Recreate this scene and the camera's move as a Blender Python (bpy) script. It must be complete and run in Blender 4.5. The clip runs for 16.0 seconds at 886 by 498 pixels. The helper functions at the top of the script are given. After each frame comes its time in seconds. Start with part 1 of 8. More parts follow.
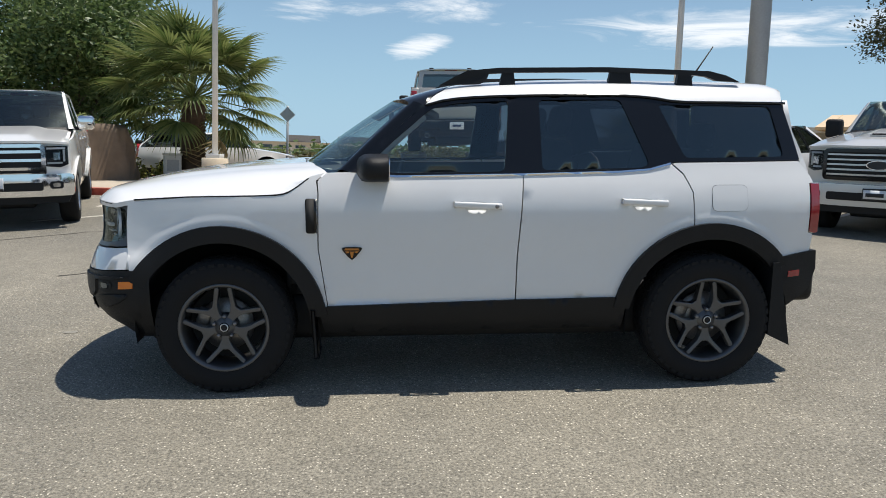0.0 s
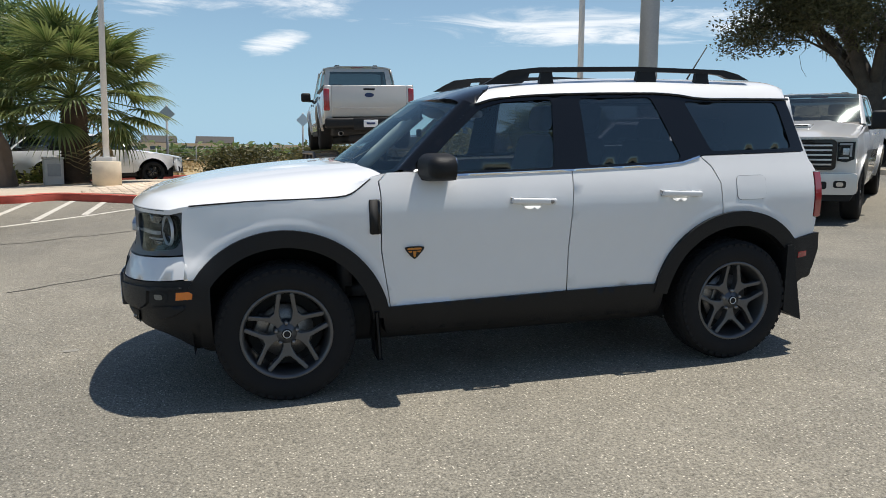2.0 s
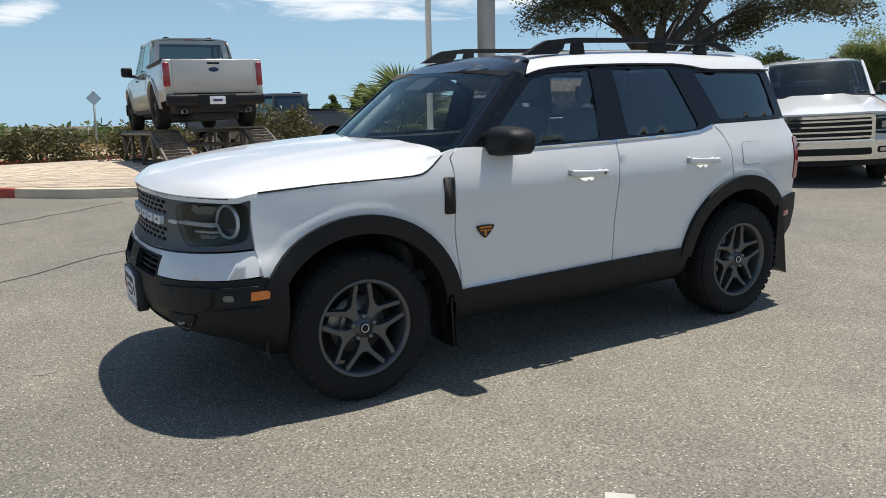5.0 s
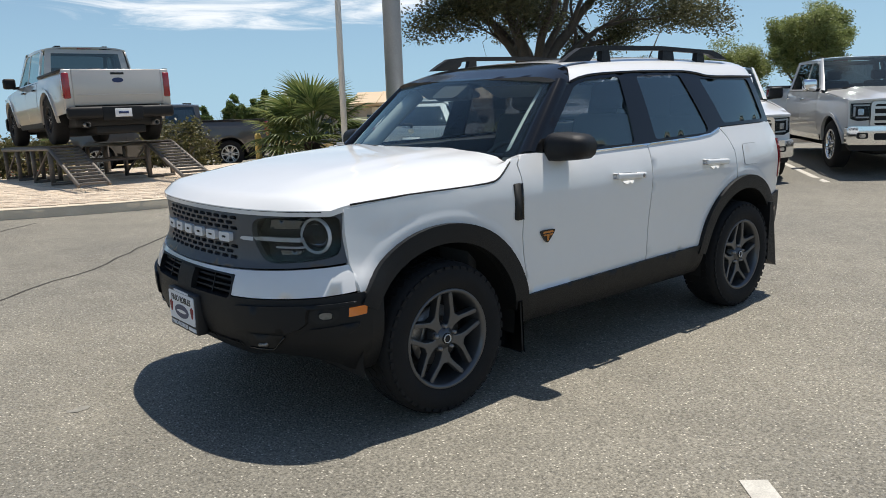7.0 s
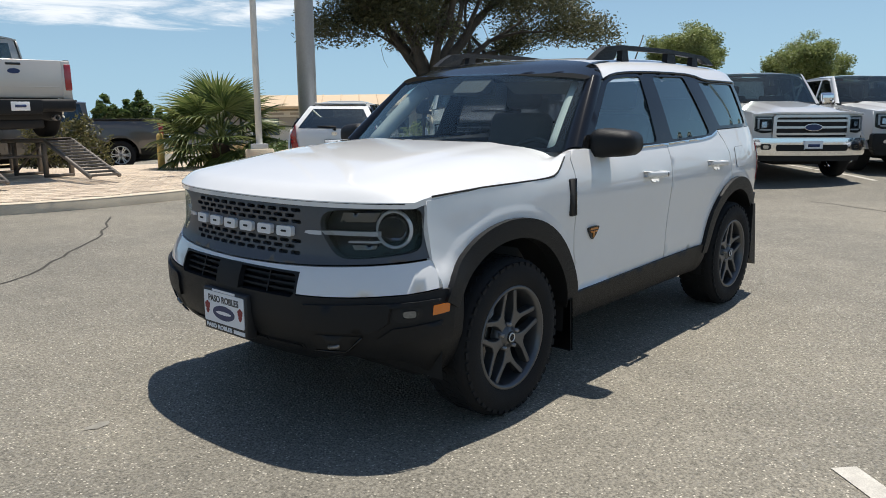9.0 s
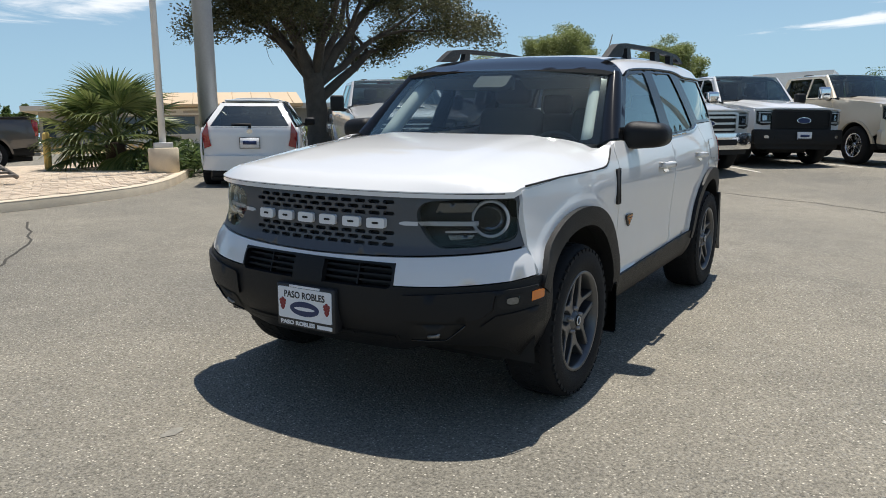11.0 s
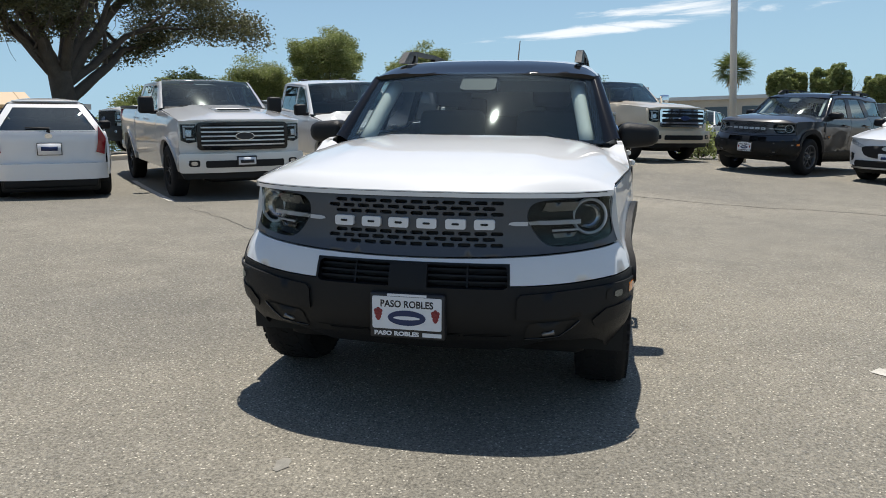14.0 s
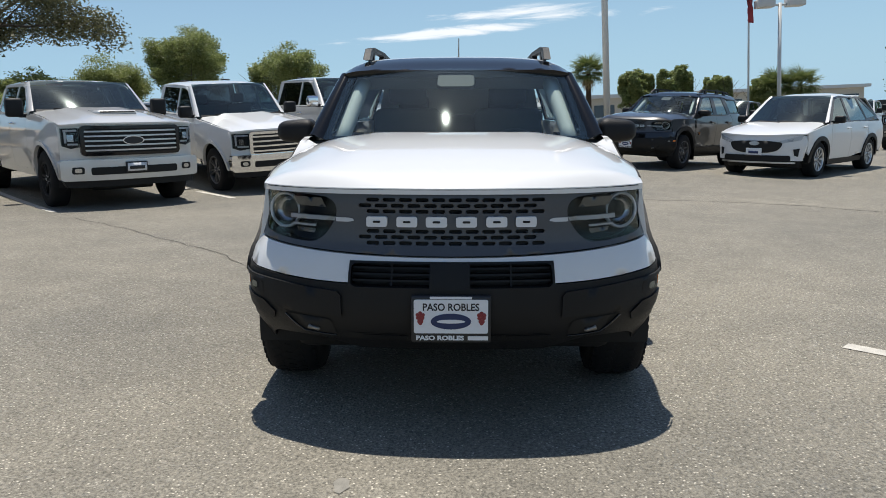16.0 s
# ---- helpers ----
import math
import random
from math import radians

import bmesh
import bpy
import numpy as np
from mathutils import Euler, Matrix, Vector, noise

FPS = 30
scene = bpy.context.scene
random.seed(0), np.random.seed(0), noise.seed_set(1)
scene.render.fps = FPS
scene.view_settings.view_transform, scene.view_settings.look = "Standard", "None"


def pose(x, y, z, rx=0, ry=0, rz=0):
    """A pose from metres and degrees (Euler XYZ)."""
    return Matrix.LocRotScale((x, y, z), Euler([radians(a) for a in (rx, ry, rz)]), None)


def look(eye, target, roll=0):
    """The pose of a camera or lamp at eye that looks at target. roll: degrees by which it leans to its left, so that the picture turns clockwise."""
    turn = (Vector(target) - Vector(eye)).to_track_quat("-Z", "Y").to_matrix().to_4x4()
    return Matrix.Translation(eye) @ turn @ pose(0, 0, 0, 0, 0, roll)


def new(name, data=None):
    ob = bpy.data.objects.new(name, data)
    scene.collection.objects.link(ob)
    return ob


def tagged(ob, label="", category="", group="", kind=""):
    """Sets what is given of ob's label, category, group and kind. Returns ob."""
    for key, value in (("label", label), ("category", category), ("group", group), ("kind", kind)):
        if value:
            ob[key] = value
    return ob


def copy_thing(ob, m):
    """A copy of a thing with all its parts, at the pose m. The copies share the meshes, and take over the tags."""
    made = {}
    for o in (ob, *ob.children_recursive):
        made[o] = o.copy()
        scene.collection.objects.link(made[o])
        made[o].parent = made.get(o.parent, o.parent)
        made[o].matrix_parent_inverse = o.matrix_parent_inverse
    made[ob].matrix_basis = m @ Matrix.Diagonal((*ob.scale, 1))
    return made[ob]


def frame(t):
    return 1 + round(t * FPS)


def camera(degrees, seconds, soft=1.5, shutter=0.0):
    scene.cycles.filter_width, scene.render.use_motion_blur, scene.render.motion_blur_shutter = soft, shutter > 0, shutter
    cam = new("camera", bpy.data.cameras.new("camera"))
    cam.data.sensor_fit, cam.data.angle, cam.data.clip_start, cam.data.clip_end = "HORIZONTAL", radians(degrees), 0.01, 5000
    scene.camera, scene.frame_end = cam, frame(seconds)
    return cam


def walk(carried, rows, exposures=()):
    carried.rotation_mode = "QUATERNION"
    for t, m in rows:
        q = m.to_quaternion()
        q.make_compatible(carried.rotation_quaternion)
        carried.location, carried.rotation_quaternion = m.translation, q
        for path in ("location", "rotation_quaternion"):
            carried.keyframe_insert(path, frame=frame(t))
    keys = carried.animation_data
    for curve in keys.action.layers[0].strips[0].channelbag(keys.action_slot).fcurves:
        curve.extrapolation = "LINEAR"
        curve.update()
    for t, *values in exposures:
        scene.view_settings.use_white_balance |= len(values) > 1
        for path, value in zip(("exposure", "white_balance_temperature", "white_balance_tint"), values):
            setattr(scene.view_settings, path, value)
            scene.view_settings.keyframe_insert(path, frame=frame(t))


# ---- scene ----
# ---- the lie of the land: the lot slopes, poles and trees stand upright ----
UP = Vector((0.0329, 0.0516, 1.0)).normalized()
LOT = UP.rotation_difference(Vector((0, 0, 1))).to_matrix().to_4x4()
NRM = LOT.to_3x3() @ Vector((0, 0, 1))
SX, SY = -NRM.x / NRM.z, -NRM.y / NRM.z


cam = camera(59.8, 16.0, soft=0.9)
PATH = [
    (0, (-0.527, -5.073, 1.18), (-0.362, -3.092, 0.963), 1.9),
    (0.5, (-0.806, -5.083, 1.177), (-0.558, -3.11, 0.959), 1.6),
    (1, (-1.033, -5.037, 1.158), (-0.687, -3.079, 0.938), 1.2),
    (1.5, (-1.268, -4.978, 1.172), (-0.843, -3.036, 0.956), 0.8),
    (2, (-1.564, -4.972, 1.166), (-1.06, -3.049, 0.948), 0.6),
    (2.5, (-1.789, -4.894, 1.145), (-1.195, -2.997, 0.922), 0.4),
    (3, (-1.98, -4.749, 1.16), (-1.309, -2.879, 0.922), 0.2),
    (3.5, (-2.21, -4.664, 1.156), (-1.45, -2.83, 0.914), -0.1),
    (4, (-2.462, -4.571, 1.151), (-1.617, -2.775, 0.903), -0.4),
    (4.2, (-2.533, -4.507, 1.151), (-1.654, -2.728, 0.895), -0.6),
    (6.3, (-3.341, -3.857, 1.183), (-2.153, -2.271, 0.917), -1.6),
    (6.5, (-3.402, -3.805, 1.171), (-2.185, -2.239, 0.912), -1.9),
    (7, (-3.633, -3.658, 1.177), (-2.361, -2.138, 0.912), -2.1),
    (7.5, (-3.798, -3.514, 1.154), (-2.462, -2.048, 0.893), -2.0),
    (8, (-3.921, -3.311, 1.158), (-2.526, -1.905, 0.887), -1.7),
    (8.2, (-3.962, -3.234, 1.147), (-2.542, -1.85, 0.882), -1.5),
    (10.3, (-4.589, -2.527, 1.118), (-2.968, -1.387, 0.85), -1.3),
    (10.5, (-4.665, -2.453, 1.117), (-3.022, -1.345, 0.848), -1.4),
    (11, (-4.765, -2.253, 1.115), (-3.068, -1.228, 0.852), -1.5),
    (11.5, (-4.851, -2.052, 1.139), (-3.105, -1.114, 0.869), -1.5),
    (12, (-5.026, -1.818, 1.142), (-3.238, -0.963, 0.875), -1.5),
    (12.5, (-5.083, -1.582, 1.134), (-3.246, -0.839, 0.86), -1.5),
    (13, (-5.119, -1.331, 1.153), (-3.243, -0.695, 0.879), -1.7),
    (13.5, (-5.255, -1.079, 1.171), (-3.349, -0.54, 0.892), -1.9),
    (14, (-5.315, -0.867, 1.158), (-3.38, -0.44, 0.881), -2.2),
    (14.5, (-5.331, -0.651, 1.18), (-3.377, -0.329, 0.898), -2.5),
    (15, (-5.385, -0.419, 1.172), (-3.42, -0.174, 0.891), -2.9),
    (15.5, (-5.37, -0.244, 1.165), (-3.397, -0.094, 0.877), -3.0),
    (16, (-5.295, -0.12, 1.169), (-3.317, -0.047, 0.88), -3.1),
]
walk(cam, [(t, look(eye, target, roll)) for t, eye, target, roll in PATH], [(0.0, 0.0), (16.0, 0.0)])


def ease(v, lo, hi):
    """v, growing ever more slowly past lo and never past about hi."""
    a = abs(v)
    if a > lo:
        a = lo + (hi - lo) * (1 - math.exp(-(a - lo) / (hi - lo)))
    return math.copysign(a, v)


def sm(v, lo, hi):
    t = max(0.0, min(1.0, (v - lo) / (hi - lo)))
    return t * t * (3 - 2 * t)


def gz(x, y):
    return SX * ease(x, 13, 15.5) + SY * (ease(y, 10, 12.5) if y > 0 else ease(y, 7, 13)) - 0.09 * sm(x, 2, 7) * (1 - sm(x, 8, 12)) * sm(y, -1.5, 3) + 0.10 * sm(x, 8.5, 12.5) * sm(y, -6.5, -3)


def stand(x, y, turn=0.0, lift=0.0):
    """The pose of a thing that stands on the ground and leans with it."""
    e = 0.4
    n = Vector((gz(x - e, y) - gz(x + e, y), gz(x, y - e) - gz(x, y + e), 2 * e)).normalized()
    q = Vector((0, 0, 1)).rotation_difference(n)
    return Matrix.Translation((x, y, gz(x, y))) @ q.to_matrix().to_4x4() @ pose(0, 0, lift, 0, 0, turn)


def upright(x, y, turn=0.0, lift=0.0):
    return pose(x, y, gz(x, y) + lift, 0, 0, turn)


def facing(dx, dy):
    """Turn of a vehicle, built with its nose to -x, that faces (dx, dy)."""
    return math.degrees(math.atan2(-dy, -dx))


# ---- light: a high midsummer sun, thin clouds ----
SUNWARD = (LOT.to_3x3() @ Vector((0.285, 0.06, 1.0))).normalized()
sun = new("sun", bpy.data.lights.new("sun", "SUN"))
sun.data.energy, sun.data.angle, sun.data.color = 5.2, radians(0.53), (1.0, 0.95, 0.87)
sun.matrix_basis = look(SUNWARD * 60, (0, 0, 0))

world = bpy.data.worlds.new("sky")
scene.world = world
world.use_nodes = True
wt = world.node_tree
wt.nodes.clear()


def wnode(kind, **kw):
    n = wt.nodes.new(kind)
    for k, v in kw.items():
        n.inputs[k.replace("_", " ")].default_value = v
    return n


sky = wt.nodes.new("ShaderNodeTexSky")
sky.sky_type, sky.sun_disc = "NISHITA", False
sky.sun_elevation = math.asin(SUNWARD.z)
sky.sun_rotation = math.atan2(SUNWARD.x, SUNWARD.y)
sky.air_density, sky.dust_density, sky.ozone_density = 1.15, 0.5, 3.0
sky.altitude = 200
wcoord = wt.nodes.new("ShaderNodeTexCoord")
wsep = wt.nodes.new("ShaderNodeSeparateXYZ")
wt.links.new(wcoord.outputs["Generated"], wsep.inputs[0])


def wmath(op, a, b=None, c=None):
    n = wt.nodes.new("ShaderNodeMath")
    n.operation = op
    for i, v in enumerate((a, b, c)):
        if v is None:
            continue
        if isinstance(v, (int, float)):
            n.inputs[i].default_value = v
        else:
            wt.links.new(v, n.inputs[i])
    return n.outputs[0]


# cloud layer: the view direction met with a flat layer overhead
zpos = wmath("MAXIMUM", wsep.outputs[2], 0.03)
cx, cy = wmath("DIVIDE", wsep.outputs[0], zpos), wmath("DIVIDE", wsep.outputs[1], zpos)
comb = wt.nodes.new("ShaderNodeCombineXYZ")
wt.links.new(wmath("MULTIPLY", cx, 0.55), comb.inputs[0])
wt.links.new(wmath("MULTIPLY", cy, 0.55), comb.inputs[1])
wisps = wnode("ShaderNodeTexNoise", Scale=1.9, Detail=9.0, Roughness=0.62, Distortion=0.8)
wt.links.new(comb.outputs[0], wisps.inputs["Vector"])


def cloud(az0, el0, half_az, half_el, lean=0.0):
    """How much of a long thin cloud lies in this direction: azimuth from +y towards +x, in degrees."""
    az = wmath("MULTIPLY", wmath("ARCTAN2", wsep.outputs[0], wsep.outputs[1]), 57.2958)
    el = wmath("MULTIPLY", wmath("ARCSINE", wsep.outputs[2]), 57.2958)
    u = wmath("SUBTRACT", az, az0)
    v = wmath("SUBTRACT", wmath("SUBTRACT", el, el0), wmath("MULTIPLY", u, lean))
    r = wmath("ADD", wmath("POWER", wmath("ABSOLUTE", wmath("DIVIDE", u, half_az)), 2.0),
              wmath("POWER", wmath("ABSOLUTE", wmath("DIVIDE", v, half_el)), 2.0))
    return wmath("SUBTRACT", 1.0, r)


CLOUDS = [(24, 9.7, 15, 1.5, -0.015), (1, 10.9, 10, 1.1, 0.06), (2.6, 8.5, 2.6, 0.9, 0.15), (37, 9.9, 4, 0.7, 0.12), (96, 8.2, 9, 0.7, -0.03), (90, 7.4, 9, 0.5, 0.04), (8, 12.4, 14, 0.8, 0.03),
          (-45, 11.0, 18, 1.4, 0.03), (160, 14.0, 25, 2.0, 0.0), (-120, 12.0, 25, 2.0, 0.0)]
patch = None
for c in CLOUDS:
    p = cloud(*c)
    patch = p if patch is None else wmath("MAXIMUM", patch, p)
grain = wmath("MULTIPLY", wmath("SUBTRACT", wisps.outputs["Fac"], 0.55), 5.5)
cover = wmath("ADD", wmath("MULTIPLY", patch, 1.35), grain)
ramp = wt.nodes.new("ShaderNodeMapRange")
ramp.interpolation_type = "SMOOTHSTEP"
ramp.inputs["From Min"].default_value, ramp.inputs["From Max"].default_value = 0.0, 1.6
ramp.inputs["To Max"].default_value = 0.95
wt.links.new(cover, ramp.inputs["Value"])
wmix = wt.nodes.new("ShaderNodeMix")
wmix.data_type = "RGBA"
wt.links.new(ramp.outputs["Result"], wmix.inputs["Factor"])
# pale blue haze that thickens towards the horizon
haze = wt.nodes.new("ShaderNodeMapRange")
haze.inputs["From Min"].default_value, haze.inputs["From Max"].default_value = 0.30, 0.0
haze.inputs["To Min"].default_value, haze.inputs["To Max"].default_value = 0.0, 0.85
wt.links.new(wsep.outputs[2], haze.inputs["Value"])
wair = wt.nodes.new("ShaderNodeMix")
wair.data_type = "RGBA"
wt.links.new(haze.outputs["Result"], wair.inputs["Factor"])
wt.links.new(sky.outputs[0], wair.inputs["A"])
wair.inputs["B"].default_value = (3.7, 6.4, 8.8, 1)
wt.links.new(wair.outputs["Result"], wmix.inputs["A"])
wmix.inputs["B"].default_value = (10.2, 10.6, 11.0, 1)
wback = wt.nodes.new("ShaderNodeBackground")
wback.inputs["Strength"].default_value = 0.098
wt.links.new(wmix.outputs["Result"], wback.inputs["Color"])
wout = wt.nodes.new("ShaderNodeOutputWorld")
wt.links.new(wback.outputs[0], wout.inputs[0])


# ---- materials ----
def material(name, colour, rough=0.5, metal=0.0, coat=0.0, scale=0.0, vary=0.0, bump=0.0, fine=0.0, spec=0.5, transmission=0.0, emit=0.0):
    """A surface with a base colour that varies at two scales (vary), and relief (bump) of the given texture scale."""
    m = bpy.data.materials.new(name)
    m.use_nodes = True
    nt = m.node_tree
    bs = nt.nodes["Principled BSDF"]
    bs.inputs["Base Color"].default_value = (*colour, 1)
    bs.inputs["Roughness"].default_value = rough
    bs.inputs["Metallic"].default_value = metal
    bs.inputs["Coat Weight"].default_value = coat
    bs.inputs["Coat Roughness"].default_value = 0.03
    bs.inputs["Specular IOR Level"].default_value = spec
    bs.inputs["Transmission Weight"].default_value = transmission
    if emit:
        bs.inputs["Emission Color"].default_value = (*colour, 1)
        bs.inputs["Emission Strength"].default_value = emit
    if scale:
        tc = nt.nodes.new("ShaderNodeTexCoord")
        big = nt.nodes.new("ShaderNodeTexNoise")
        big.inputs["Scale"].default_value, big.inputs["Detail"].default_value = scale, 5
        nt.links.new(tc.outputs["Object"], big.inputs["Vector"])
        small = nt.nodes.new("ShaderNodeTexNoise")
        small.inputs["Scale"].default_value, small.inputs["Detail"].default_value = fine or scale * 14, 4
        nt.links.new(tc.outputs["Object"], small.inputs["Vector"])
        if vary:
            add = nt.nodes.new("ShaderNodeMath")
            add.operation = "ADD"
            nt.links.new(big.outputs["Fac"], add.inputs[0])
            nt.links.new(small.outputs["Fac"], add.inputs[1])
            mr = nt.nodes.new("ShaderNodeMapRange")
            mr.inputs["From Min"].default_value, mr.inputs["From Max"].default_value = 0.6, 1.4
            mr.inputs["To Min"].default_value, mr.inputs["To Max"].default_value = 1 - vary, 1 + vary
            nt.links.new(add.outputs[0], mr.inputs["Value"])
            mul = nt.nodes.new("ShaderNodeVectorMath")
            mul.operation = "SCALE"
            mul.inputs[0].default_value = colour
            nt.links.new(mr.outputs[0], mul.inputs["Scale"])
            nt.links.new(mul.outputs[0], bs.inputs["Base Color"])
        if bump:
            bp = nt.nodes.new("ShaderNodeBump")
            bp.inputs["Strength"].default_value, bp.inputs["Distance"].default_value = min(1.0, bump), 0.004
            nt.links.new(small.outputs["Fac"], bp.inputs["Height"])
            nt.links.new(bp.outputs[0], bs.inputs["Normal"])
    return m


def paint(name, colour, metal=0.0, rough=0.35, spec=0.5):
    m = material(name, colour, rough=rough, metal=metal, coat=1.0, scale=0.8, vary=0.015, spec=spec)
    return m


def glass(name, tint, rough=0.0, gloss=1.0, least=0.06):
    """A pane: it mirrors more at a slant, and lets the rest through with a tint."""
    m = bpy.data.materials.new(name)
    m.use_nodes = True
    nt = m.node_tree
    nt.nodes.clear()
    out = nt.nodes.new("ShaderNodeOutputMaterial")
    mix = nt.nodes.new("ShaderNodeMixShader")
    lw = nt.nodes.new("ShaderNodeLayerWeight")
    lw.inputs["Blend"].default_value = 0.5
    pw = nt.nodes.new("ShaderNodeMath")
    pw.operation = "POWER"
    pw.inputs[1].default_value = 3.0
    nt.links.new(lw.outputs["Facing"], pw.inputs[0])
    fr = nt.nodes.new("ShaderNodeMapRange")
    fr.inputs["To Min"].default_value, fr.inputs["To Max"].default_value = least, 0.95
    nt.links.new(pw.outputs[0], fr.inputs["Value"])
    see = nt.nodes.new("ShaderNodeBsdfTransparent")
    see.inputs["Color"].default_value = (*tint, 1)
    shine = nt.nodes.new("ShaderNodeBsdfGlossy")
    shine.inputs["Roughness"].default_value = rough
    shine.inputs["Color"].default_value = (gloss * 0.86, gloss, gloss * 0.97, 1)
    nt.links.new(fr.outputs[0], mix.inputs[0])
    nt.links.new(see.outputs[0], mix.inputs[1])
    nt.links.new(shine.outputs[0], mix.inputs[2])
    nt.links.new(mix.outputs[0], out.inputs[0])
    return m


def asphalt_material():
    """Aged asphalt: stone chips, paled further for their glints, in dark binder, broad stains, worn lanes."""
    m = material("asphalt", (0.13, 0.128, 0.122), rough=0.75)
    nt = m.node_tree
    bs = nt.nodes["Principled BSDF"]
    tc = nt.nodes.new("ShaderNodeTexCoord")

    def tex(kind, scale, detail=3.0, **kw):
        n = nt.nodes.new(kind)
        n.inputs["Scale"].default_value = scale
        if "Detail" in n.inputs:
            n.inputs["Detail"].default_value = detail
        for k, v in kw.items():
            n.inputs[k].default_value = v
        nt.links.new(tc.outputs["Object"], n.inputs["Vector"])
        return n

    def ramp(src, pts):
        r = nt.nodes.new("ShaderNodeValToRGB")
        r.color_ramp.elements[0].position, r.color_ramp.elements[0].color = pts[0][0], (*pts[0][1], 1)
        r.color_ramp.elements[1].position, r.color_ramp.elements[1].color = pts[-1][0], (*pts[-1][1], 1)
        for p, c in pts[1:-1]:
            e = r.color_ramp.elements.new(p)
            e.color = (*c, 1)
        nt.links.new(src, r.inputs[0])
        return r.outputs[0]

    def mix(kind, a, b, fac=1.0):
        n = nt.nodes.new("ShaderNodeMix")
        n.data_type, n.blend_type = "RGBA", kind
        n.inputs["Factor"].default_value = fac
        nt.links.new(a, n.inputs["A"])
        nt.links.new(b, n.inputs["B"])
        return n.outputs["Result"]

    chips = tex("ShaderNodeTexVoronoi", 78.0, 0.0)
    chipcol = nt.nodes.new("ShaderNodeSeparateColor")
    nt.links.new(chips.outputs["Color"], chipcol.inputs[0])
    binder = ramp(tex("ShaderNodeTexNoise", 70.0, 6.0, Roughness=0.78).outputs["Fac"], [(0.36, (0.080, 0.074, 0.060)), (0.64, (0.325, 0.300, 0.243))])
    pale = ramp(chipcol.outputs[0], [(0.80, (0.0, 0.0, 0.0)), (0.94, (1.0, 1.0, 1.0))])
    core = ramp(chips.outputs["Distance"], [(0.26, (1.0, 1.0, 1.0)), (0.42, (0.0, 0.0, 0.0))])
    # the chip colour also carries the sunlit sparkle of the rough surface
    stone = nt.nodes.new("ShaderNodeMix")
    stone.data_type = "RGBA"
    stone.inputs["B"].default_value = (0.60, 0.555, 0.465, 1)
    nt.links.new(binder, stone.inputs["A"])
    nt.links.new(mix("MULTIPLY", pale, core), stone.inputs["Factor"])
    stone = stone.outputs["Result"]
    broad = ramp(tex("ShaderNodeTexNoise", 0.22, 6.0, Roughness=0.6).outputs["Fac"], [(0.3, (0.70, 0.71, 0.725)), (0.7, (1.20, 1.175, 1.13))])
    mid = ramp(tex("ShaderNodeTexNoise", 2.3, 6.0, Roughness=0.65).outputs["Fac"], [(0.3, (0.86, 0.86, 0.86)), (0.7, (1.1, 1.1, 1.1))])
    col = mix("MULTIPLY", mix("MULTIPLY", stone, broad), mid)
    nt.links.new(col, bs.inputs["Base Color"])
    rough = ramp(chipcol.outputs[1], [(0.0, (0.45, 0.45, 0.45)), (0.25, (0.8, 0.8, 0.8)), (1.0, (0.9, 0.9, 0.9))])
    nt.links.new(rough, bs.inputs["Roughness"])
    bp = nt.nodes.new("ShaderNodeBump")
    bp.inputs["Strength"].default_value, bp.inputs["Distance"].default_value = 0.9, 0.006
    nt.links.new(chips.outputs["Distance"], bp.inputs["Height"])
    bp2 = nt.nodes.new("ShaderNodeBump")
    bp2.inputs["Strength"].default_value, bp2.inputs["Distance"].default_value = 0.35, 0.01
    nt.links.new(tex("ShaderNodeTexNoise", 25.0, 4.0).outputs["Fac"], bp2.inputs["Height"])
    nt.links.new(bp2.outputs[0], bp.inputs["Normal"])
    nt.links.new(bp.outputs[0], bs.inputs["Normal"])
    return m


def leaf_material(name, a, b, scale=2.5, gloss=0.45):
    """Foliage: each leaf its own shade between two colours, some light passing through."""
    m = bpy.data.materials.new(name)
    m.use_nodes = True
    nt = m.node_tree
    bs = nt.nodes["Principled BSDF"]
    geo = nt.nodes.new("ShaderNodeNewGeometry")
    r = nt.nodes.new("ShaderNodeValToRGB")
    r.color_ramp.elements[0].color, r.color_ramp.elements[1].color = (*a, 1), (*b, 1)
    nt.links.new(geo.outputs["Random Per Island"], r.inputs[0])
    nt.links.new(r.outputs[0], bs.inputs["Base Color"])
    bs.inputs["Roughness"].default_value = gloss
    back = nt.nodes.new("ShaderNodeBsdfTranslucent")
    nt.links.new(r.outputs[0], back.inputs["Color"])
    mixs = nt.nodes.new("ShaderNodeMixShader")
    mixs.inputs[0].default_value = 0.42
    out = nt.nodes["Material Output"]
    nt.links.new(bs.outputs[0], mixs.inputs[1])
    nt.links.new(back.outputs[0], mixs.inputs[2])
    nt.links.new(mixs.outputs[0], out.inputs[0])
    return m


ASPHALT = asphalt_material()
WHITE = paint("white_car_paint", (0.745, 0.745, 0.735), rough=0.4, spec=0.1)
SILVER = paint("silver_metallic_paint", (0.62, 0.61, 0.585), metal=0.25, rough=0.34)
SILVERWARM = paint("warm_silver_metallic_paint", (0.52, 0.49, 0.445), metal=0.25, rough=0.34)
PEARL = paint("pearl_white_paint", (0.76, 0.75, 0.72))
TAN = paint("tan_metallic_paint", (0.66, 0.57, 0.43), metal=0.1, rough=0.36)
DARKGREY = paint("dark_grey_paint", (0.014, 0.0145, 0.0155), metal=0.2)
GREYPAINT = paint("grey_metallic_paint", (0.09, 0.085, 0.08), metal=0.4)
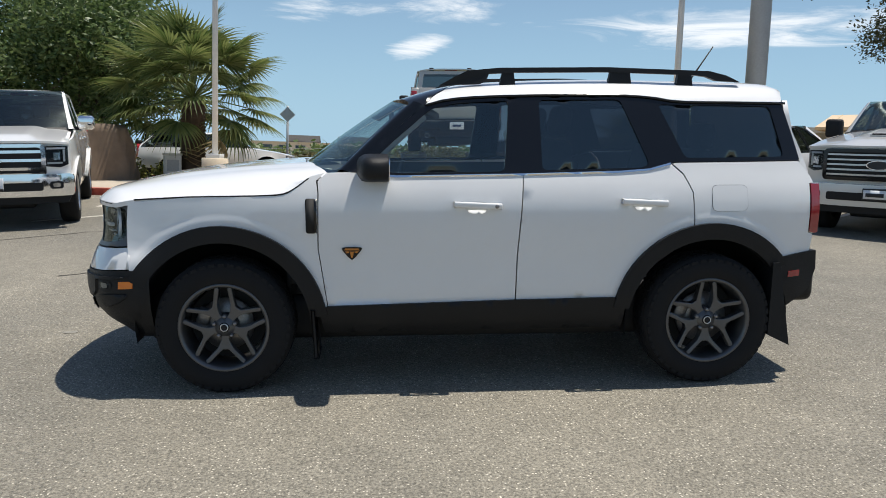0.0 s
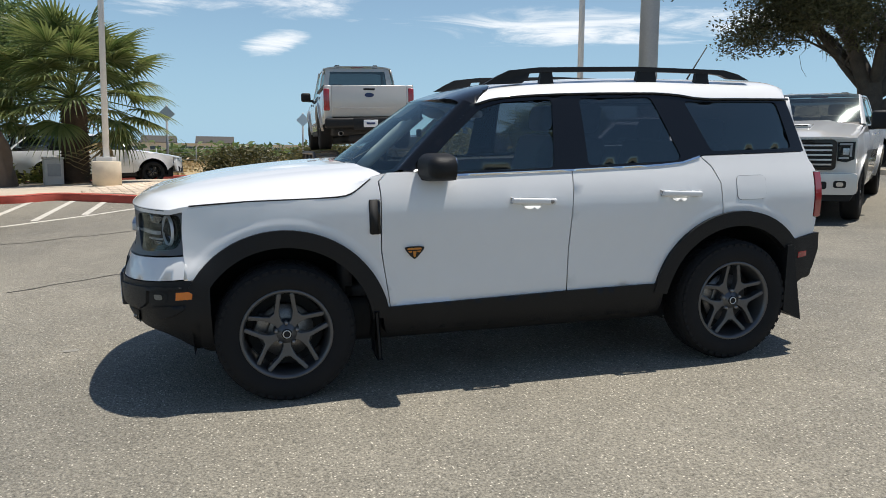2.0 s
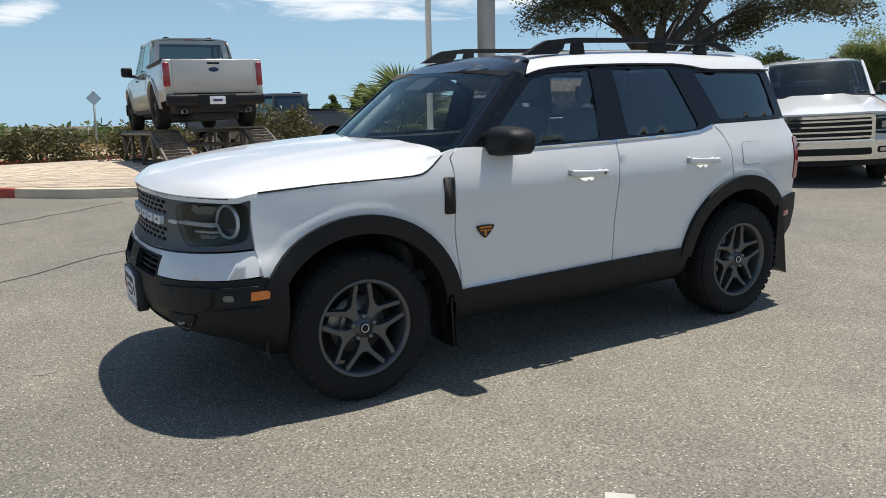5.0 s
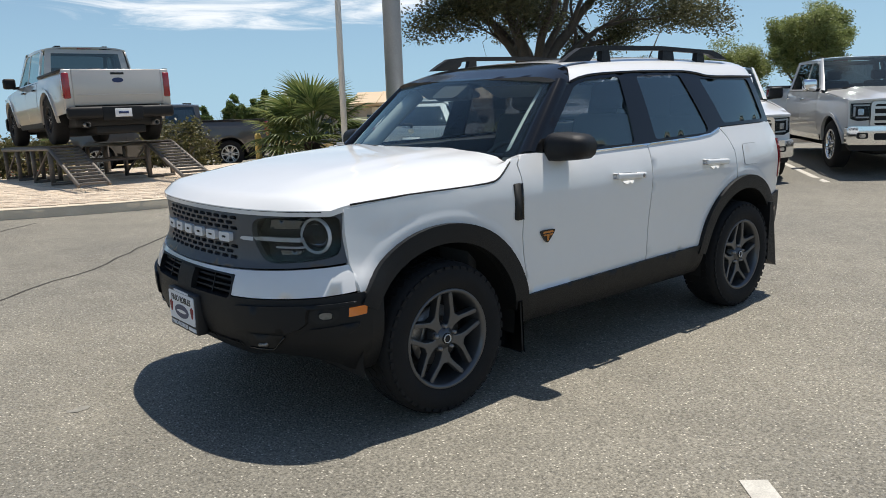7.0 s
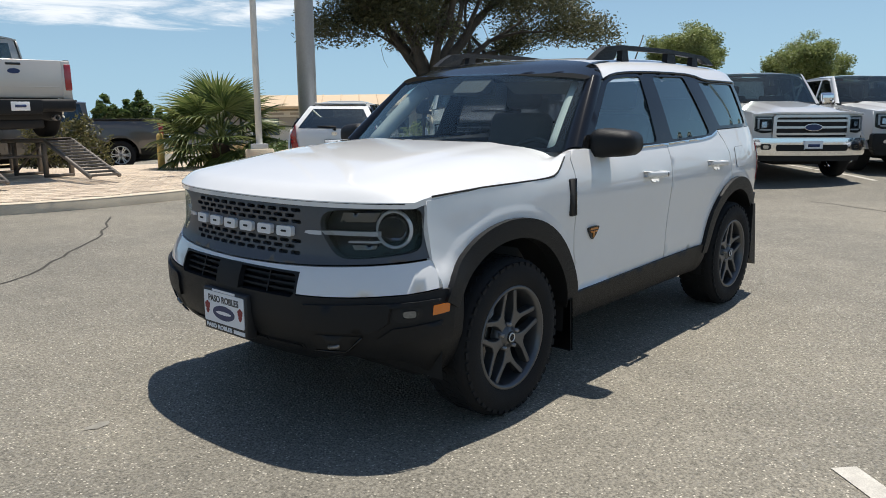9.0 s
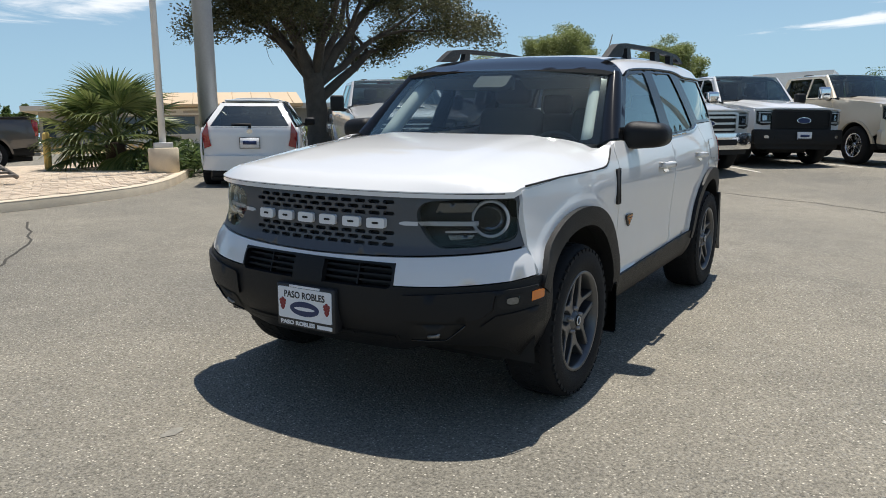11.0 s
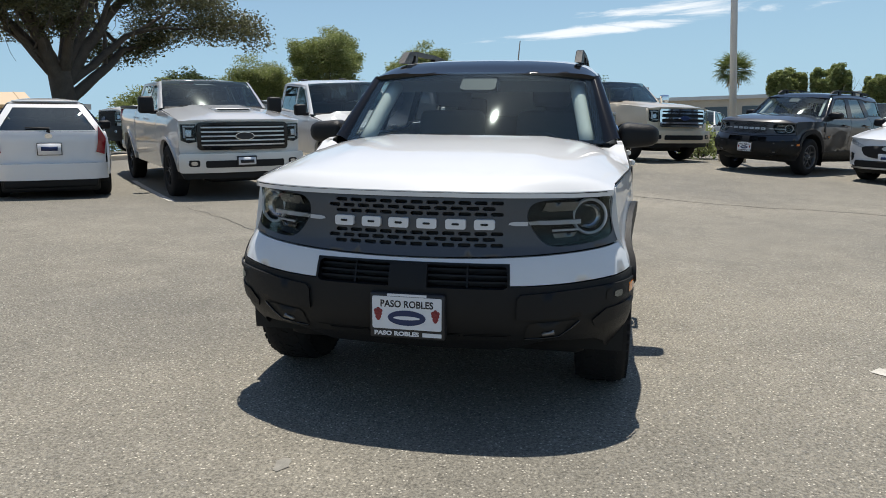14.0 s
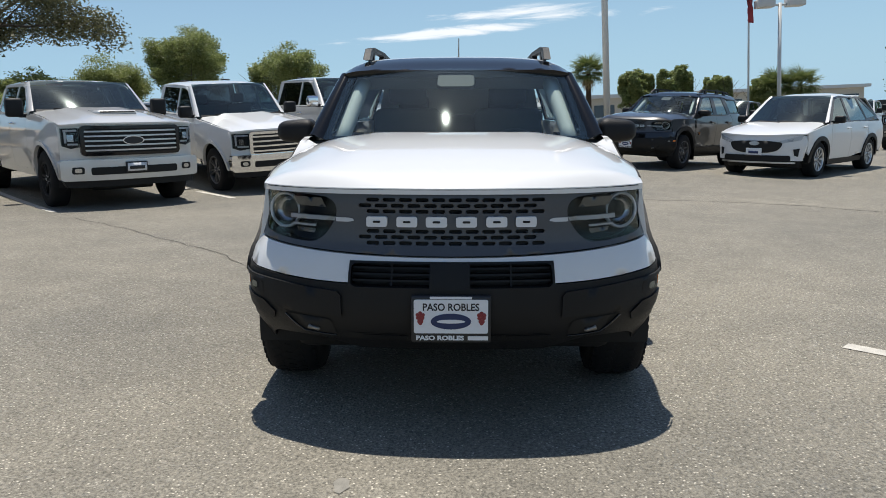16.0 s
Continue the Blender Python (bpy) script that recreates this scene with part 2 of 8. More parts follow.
GLOSSBLACK = material("gloss_black_paint", (0.006, 0.0065, 0.0075), rough=0.1, spec=0.45, scale=3, vary=0.1)
CLADDING = material("black_moulded_plastic", (0.011, 0.0115, 0.0125), rough=0.5, spec=0.25, scale=6, vary=0.12, bump=0.25, fine=900)
GUNMETAL = material("gunmetal_painted_metal", (0.105, 0.108, 0.113), rough=0.3, metal=0.6, scale=5, vary=0.08)
GRILLEGREY = material("charcoal_grille_paint", (0.072, 0.077, 0.086), rough=0.4, metal=0.1, scale=5, vary=0.06)
RUBBER = material("tyre_rubber", (0.011, 0.011, 0.0115), rough=0.85, spec=0.3, scale=8, vary=0.2, bump=0.3, fine=300)
DARK = material("black_void_plastic", (0.006, 0.006, 0.006), rough=0.7)
CHROME = material("chrome", (0.85, 0.86, 0.87), rough=0.08, metal=1.0)
SATIN = material("satin_aluminium", (0.55, 0.56, 0.57), rough=0.3, metal=1.0)
STEEL = material("worn_steel", (0.28, 0.27, 0.26), rough=0.45, metal=0.9, scale=8, vary=0.3)
ORANGE = material("amber_lens", (0.75, 0.19, 0.01), rough=0.15, coat=1.0)
BADGEORANGE = material("burnt_orange_enamel", (0.55, 0.2, 0.03), rough=0.3)
REDLENS = material("red_lens", (0.28, 0.012, 0.015), rough=0.15, coat=1.0)
LETTERWHITE = material("white_letter_plastic", (0.72, 0.72, 0.72), rough=0.4)
LAMPINNER = material("lamp_reflector", (0.5, 0.52, 0.55), rough=0.12, metal=1.0)
LAMPDARK = material("lamp_black_bezel", (0.009, 0.010, 0.012), rough=0.35, spec=0.25)
LAMPCHROME = material("smoked_chrome", (0.16, 0.17, 0.18), rough=0.16, metal=1.0)
LIGHTGUIDE = material("frosted_light_guide", (0.54, 0.56, 0.58), rough=0.25, coat=0.5)
TRIMLIGHT = material("light_grey_interior_trim", (0.55, 0.56, 0.54), rough=0.7, scale=20, vary=0.05)
TRIMGREY = material("grey_interior_cloth", (0.16, 0.165, 0.17), rough=0.85, scale=20, vary=0.08)
TRIMDARK = material("dark_interior_trim", (0.05, 0.051, 0.054), rough=0.7, scale=20, vary=0.1)
SEATCLOTH = material("charcoal_seat_cloth", (0.10, 0.101, 0.105), rough=0.85, scale=30, vary=0.2, bump=0.3)
GLASSCLEAR = glass("windscreen_glass", (0.86, 0.95, 0.93), rough=0.03, gloss=0.62, least=0.07)
# dark teal tint stands in for the opaque reflections in these panes
GLASSTEAL = glass("teal_reflection_glass", (0.34, 0.42, 0.41), rough=0.05, gloss=0.7, least=0.10)
GLASSFRONT = glass("front_window_glass", (0.80, 0.86, 0.86), least=0.10)
GLASSDARK = glass("privacy_glass", (0.17, 0.18, 0.20), least=0.11)
LENS = glass("clear_lens", (0.80, 0.82, 0.84), gloss=0.5, least=0.04)
PLATEWHITE = material("plate_white", (0.75, 0.76, 0.78), rough=0.4)
PLATEBLUE = material("plate_blue", (0.012, 0.028, 0.10), rough=0.4)
PLATERED = material("plate_maroon", (0.25, 0.03, 0.03), rough=0.5)
INK = material("black_print", (0.02, 0.02, 0.022), rough=0.5)
CONCRETE = material("concrete", (0.62, 0.53, 0.40), rough=0.9, scale=3, vary=0.22, bump=0.5, fine=160)
KERBRED = material("worn_red_kerb_paint", (0.42, 0.075, 0.05), rough=0.75, scale=5, vary=0.3, bump=0.4, fine=120)
PAVER = material("sand_joints", (0.46, 0.39, 0.30), rough=0.9, scale=1.2, vary=0.22, bump=0.4, fine=120)
GALV = material("grey_painted_pole", (0.38, 0.395, 0.41), rough=0.5, metal=0.3, scale=2, vary=0.1)
POLEWHITE = material("white_painted_pole", (0.62, 0.62, 0.6), rough=0.5, scale=3, vary=0.08)
ROADPAINT = material("worn_white_road_paint", (0.52, 0.49, 0.43), rough=0.85, scale=14, vary=0.28, bump=0.5, fine=140)
TAR = material("crack_sealing_tar", (0.07, 0.066, 0.058), rough=0.95, spec=0.2, scale=8, vary=0.2)
PATCHPALE = material("pale_asphalt_scar", (0.25, 0.235, 0.20), rough=0.9, scale=40, vary=0.3)
SOIL = material("dry_soil_mulch", (0.16, 0.115, 0.075), rough=0.95, scale=4, vary=0.35, bump=1.0, fine=60)
BARK = material("grey_brown_bark", (0.10, 0.082, 0.065), rough=0.9, scale=5, vary=0.35, bump=1.0, fine=45)
PALMTRUNK = material("fibrous_palm_trunk", (0.065, 0.045, 0.03), rough=0.95, scale=6, vary=0.4, bump=1.0, fine=50)
DRYGRASS = material("dry_grass_field", (0.40, 0.30, 0.16), rough=0.95, scale=0.12, vary=0.3, fine=3)
LEAFOAK = leaf_material("oak_leaves", (0.055, 0.062, 0.030), (0.17, 0.165, 0.08))
LEAFGREEN = leaf_material("broad_green_leaves", (0.15, 0.19, 0.06), (0.36, 0.40, 0.15))
LEAFDARK = leaf_material("dark_green_leaves", (0.06, 0.108, 0.033), (0.18, 0.24, 0.085))
LEAFPALM = leaf_material("palm_fronds", (0.075, 0.115, 0.03), (0.22, 0.25, 0.085))
LEAFDRY = leaf_material("dry_palm_fronds", (0.28, 0.2, 0.09), (0.42, 0.32, 0.16))
LEAFHEDGE = leaf_material("hedge_leaves", (0.05, 0.06, 0.02), (0.16, 0.14, 0.055))
LEAFYELLOW = leaf_material("yellow_shrub_leaves", (0.16, 0.17, 0.03), (0.35, 0.33, 0.08))


# ---- mesh helpers ----
from mathutils.geometry import delaunay_2d_cdt


def part(name, bm, mat, parent=None, label="", smooth=True):
    """Links a bmesh as one mesh object, under a thing or a part."""
    me = bpy.data.meshes.new(name)
    for f in bm.faces:
        f.smooth = smooth
    bm.to_mesh(me)
    bm.free()
    me.materials.append(mat)
    ob = new(name, me)
    ob.parent = parent
    if label:
        ob["label"] = label
    return ob


def thing(name, m, label, category, group="", kind=""):
    ob = new(name)
    ob.empty_display_size = 0.2
    ob.matrix_basis = m
    return tagged(ob, label, category, group, kind)


def inside(u, v, poly):
    hit, j = False, len(poly) - 1
    for i in range(len(poly)):
        (ax, ay), (bx, by) = poly[i], poly[j]
        if (ay > v) != (by > v) and u < (bx - ax) * (v - ay) / (by - ay) + ax:
            hit = not hit
        j = i
    return hit


def dense(poly, step):
    out = []
    for i, a in enumerate(poly):
        b = poly[(i + 1) % len(poly)]
        n = max(1, int(math.hypot(b[0] - a[0], b[1] - a[1]) / step + 0.5))
        out += [(a[0] + (b[0] - a[0]) * k / n, a[1] + (b[1] - a[1]) * k / n) for k in range(n)]
    return out


def smooth_line(pts, rounds=2, closed=False):
    """Rounds the corners of a line by cutting them."""
    for _ in range(rounds):
        out = []
        n = len(pts)
        for i in range(n if closed else n - 1):
            a, b = pts[i], pts[(i + 1) % n]
            out += [tuple(p * 0.75 + q * 0.25 for p, q in zip(a, b)), tuple(p * 0.25 + q * 0.75 for p, q in zip(a, b))]
        pts = out if closed else [pts[0], *out, pts[-1]]
    return pts


def round_corners(pts, r, n=4):
    """The outline with each corner rounded by about r."""
    out = []
    for i, p in enumerate(pts):
        a, b = Vector(pts[i - 1]), Vector(pts[(i + 1) % len(pts)])
        c = Vector(p)
        da, db = min(r, (a - c).length * 0.45), min(r, (b - c).length * 0.45)
        u, v = c + (a - c).normalized() * da, c + (b - c).normalized() * db
        out += [tuple(u.lerp(c, t).lerp(c.lerp(v, t), t)) for t in [k / n for k in range(n + 1)]]
    return out


def sheet(poly, fn, lip=(0, 0, 0), step=0.06, holes=(), out=None, extra=()):
    """A curved panel: a flat outline (with holes), filled with small faces and laid on the surface fn(u, v). Its rims turn in by lip."""
    rings = [dense(poly, step)] + [dense(h, step) for h in holes]
    pts, edges = [], []
    for r in rings:
        k = len(pts)
        pts += r
        edges += [(k + i, k + (i + 1) % len(r)) for i in range(len(r))]
    us, vs = [p[0] for p in pts], [p[1] for p in pts]
    edge_pts = np.array(pts)
    nu, nv = int((max(us) - min(us)) / step) + 1, int((max(vs) - min(vs)) / step) + 1
    near = [p for p in extra if inside(p[0], p[1], rings[0])]
    near = [p for p in near if np.min(np.hypot(edge_pts[:, 0] - p[0], edge_pts[:, 1] - p[1])) > 0.01]
    if near:
        pts += near
        edge_pts = np.array(pts)
    for i in range(nu + 1):
        for j in range(nv + 1):
            u, v = min(us) + (i + 0.5 * (j % 2)) * step, min(vs) + j * step
            if inside(u, v, rings[0]) and not any(inside(u, v, h) for h in rings[1:]):
                if np.min(np.hypot(edge_pts[:, 0] - u, edge_pts[:, 1] - v)) > step * 0.55:
                    pts.append((u, v))
    co, _, tris, *_ = delaunay_2d_cdt([Vector(p) for p in pts], edges, [], 0, 1e-5)
    bm = bmesh.new()
    vert = [bm.verts.new(fn(c[0], c[1])) for c in co]
    for t in tris:
        c = [sum(co[i][k] for i in t) / len(t) for k in (0, 1)]
        if inside(c[0], c[1], rings[0]) and not any(inside(c[0], c[1], h) for h in rings[1:]):
            try:
                bm.faces.new([vert[i] for i in t])
            except ValueError:
                pass
    for v in [v for v in bm.verts if not v.link_faces]:
        bm.verts.remove(v)
    bm.normal_update()
    if out is not None:
        tot = sum((f.normal * f.calc_area() for f in bm.faces), Vector())
        if tot.dot(Vector(out)) < 0:
            bmesh.ops.reverse_faces(bm, faces=bm.faces[:])
    if any(lip):
        rim = [e for e in bm.edges if e.is_boundary]
        got = bmesh.ops.extrude_edge_only(bm, edges=rim)["geom"]
        for v in got:
            if isinstance(v, bmesh.types.BMVert):
                v.co += Vector(lip)
        for e in rim:
            e.smooth = False
    return bm


def lathe(profile, n=32, axis="y", arc=360.0, closed=False):
    """Turns a profile of (radius, along) about an axis."""
    bm = bmesh.new()
    rows = []
    full = arc >= 360
    for i in range(n if full else n + 1):
        a = radians(arc) * i / n
        c, s = math.cos(a), math.sin(a)
        if axis == "y":
            rows.append([bm.verts.new((r * c, h, r * s)) for r, h in profile])
        elif axis == "x":
            rows.append([bm.verts.new((h, r * c, r * s)) for r, h in profile])
        else:
            rows.append([bm.verts.new((r * c, r * s, h)) for r, h in profile])
    for i in range(len(rows) if full else len(rows) - 1):
        p, q = rows[i], rows[(i + 1) % len(rows)]
        for j in range(len(profile) if closed else len(profile) - 1):
            k = (j + 1) % len(profile)
            bm.faces.new((p[j], p[k], q[k], q[j]))
    bmesh.ops.remove_doubles(bm, verts=bm.verts, dist=1e-5)
    bmesh.ops.recalc_face_normals(bm, faces=bm.faces)
    return bm


def box(x0, y0, z0, x1, y1, z1, bevel=0.0, seg=2, m=None, bm=None):
    bm = bm or bmesh.new()
    got = bmesh.ops.create_cube(bm, size=1.0)["verts"]
    for v in got:
        v.co = Vector(((x0 + x1) / 2 + v.co.x * (x1 - x0), (y0 + y1) / 2 + v.co.y * (y1 - y0), (z0 + z1) / 2 + v.co.z * (z1 - z0)))
    if bevel:
        es = list({e for v in got for e in v.link_edges})
        r = bmesh.ops.bevel(bm, geom=es, offset=bevel, segments=seg, affect="EDGES", profile=0.5)
        got = list({v for f in r["faces"] for v in f.verts} | {v for v in got if v.is_valid})
    if m is not None:
        bmesh.ops.transform(bm, matrix=m, verts=got)
    return bm


def tube(line, radius, n=8, bm=None, cap=True):
    """A round bar along a line of points; radius: one number, or one for each point."""
    bm = bm or bmesh.new()
    line = [Vector(p) for p in line]
    rows, side = [], None
    for i, p in enumerate(line):
        d = (line[min(i + 1, len(line) - 1)] - line[max(i - 1, 0)]).normalized()
        if side is None:
            side = d.cross(Vector((0, 0, 1)) if abs(d.z) < 0.9 else Vector((1, 0, 0))).normalized()
        side = (side - d * side.dot(d)).normalized()
        up = d.cross(side)
        r = radius[i] if isinstance(radius, (list, tuple)) else radius
        rows.append([bm.verts.new(p + (side * math.cos(2 * math.pi * k / n) + up * math.sin(2 * math.pi * k / n)) * r) for k in range(n)])
    for a, b in zip(rows, rows[1:]):
        for k in range(n):
            bm.faces.new((a[k], a[(k + 1) % n], b[(k + 1) % n], b[k]))
    if cap:
        bm.faces.new(rows[0][::-1])
        bm.faces.new(rows[-1])
    return bm


def prism(poly, a, b, place, bevel=0.0):
    """A flat outline given thickness: place(u, v, w) puts it in space, with w from a to b."""
    bm = bmesh.new()
    lo, hi = [bm.verts.new(place(u, v, a)) for u, v in poly], [bm.verts.new(place(u, v, b)) for u, v in poly]
    bm.faces.new(lo[::-1])
    top = bm.faces.new(hi)
    for i in range(len(poly)):
        j = (i + 1) % len(poly)
        bm.faces.new((lo[i], lo[j], hi[j], hi[i]))
    bmesh.ops.recalc_face_normals(bm, faces=bm.faces)
    if bevel:
        bmesh.ops.bevel(bm, geom=list(top.edges), offset=bevel, segments=2, affect="EDGES", profile=0.5)
    return bm


def rounded(x0, y0, x1, y1, r, n=4):
    out = []
    for cx, cy, a0 in ((x1 - r, y1 - r, 0), (x0 + r, y1 - r, 90), (x0 + r, y0 + r, 180), (x1 - r, y0 + r, 270)):
        out += [(cx + r * math.cos(radians(a0 + 90 * k / n)), cy + r * math.sin(radians(a0 + 90 * k / n))) for k in range(n + 1)]
    return out


def lettering(name, text, size, mat, parent, m, extrude=0.002, width=None, label="", bold=0.0):
    """Text in the built-in font, as a mesh, width metres wide if given."""
    cu = bpy.data.curves.new(name, "FONT")
    cu.body, cu.size, cu.extrude, cu.align_x, cu.align_y, cu.offset = text, size, extrude, "CENTER", "CENTER", bold
    cu.resolution_u = 3
    ob = bpy.data.objects.new(name, cu)
    me = bpy.data.meshes.new_from_object(ob)
    bpy.data.objects.remove(ob)
    bpy.data.curves.remove(cu)
    me.name = name
    xs = [v.co.x for v in me.vertices]
    k = width / (max(xs) - min(xs)) if width else 1.0
    me.transform(m @ Matrix.Diagonal((k, 1, 1, 1)))
    me.materials.clear()
    me.materials.append(mat)
    out = new(name, me)
    out.parent = parent
    if label:
        out["label"] = label
    return out


def lerp_table(pts, v):
    """A smooth curve through (v, value) pairs."""
    if v <= pts[0][0]:
        return pts[0][1]
    for (a, p), (b, q) in zip(pts, pts[1:]):
        if v <= b:
            t = (v - a) / (b - a)
            return p + (q - p) * t
    return pts[-1][1]


def spline_table(pts):
    """A smooth curve (Catmull-Rom) through (v, value) pairs, as a function."""
    xs, ys = [p[0] for p in pts], [p[1] for p in pts]

    def f(v):
        v = min(max(v, xs[0]), xs[-1])
        i = 0
        while i < len(xs) - 2 and v > xs[i + 1]:
            i += 1
        h = xs[i + 1] - xs[i]
        t = (v - xs[i]) / h
        m0 = (ys[i + 1] - ys[i - 1]) / (xs[i + 1] - xs[i - 1]) * h if i else (ys[1] - ys[0])
        m1 = (ys[i + 2] - ys[i]) / (xs[i + 2] - xs[i]) * h if i + 2 < len(xs) else (ys[i + 1] - ys[i])
        return (2 * t**3 - 3 * t**2 + 1) * ys[i] + (t**3 - 2 * t**2 + t) * m0 + (-2 * t**3 + 3 * t**2) * ys[i + 1] + (t**3 - t**2) * m1
    return f


# ---- wheels ----
def alloy_wheel(parent, m, r_tyre=0.368, width=0.235, r_rim=0.232, style="split", rim_mat=None, side=-1, name="wheel", lugs=True, spin=0.0):
    """A wheel about its own hub: face towards side * y."""
    rim_mat = rim_mat or GUNMETAL
    w = new(name)
    w.parent, w.matrix_basis = parent, m @ pose(0, 0, 0, 0, spin, 0)
    s, h = side, width / 2
    k = r_tyre - r_rim
    prof = [(r_rim - 0.008, -h * 0.80), (r_rim + 0.016, -h * 0.97), (r_rim + k * 0.45, -h * 1.04), (r_rim + k * 0.72, -h * 1.0), (r_tyre - 0.018, -h * 0.90), (r_tyre - 0.003, -h * 0.76), (r_tyre, -h * 0.4),
            (r_tyre, h * 0.4), (r_tyre - 0.003, h * 0.76), (r_tyre - 0.018, h * 0.9), (r_rim + k * 0.72, h), (r_rim + k * 0.45, h * 1.04), (r_rim + 0.016, h * 0.97), (r_rim - 0.008, h * 0.8)]
    tyre = part("tyre", lathe(prof, 48), RUBBER, w, "black rubber all-terrain tyre")
    if lugs:
        bm = bmesh.new()
        for i in range(44):
            a = 2 * math.pi * i / 44
            for j, y in enumerate((-0.84, -0.42, 0.0, 0.42, 0.84)):
                off = (i + 0.5 * (j % 2)) * 2 * math.pi / 44
                edge = abs(y) > 0.8
                q = Matrix.Rotation(-off, 4, "Y") @ Matrix.Translation((r_tyre - (0.021 if edge else 0.0), y * h, 0)) @ Matrix.Rotation(radians(0 if edge else 25 if j % 2 else -20), 4, "X")
                box(-0.014, -h * 0.15, -0.016, 0.0025, h * 0.15, 0.016, m=q, bm=bm)
        part("tread", bm, RUBBER, tyre, smooth=False)
    yf = s * h * 0.86
    rim_prof = [(r_rim + 0.012, s * h * 0.90), (r_rim + 0.008, s * h * 0.97), (r_rim - 0.004, s * h * 0.95), (r_rim - 0.014, s * h * 0.78), (r_rim - 0.022, 0.0), (r_rim - 0.01, -s * h * 0.8)]
    rim = part("rim", lathe(rim_prof, 48), rim_mat, w, "alloy rim")
    if style == "split":
        spoke_n = 5
        half_arm = [(0.035, 0.024), (0.070, 0.021), (0.098, 0.031), (0.124, 0.047), (0.184, 0.108), (0.204, 0.098), (0.194, 0.083), (0.150, 0.040), (0.126, 0.014)]
        arm = [(u, -v) for u, v in half_arm] + half_arm[::-1]
    elif style == "twin":
        spoke_n = 6
        arm = [(0.04, -0.03), (0.10, -0.026), (r_rim - 0.012, -0.048), (r_rim - 0.008, -0.018), (0.13, -0.006), (0.13, 0.006), (r_rim - 0.008, 0.018), (r_rim - 0.012, 0.048), (0.10, 0.026), (0.04, 0.03)]
    else:
        spoke_n = 10
        arm = [(0.04, -0.012), (r_rim - 0.01, -0.018), (r_rim - 0.01, 0.018), (0.04, 0.012)]
    k2 = r_rim / 0.232
    arm = [(u * (k2 if u > 0.06 and u < r_rim - 0.02 else 1), v * k2) for u, v in arm]
    for i in range(spoke_n):
        a = 2 * math.pi * i / spoke_n - math.pi / 2

        def place(u, v, t, a=a):
            dish = 0.02 * (1 - (u / r_rim) ** 2)
            return (u * math.cos(a) - v * math.sin(a), yf - s * (t + dish), u * math.sin(a) + v * math.cos(a))
        part("spoke", prism(arm, 0.045, 0.0, place, bevel=0.005), rim_mat, rim, smooth=False)
    part("hub", lathe([(0.0, yf - s * 0.006), (0.03, yf - s * 0.006), (0.034, yf - s * 0.012), (0.062, yf - s * 0.022), (0.07, yf - s * 0.07)], 24), rim_mat, rim)
    part("centre_cap", lathe([(0.0, yf + s * 0.002), (0.024, yf + s * 0.002), (0.028, yf - s * 0.004)], 20), DARK, rim, "black centre cap with pale emblem")
    part("emblem", lathe([(0.017, yf + s * 0.002), (0.018, yf + s * 0.005), (0.022, yf + s * 0.005), (0.023, yf + s * 0.002)], 12), SATIN, rim)
    for i in range(5):
        a = 2 * math.pi * i / 5 + math.pi / 2
        bm = lathe([(0.0, yf - s * 0.002), (0.009, yf - s * 0.003), (0.011, yf - s * 0.03)], 8)
        bmesh.ops.translate(bm, verts=bm.verts, vec=(0.058 * math.cos(a), 0, 0.058 * math.sin(a)))
        part("lug_nut", bm, STEEL, rim)
    part("brake_disc", lathe([(0.05, s * 0.02), (0.145, s * 0.02), (0.147, s * 0.005), (0.05, s * 0.005)], 28), STEEL, w)
    bm = box(-0.05, -0.03, 0.09, 0.05, 0.05, 0.165, bevel=0.012, m=Matrix.Rotation(radians(-70), 4, "Y"))
    part("brake_caliper", bm, STEEL, w)
    # dark disc added behind the spokes, in place of the shade inside the wheel
    part("dark_spoke_backing", lathe([(0.0, -s * 0.03), (r_rim - 0.03, -s * 0.03)], 24), DARK, w)
    return w


# ---- compact boxy sport utility vehicle, nose to -x, left side to -y ----
FRONT_LINE = smooth_line([(-2.128, 0.0), (-2.124, 0.15), (-2.112, 0.30), (-2.087, 0.45), (-2.046, 0.58), (-1.990, 0.69), (-1.918, 0.79), (-1.848, 0.848), (-1.75, 0.889), (-1.62, 0.902)], 2)
FRONT_RUN = [0.0]
for p, q in zip(FRONT_LINE, FRONT_LINE[1:]):
    FRONT_RUN.append(FRONT_RUN[-1] + math.hypot(q[0] - p[0], q[1] - p[1]))
# where the nose ends and the wing begins, along the bow
A_END = next(r for r, p in zip(FRONT_RUN, FRONT_LINE) if p[0] > -1.822)
OFF = spline_table([(0.25, -0.09), (0.30, -0.06), (0.36, -0.01), (0.42, 0.045), (0.50, 0.078), (0.60, 0.086), (0.66, 0.080), (0.70, 0.066), (0.745, 0.045), (0.80, 0.012), (0.90, 0.0), (1.0, 0.0), (1.06, -0.012)])


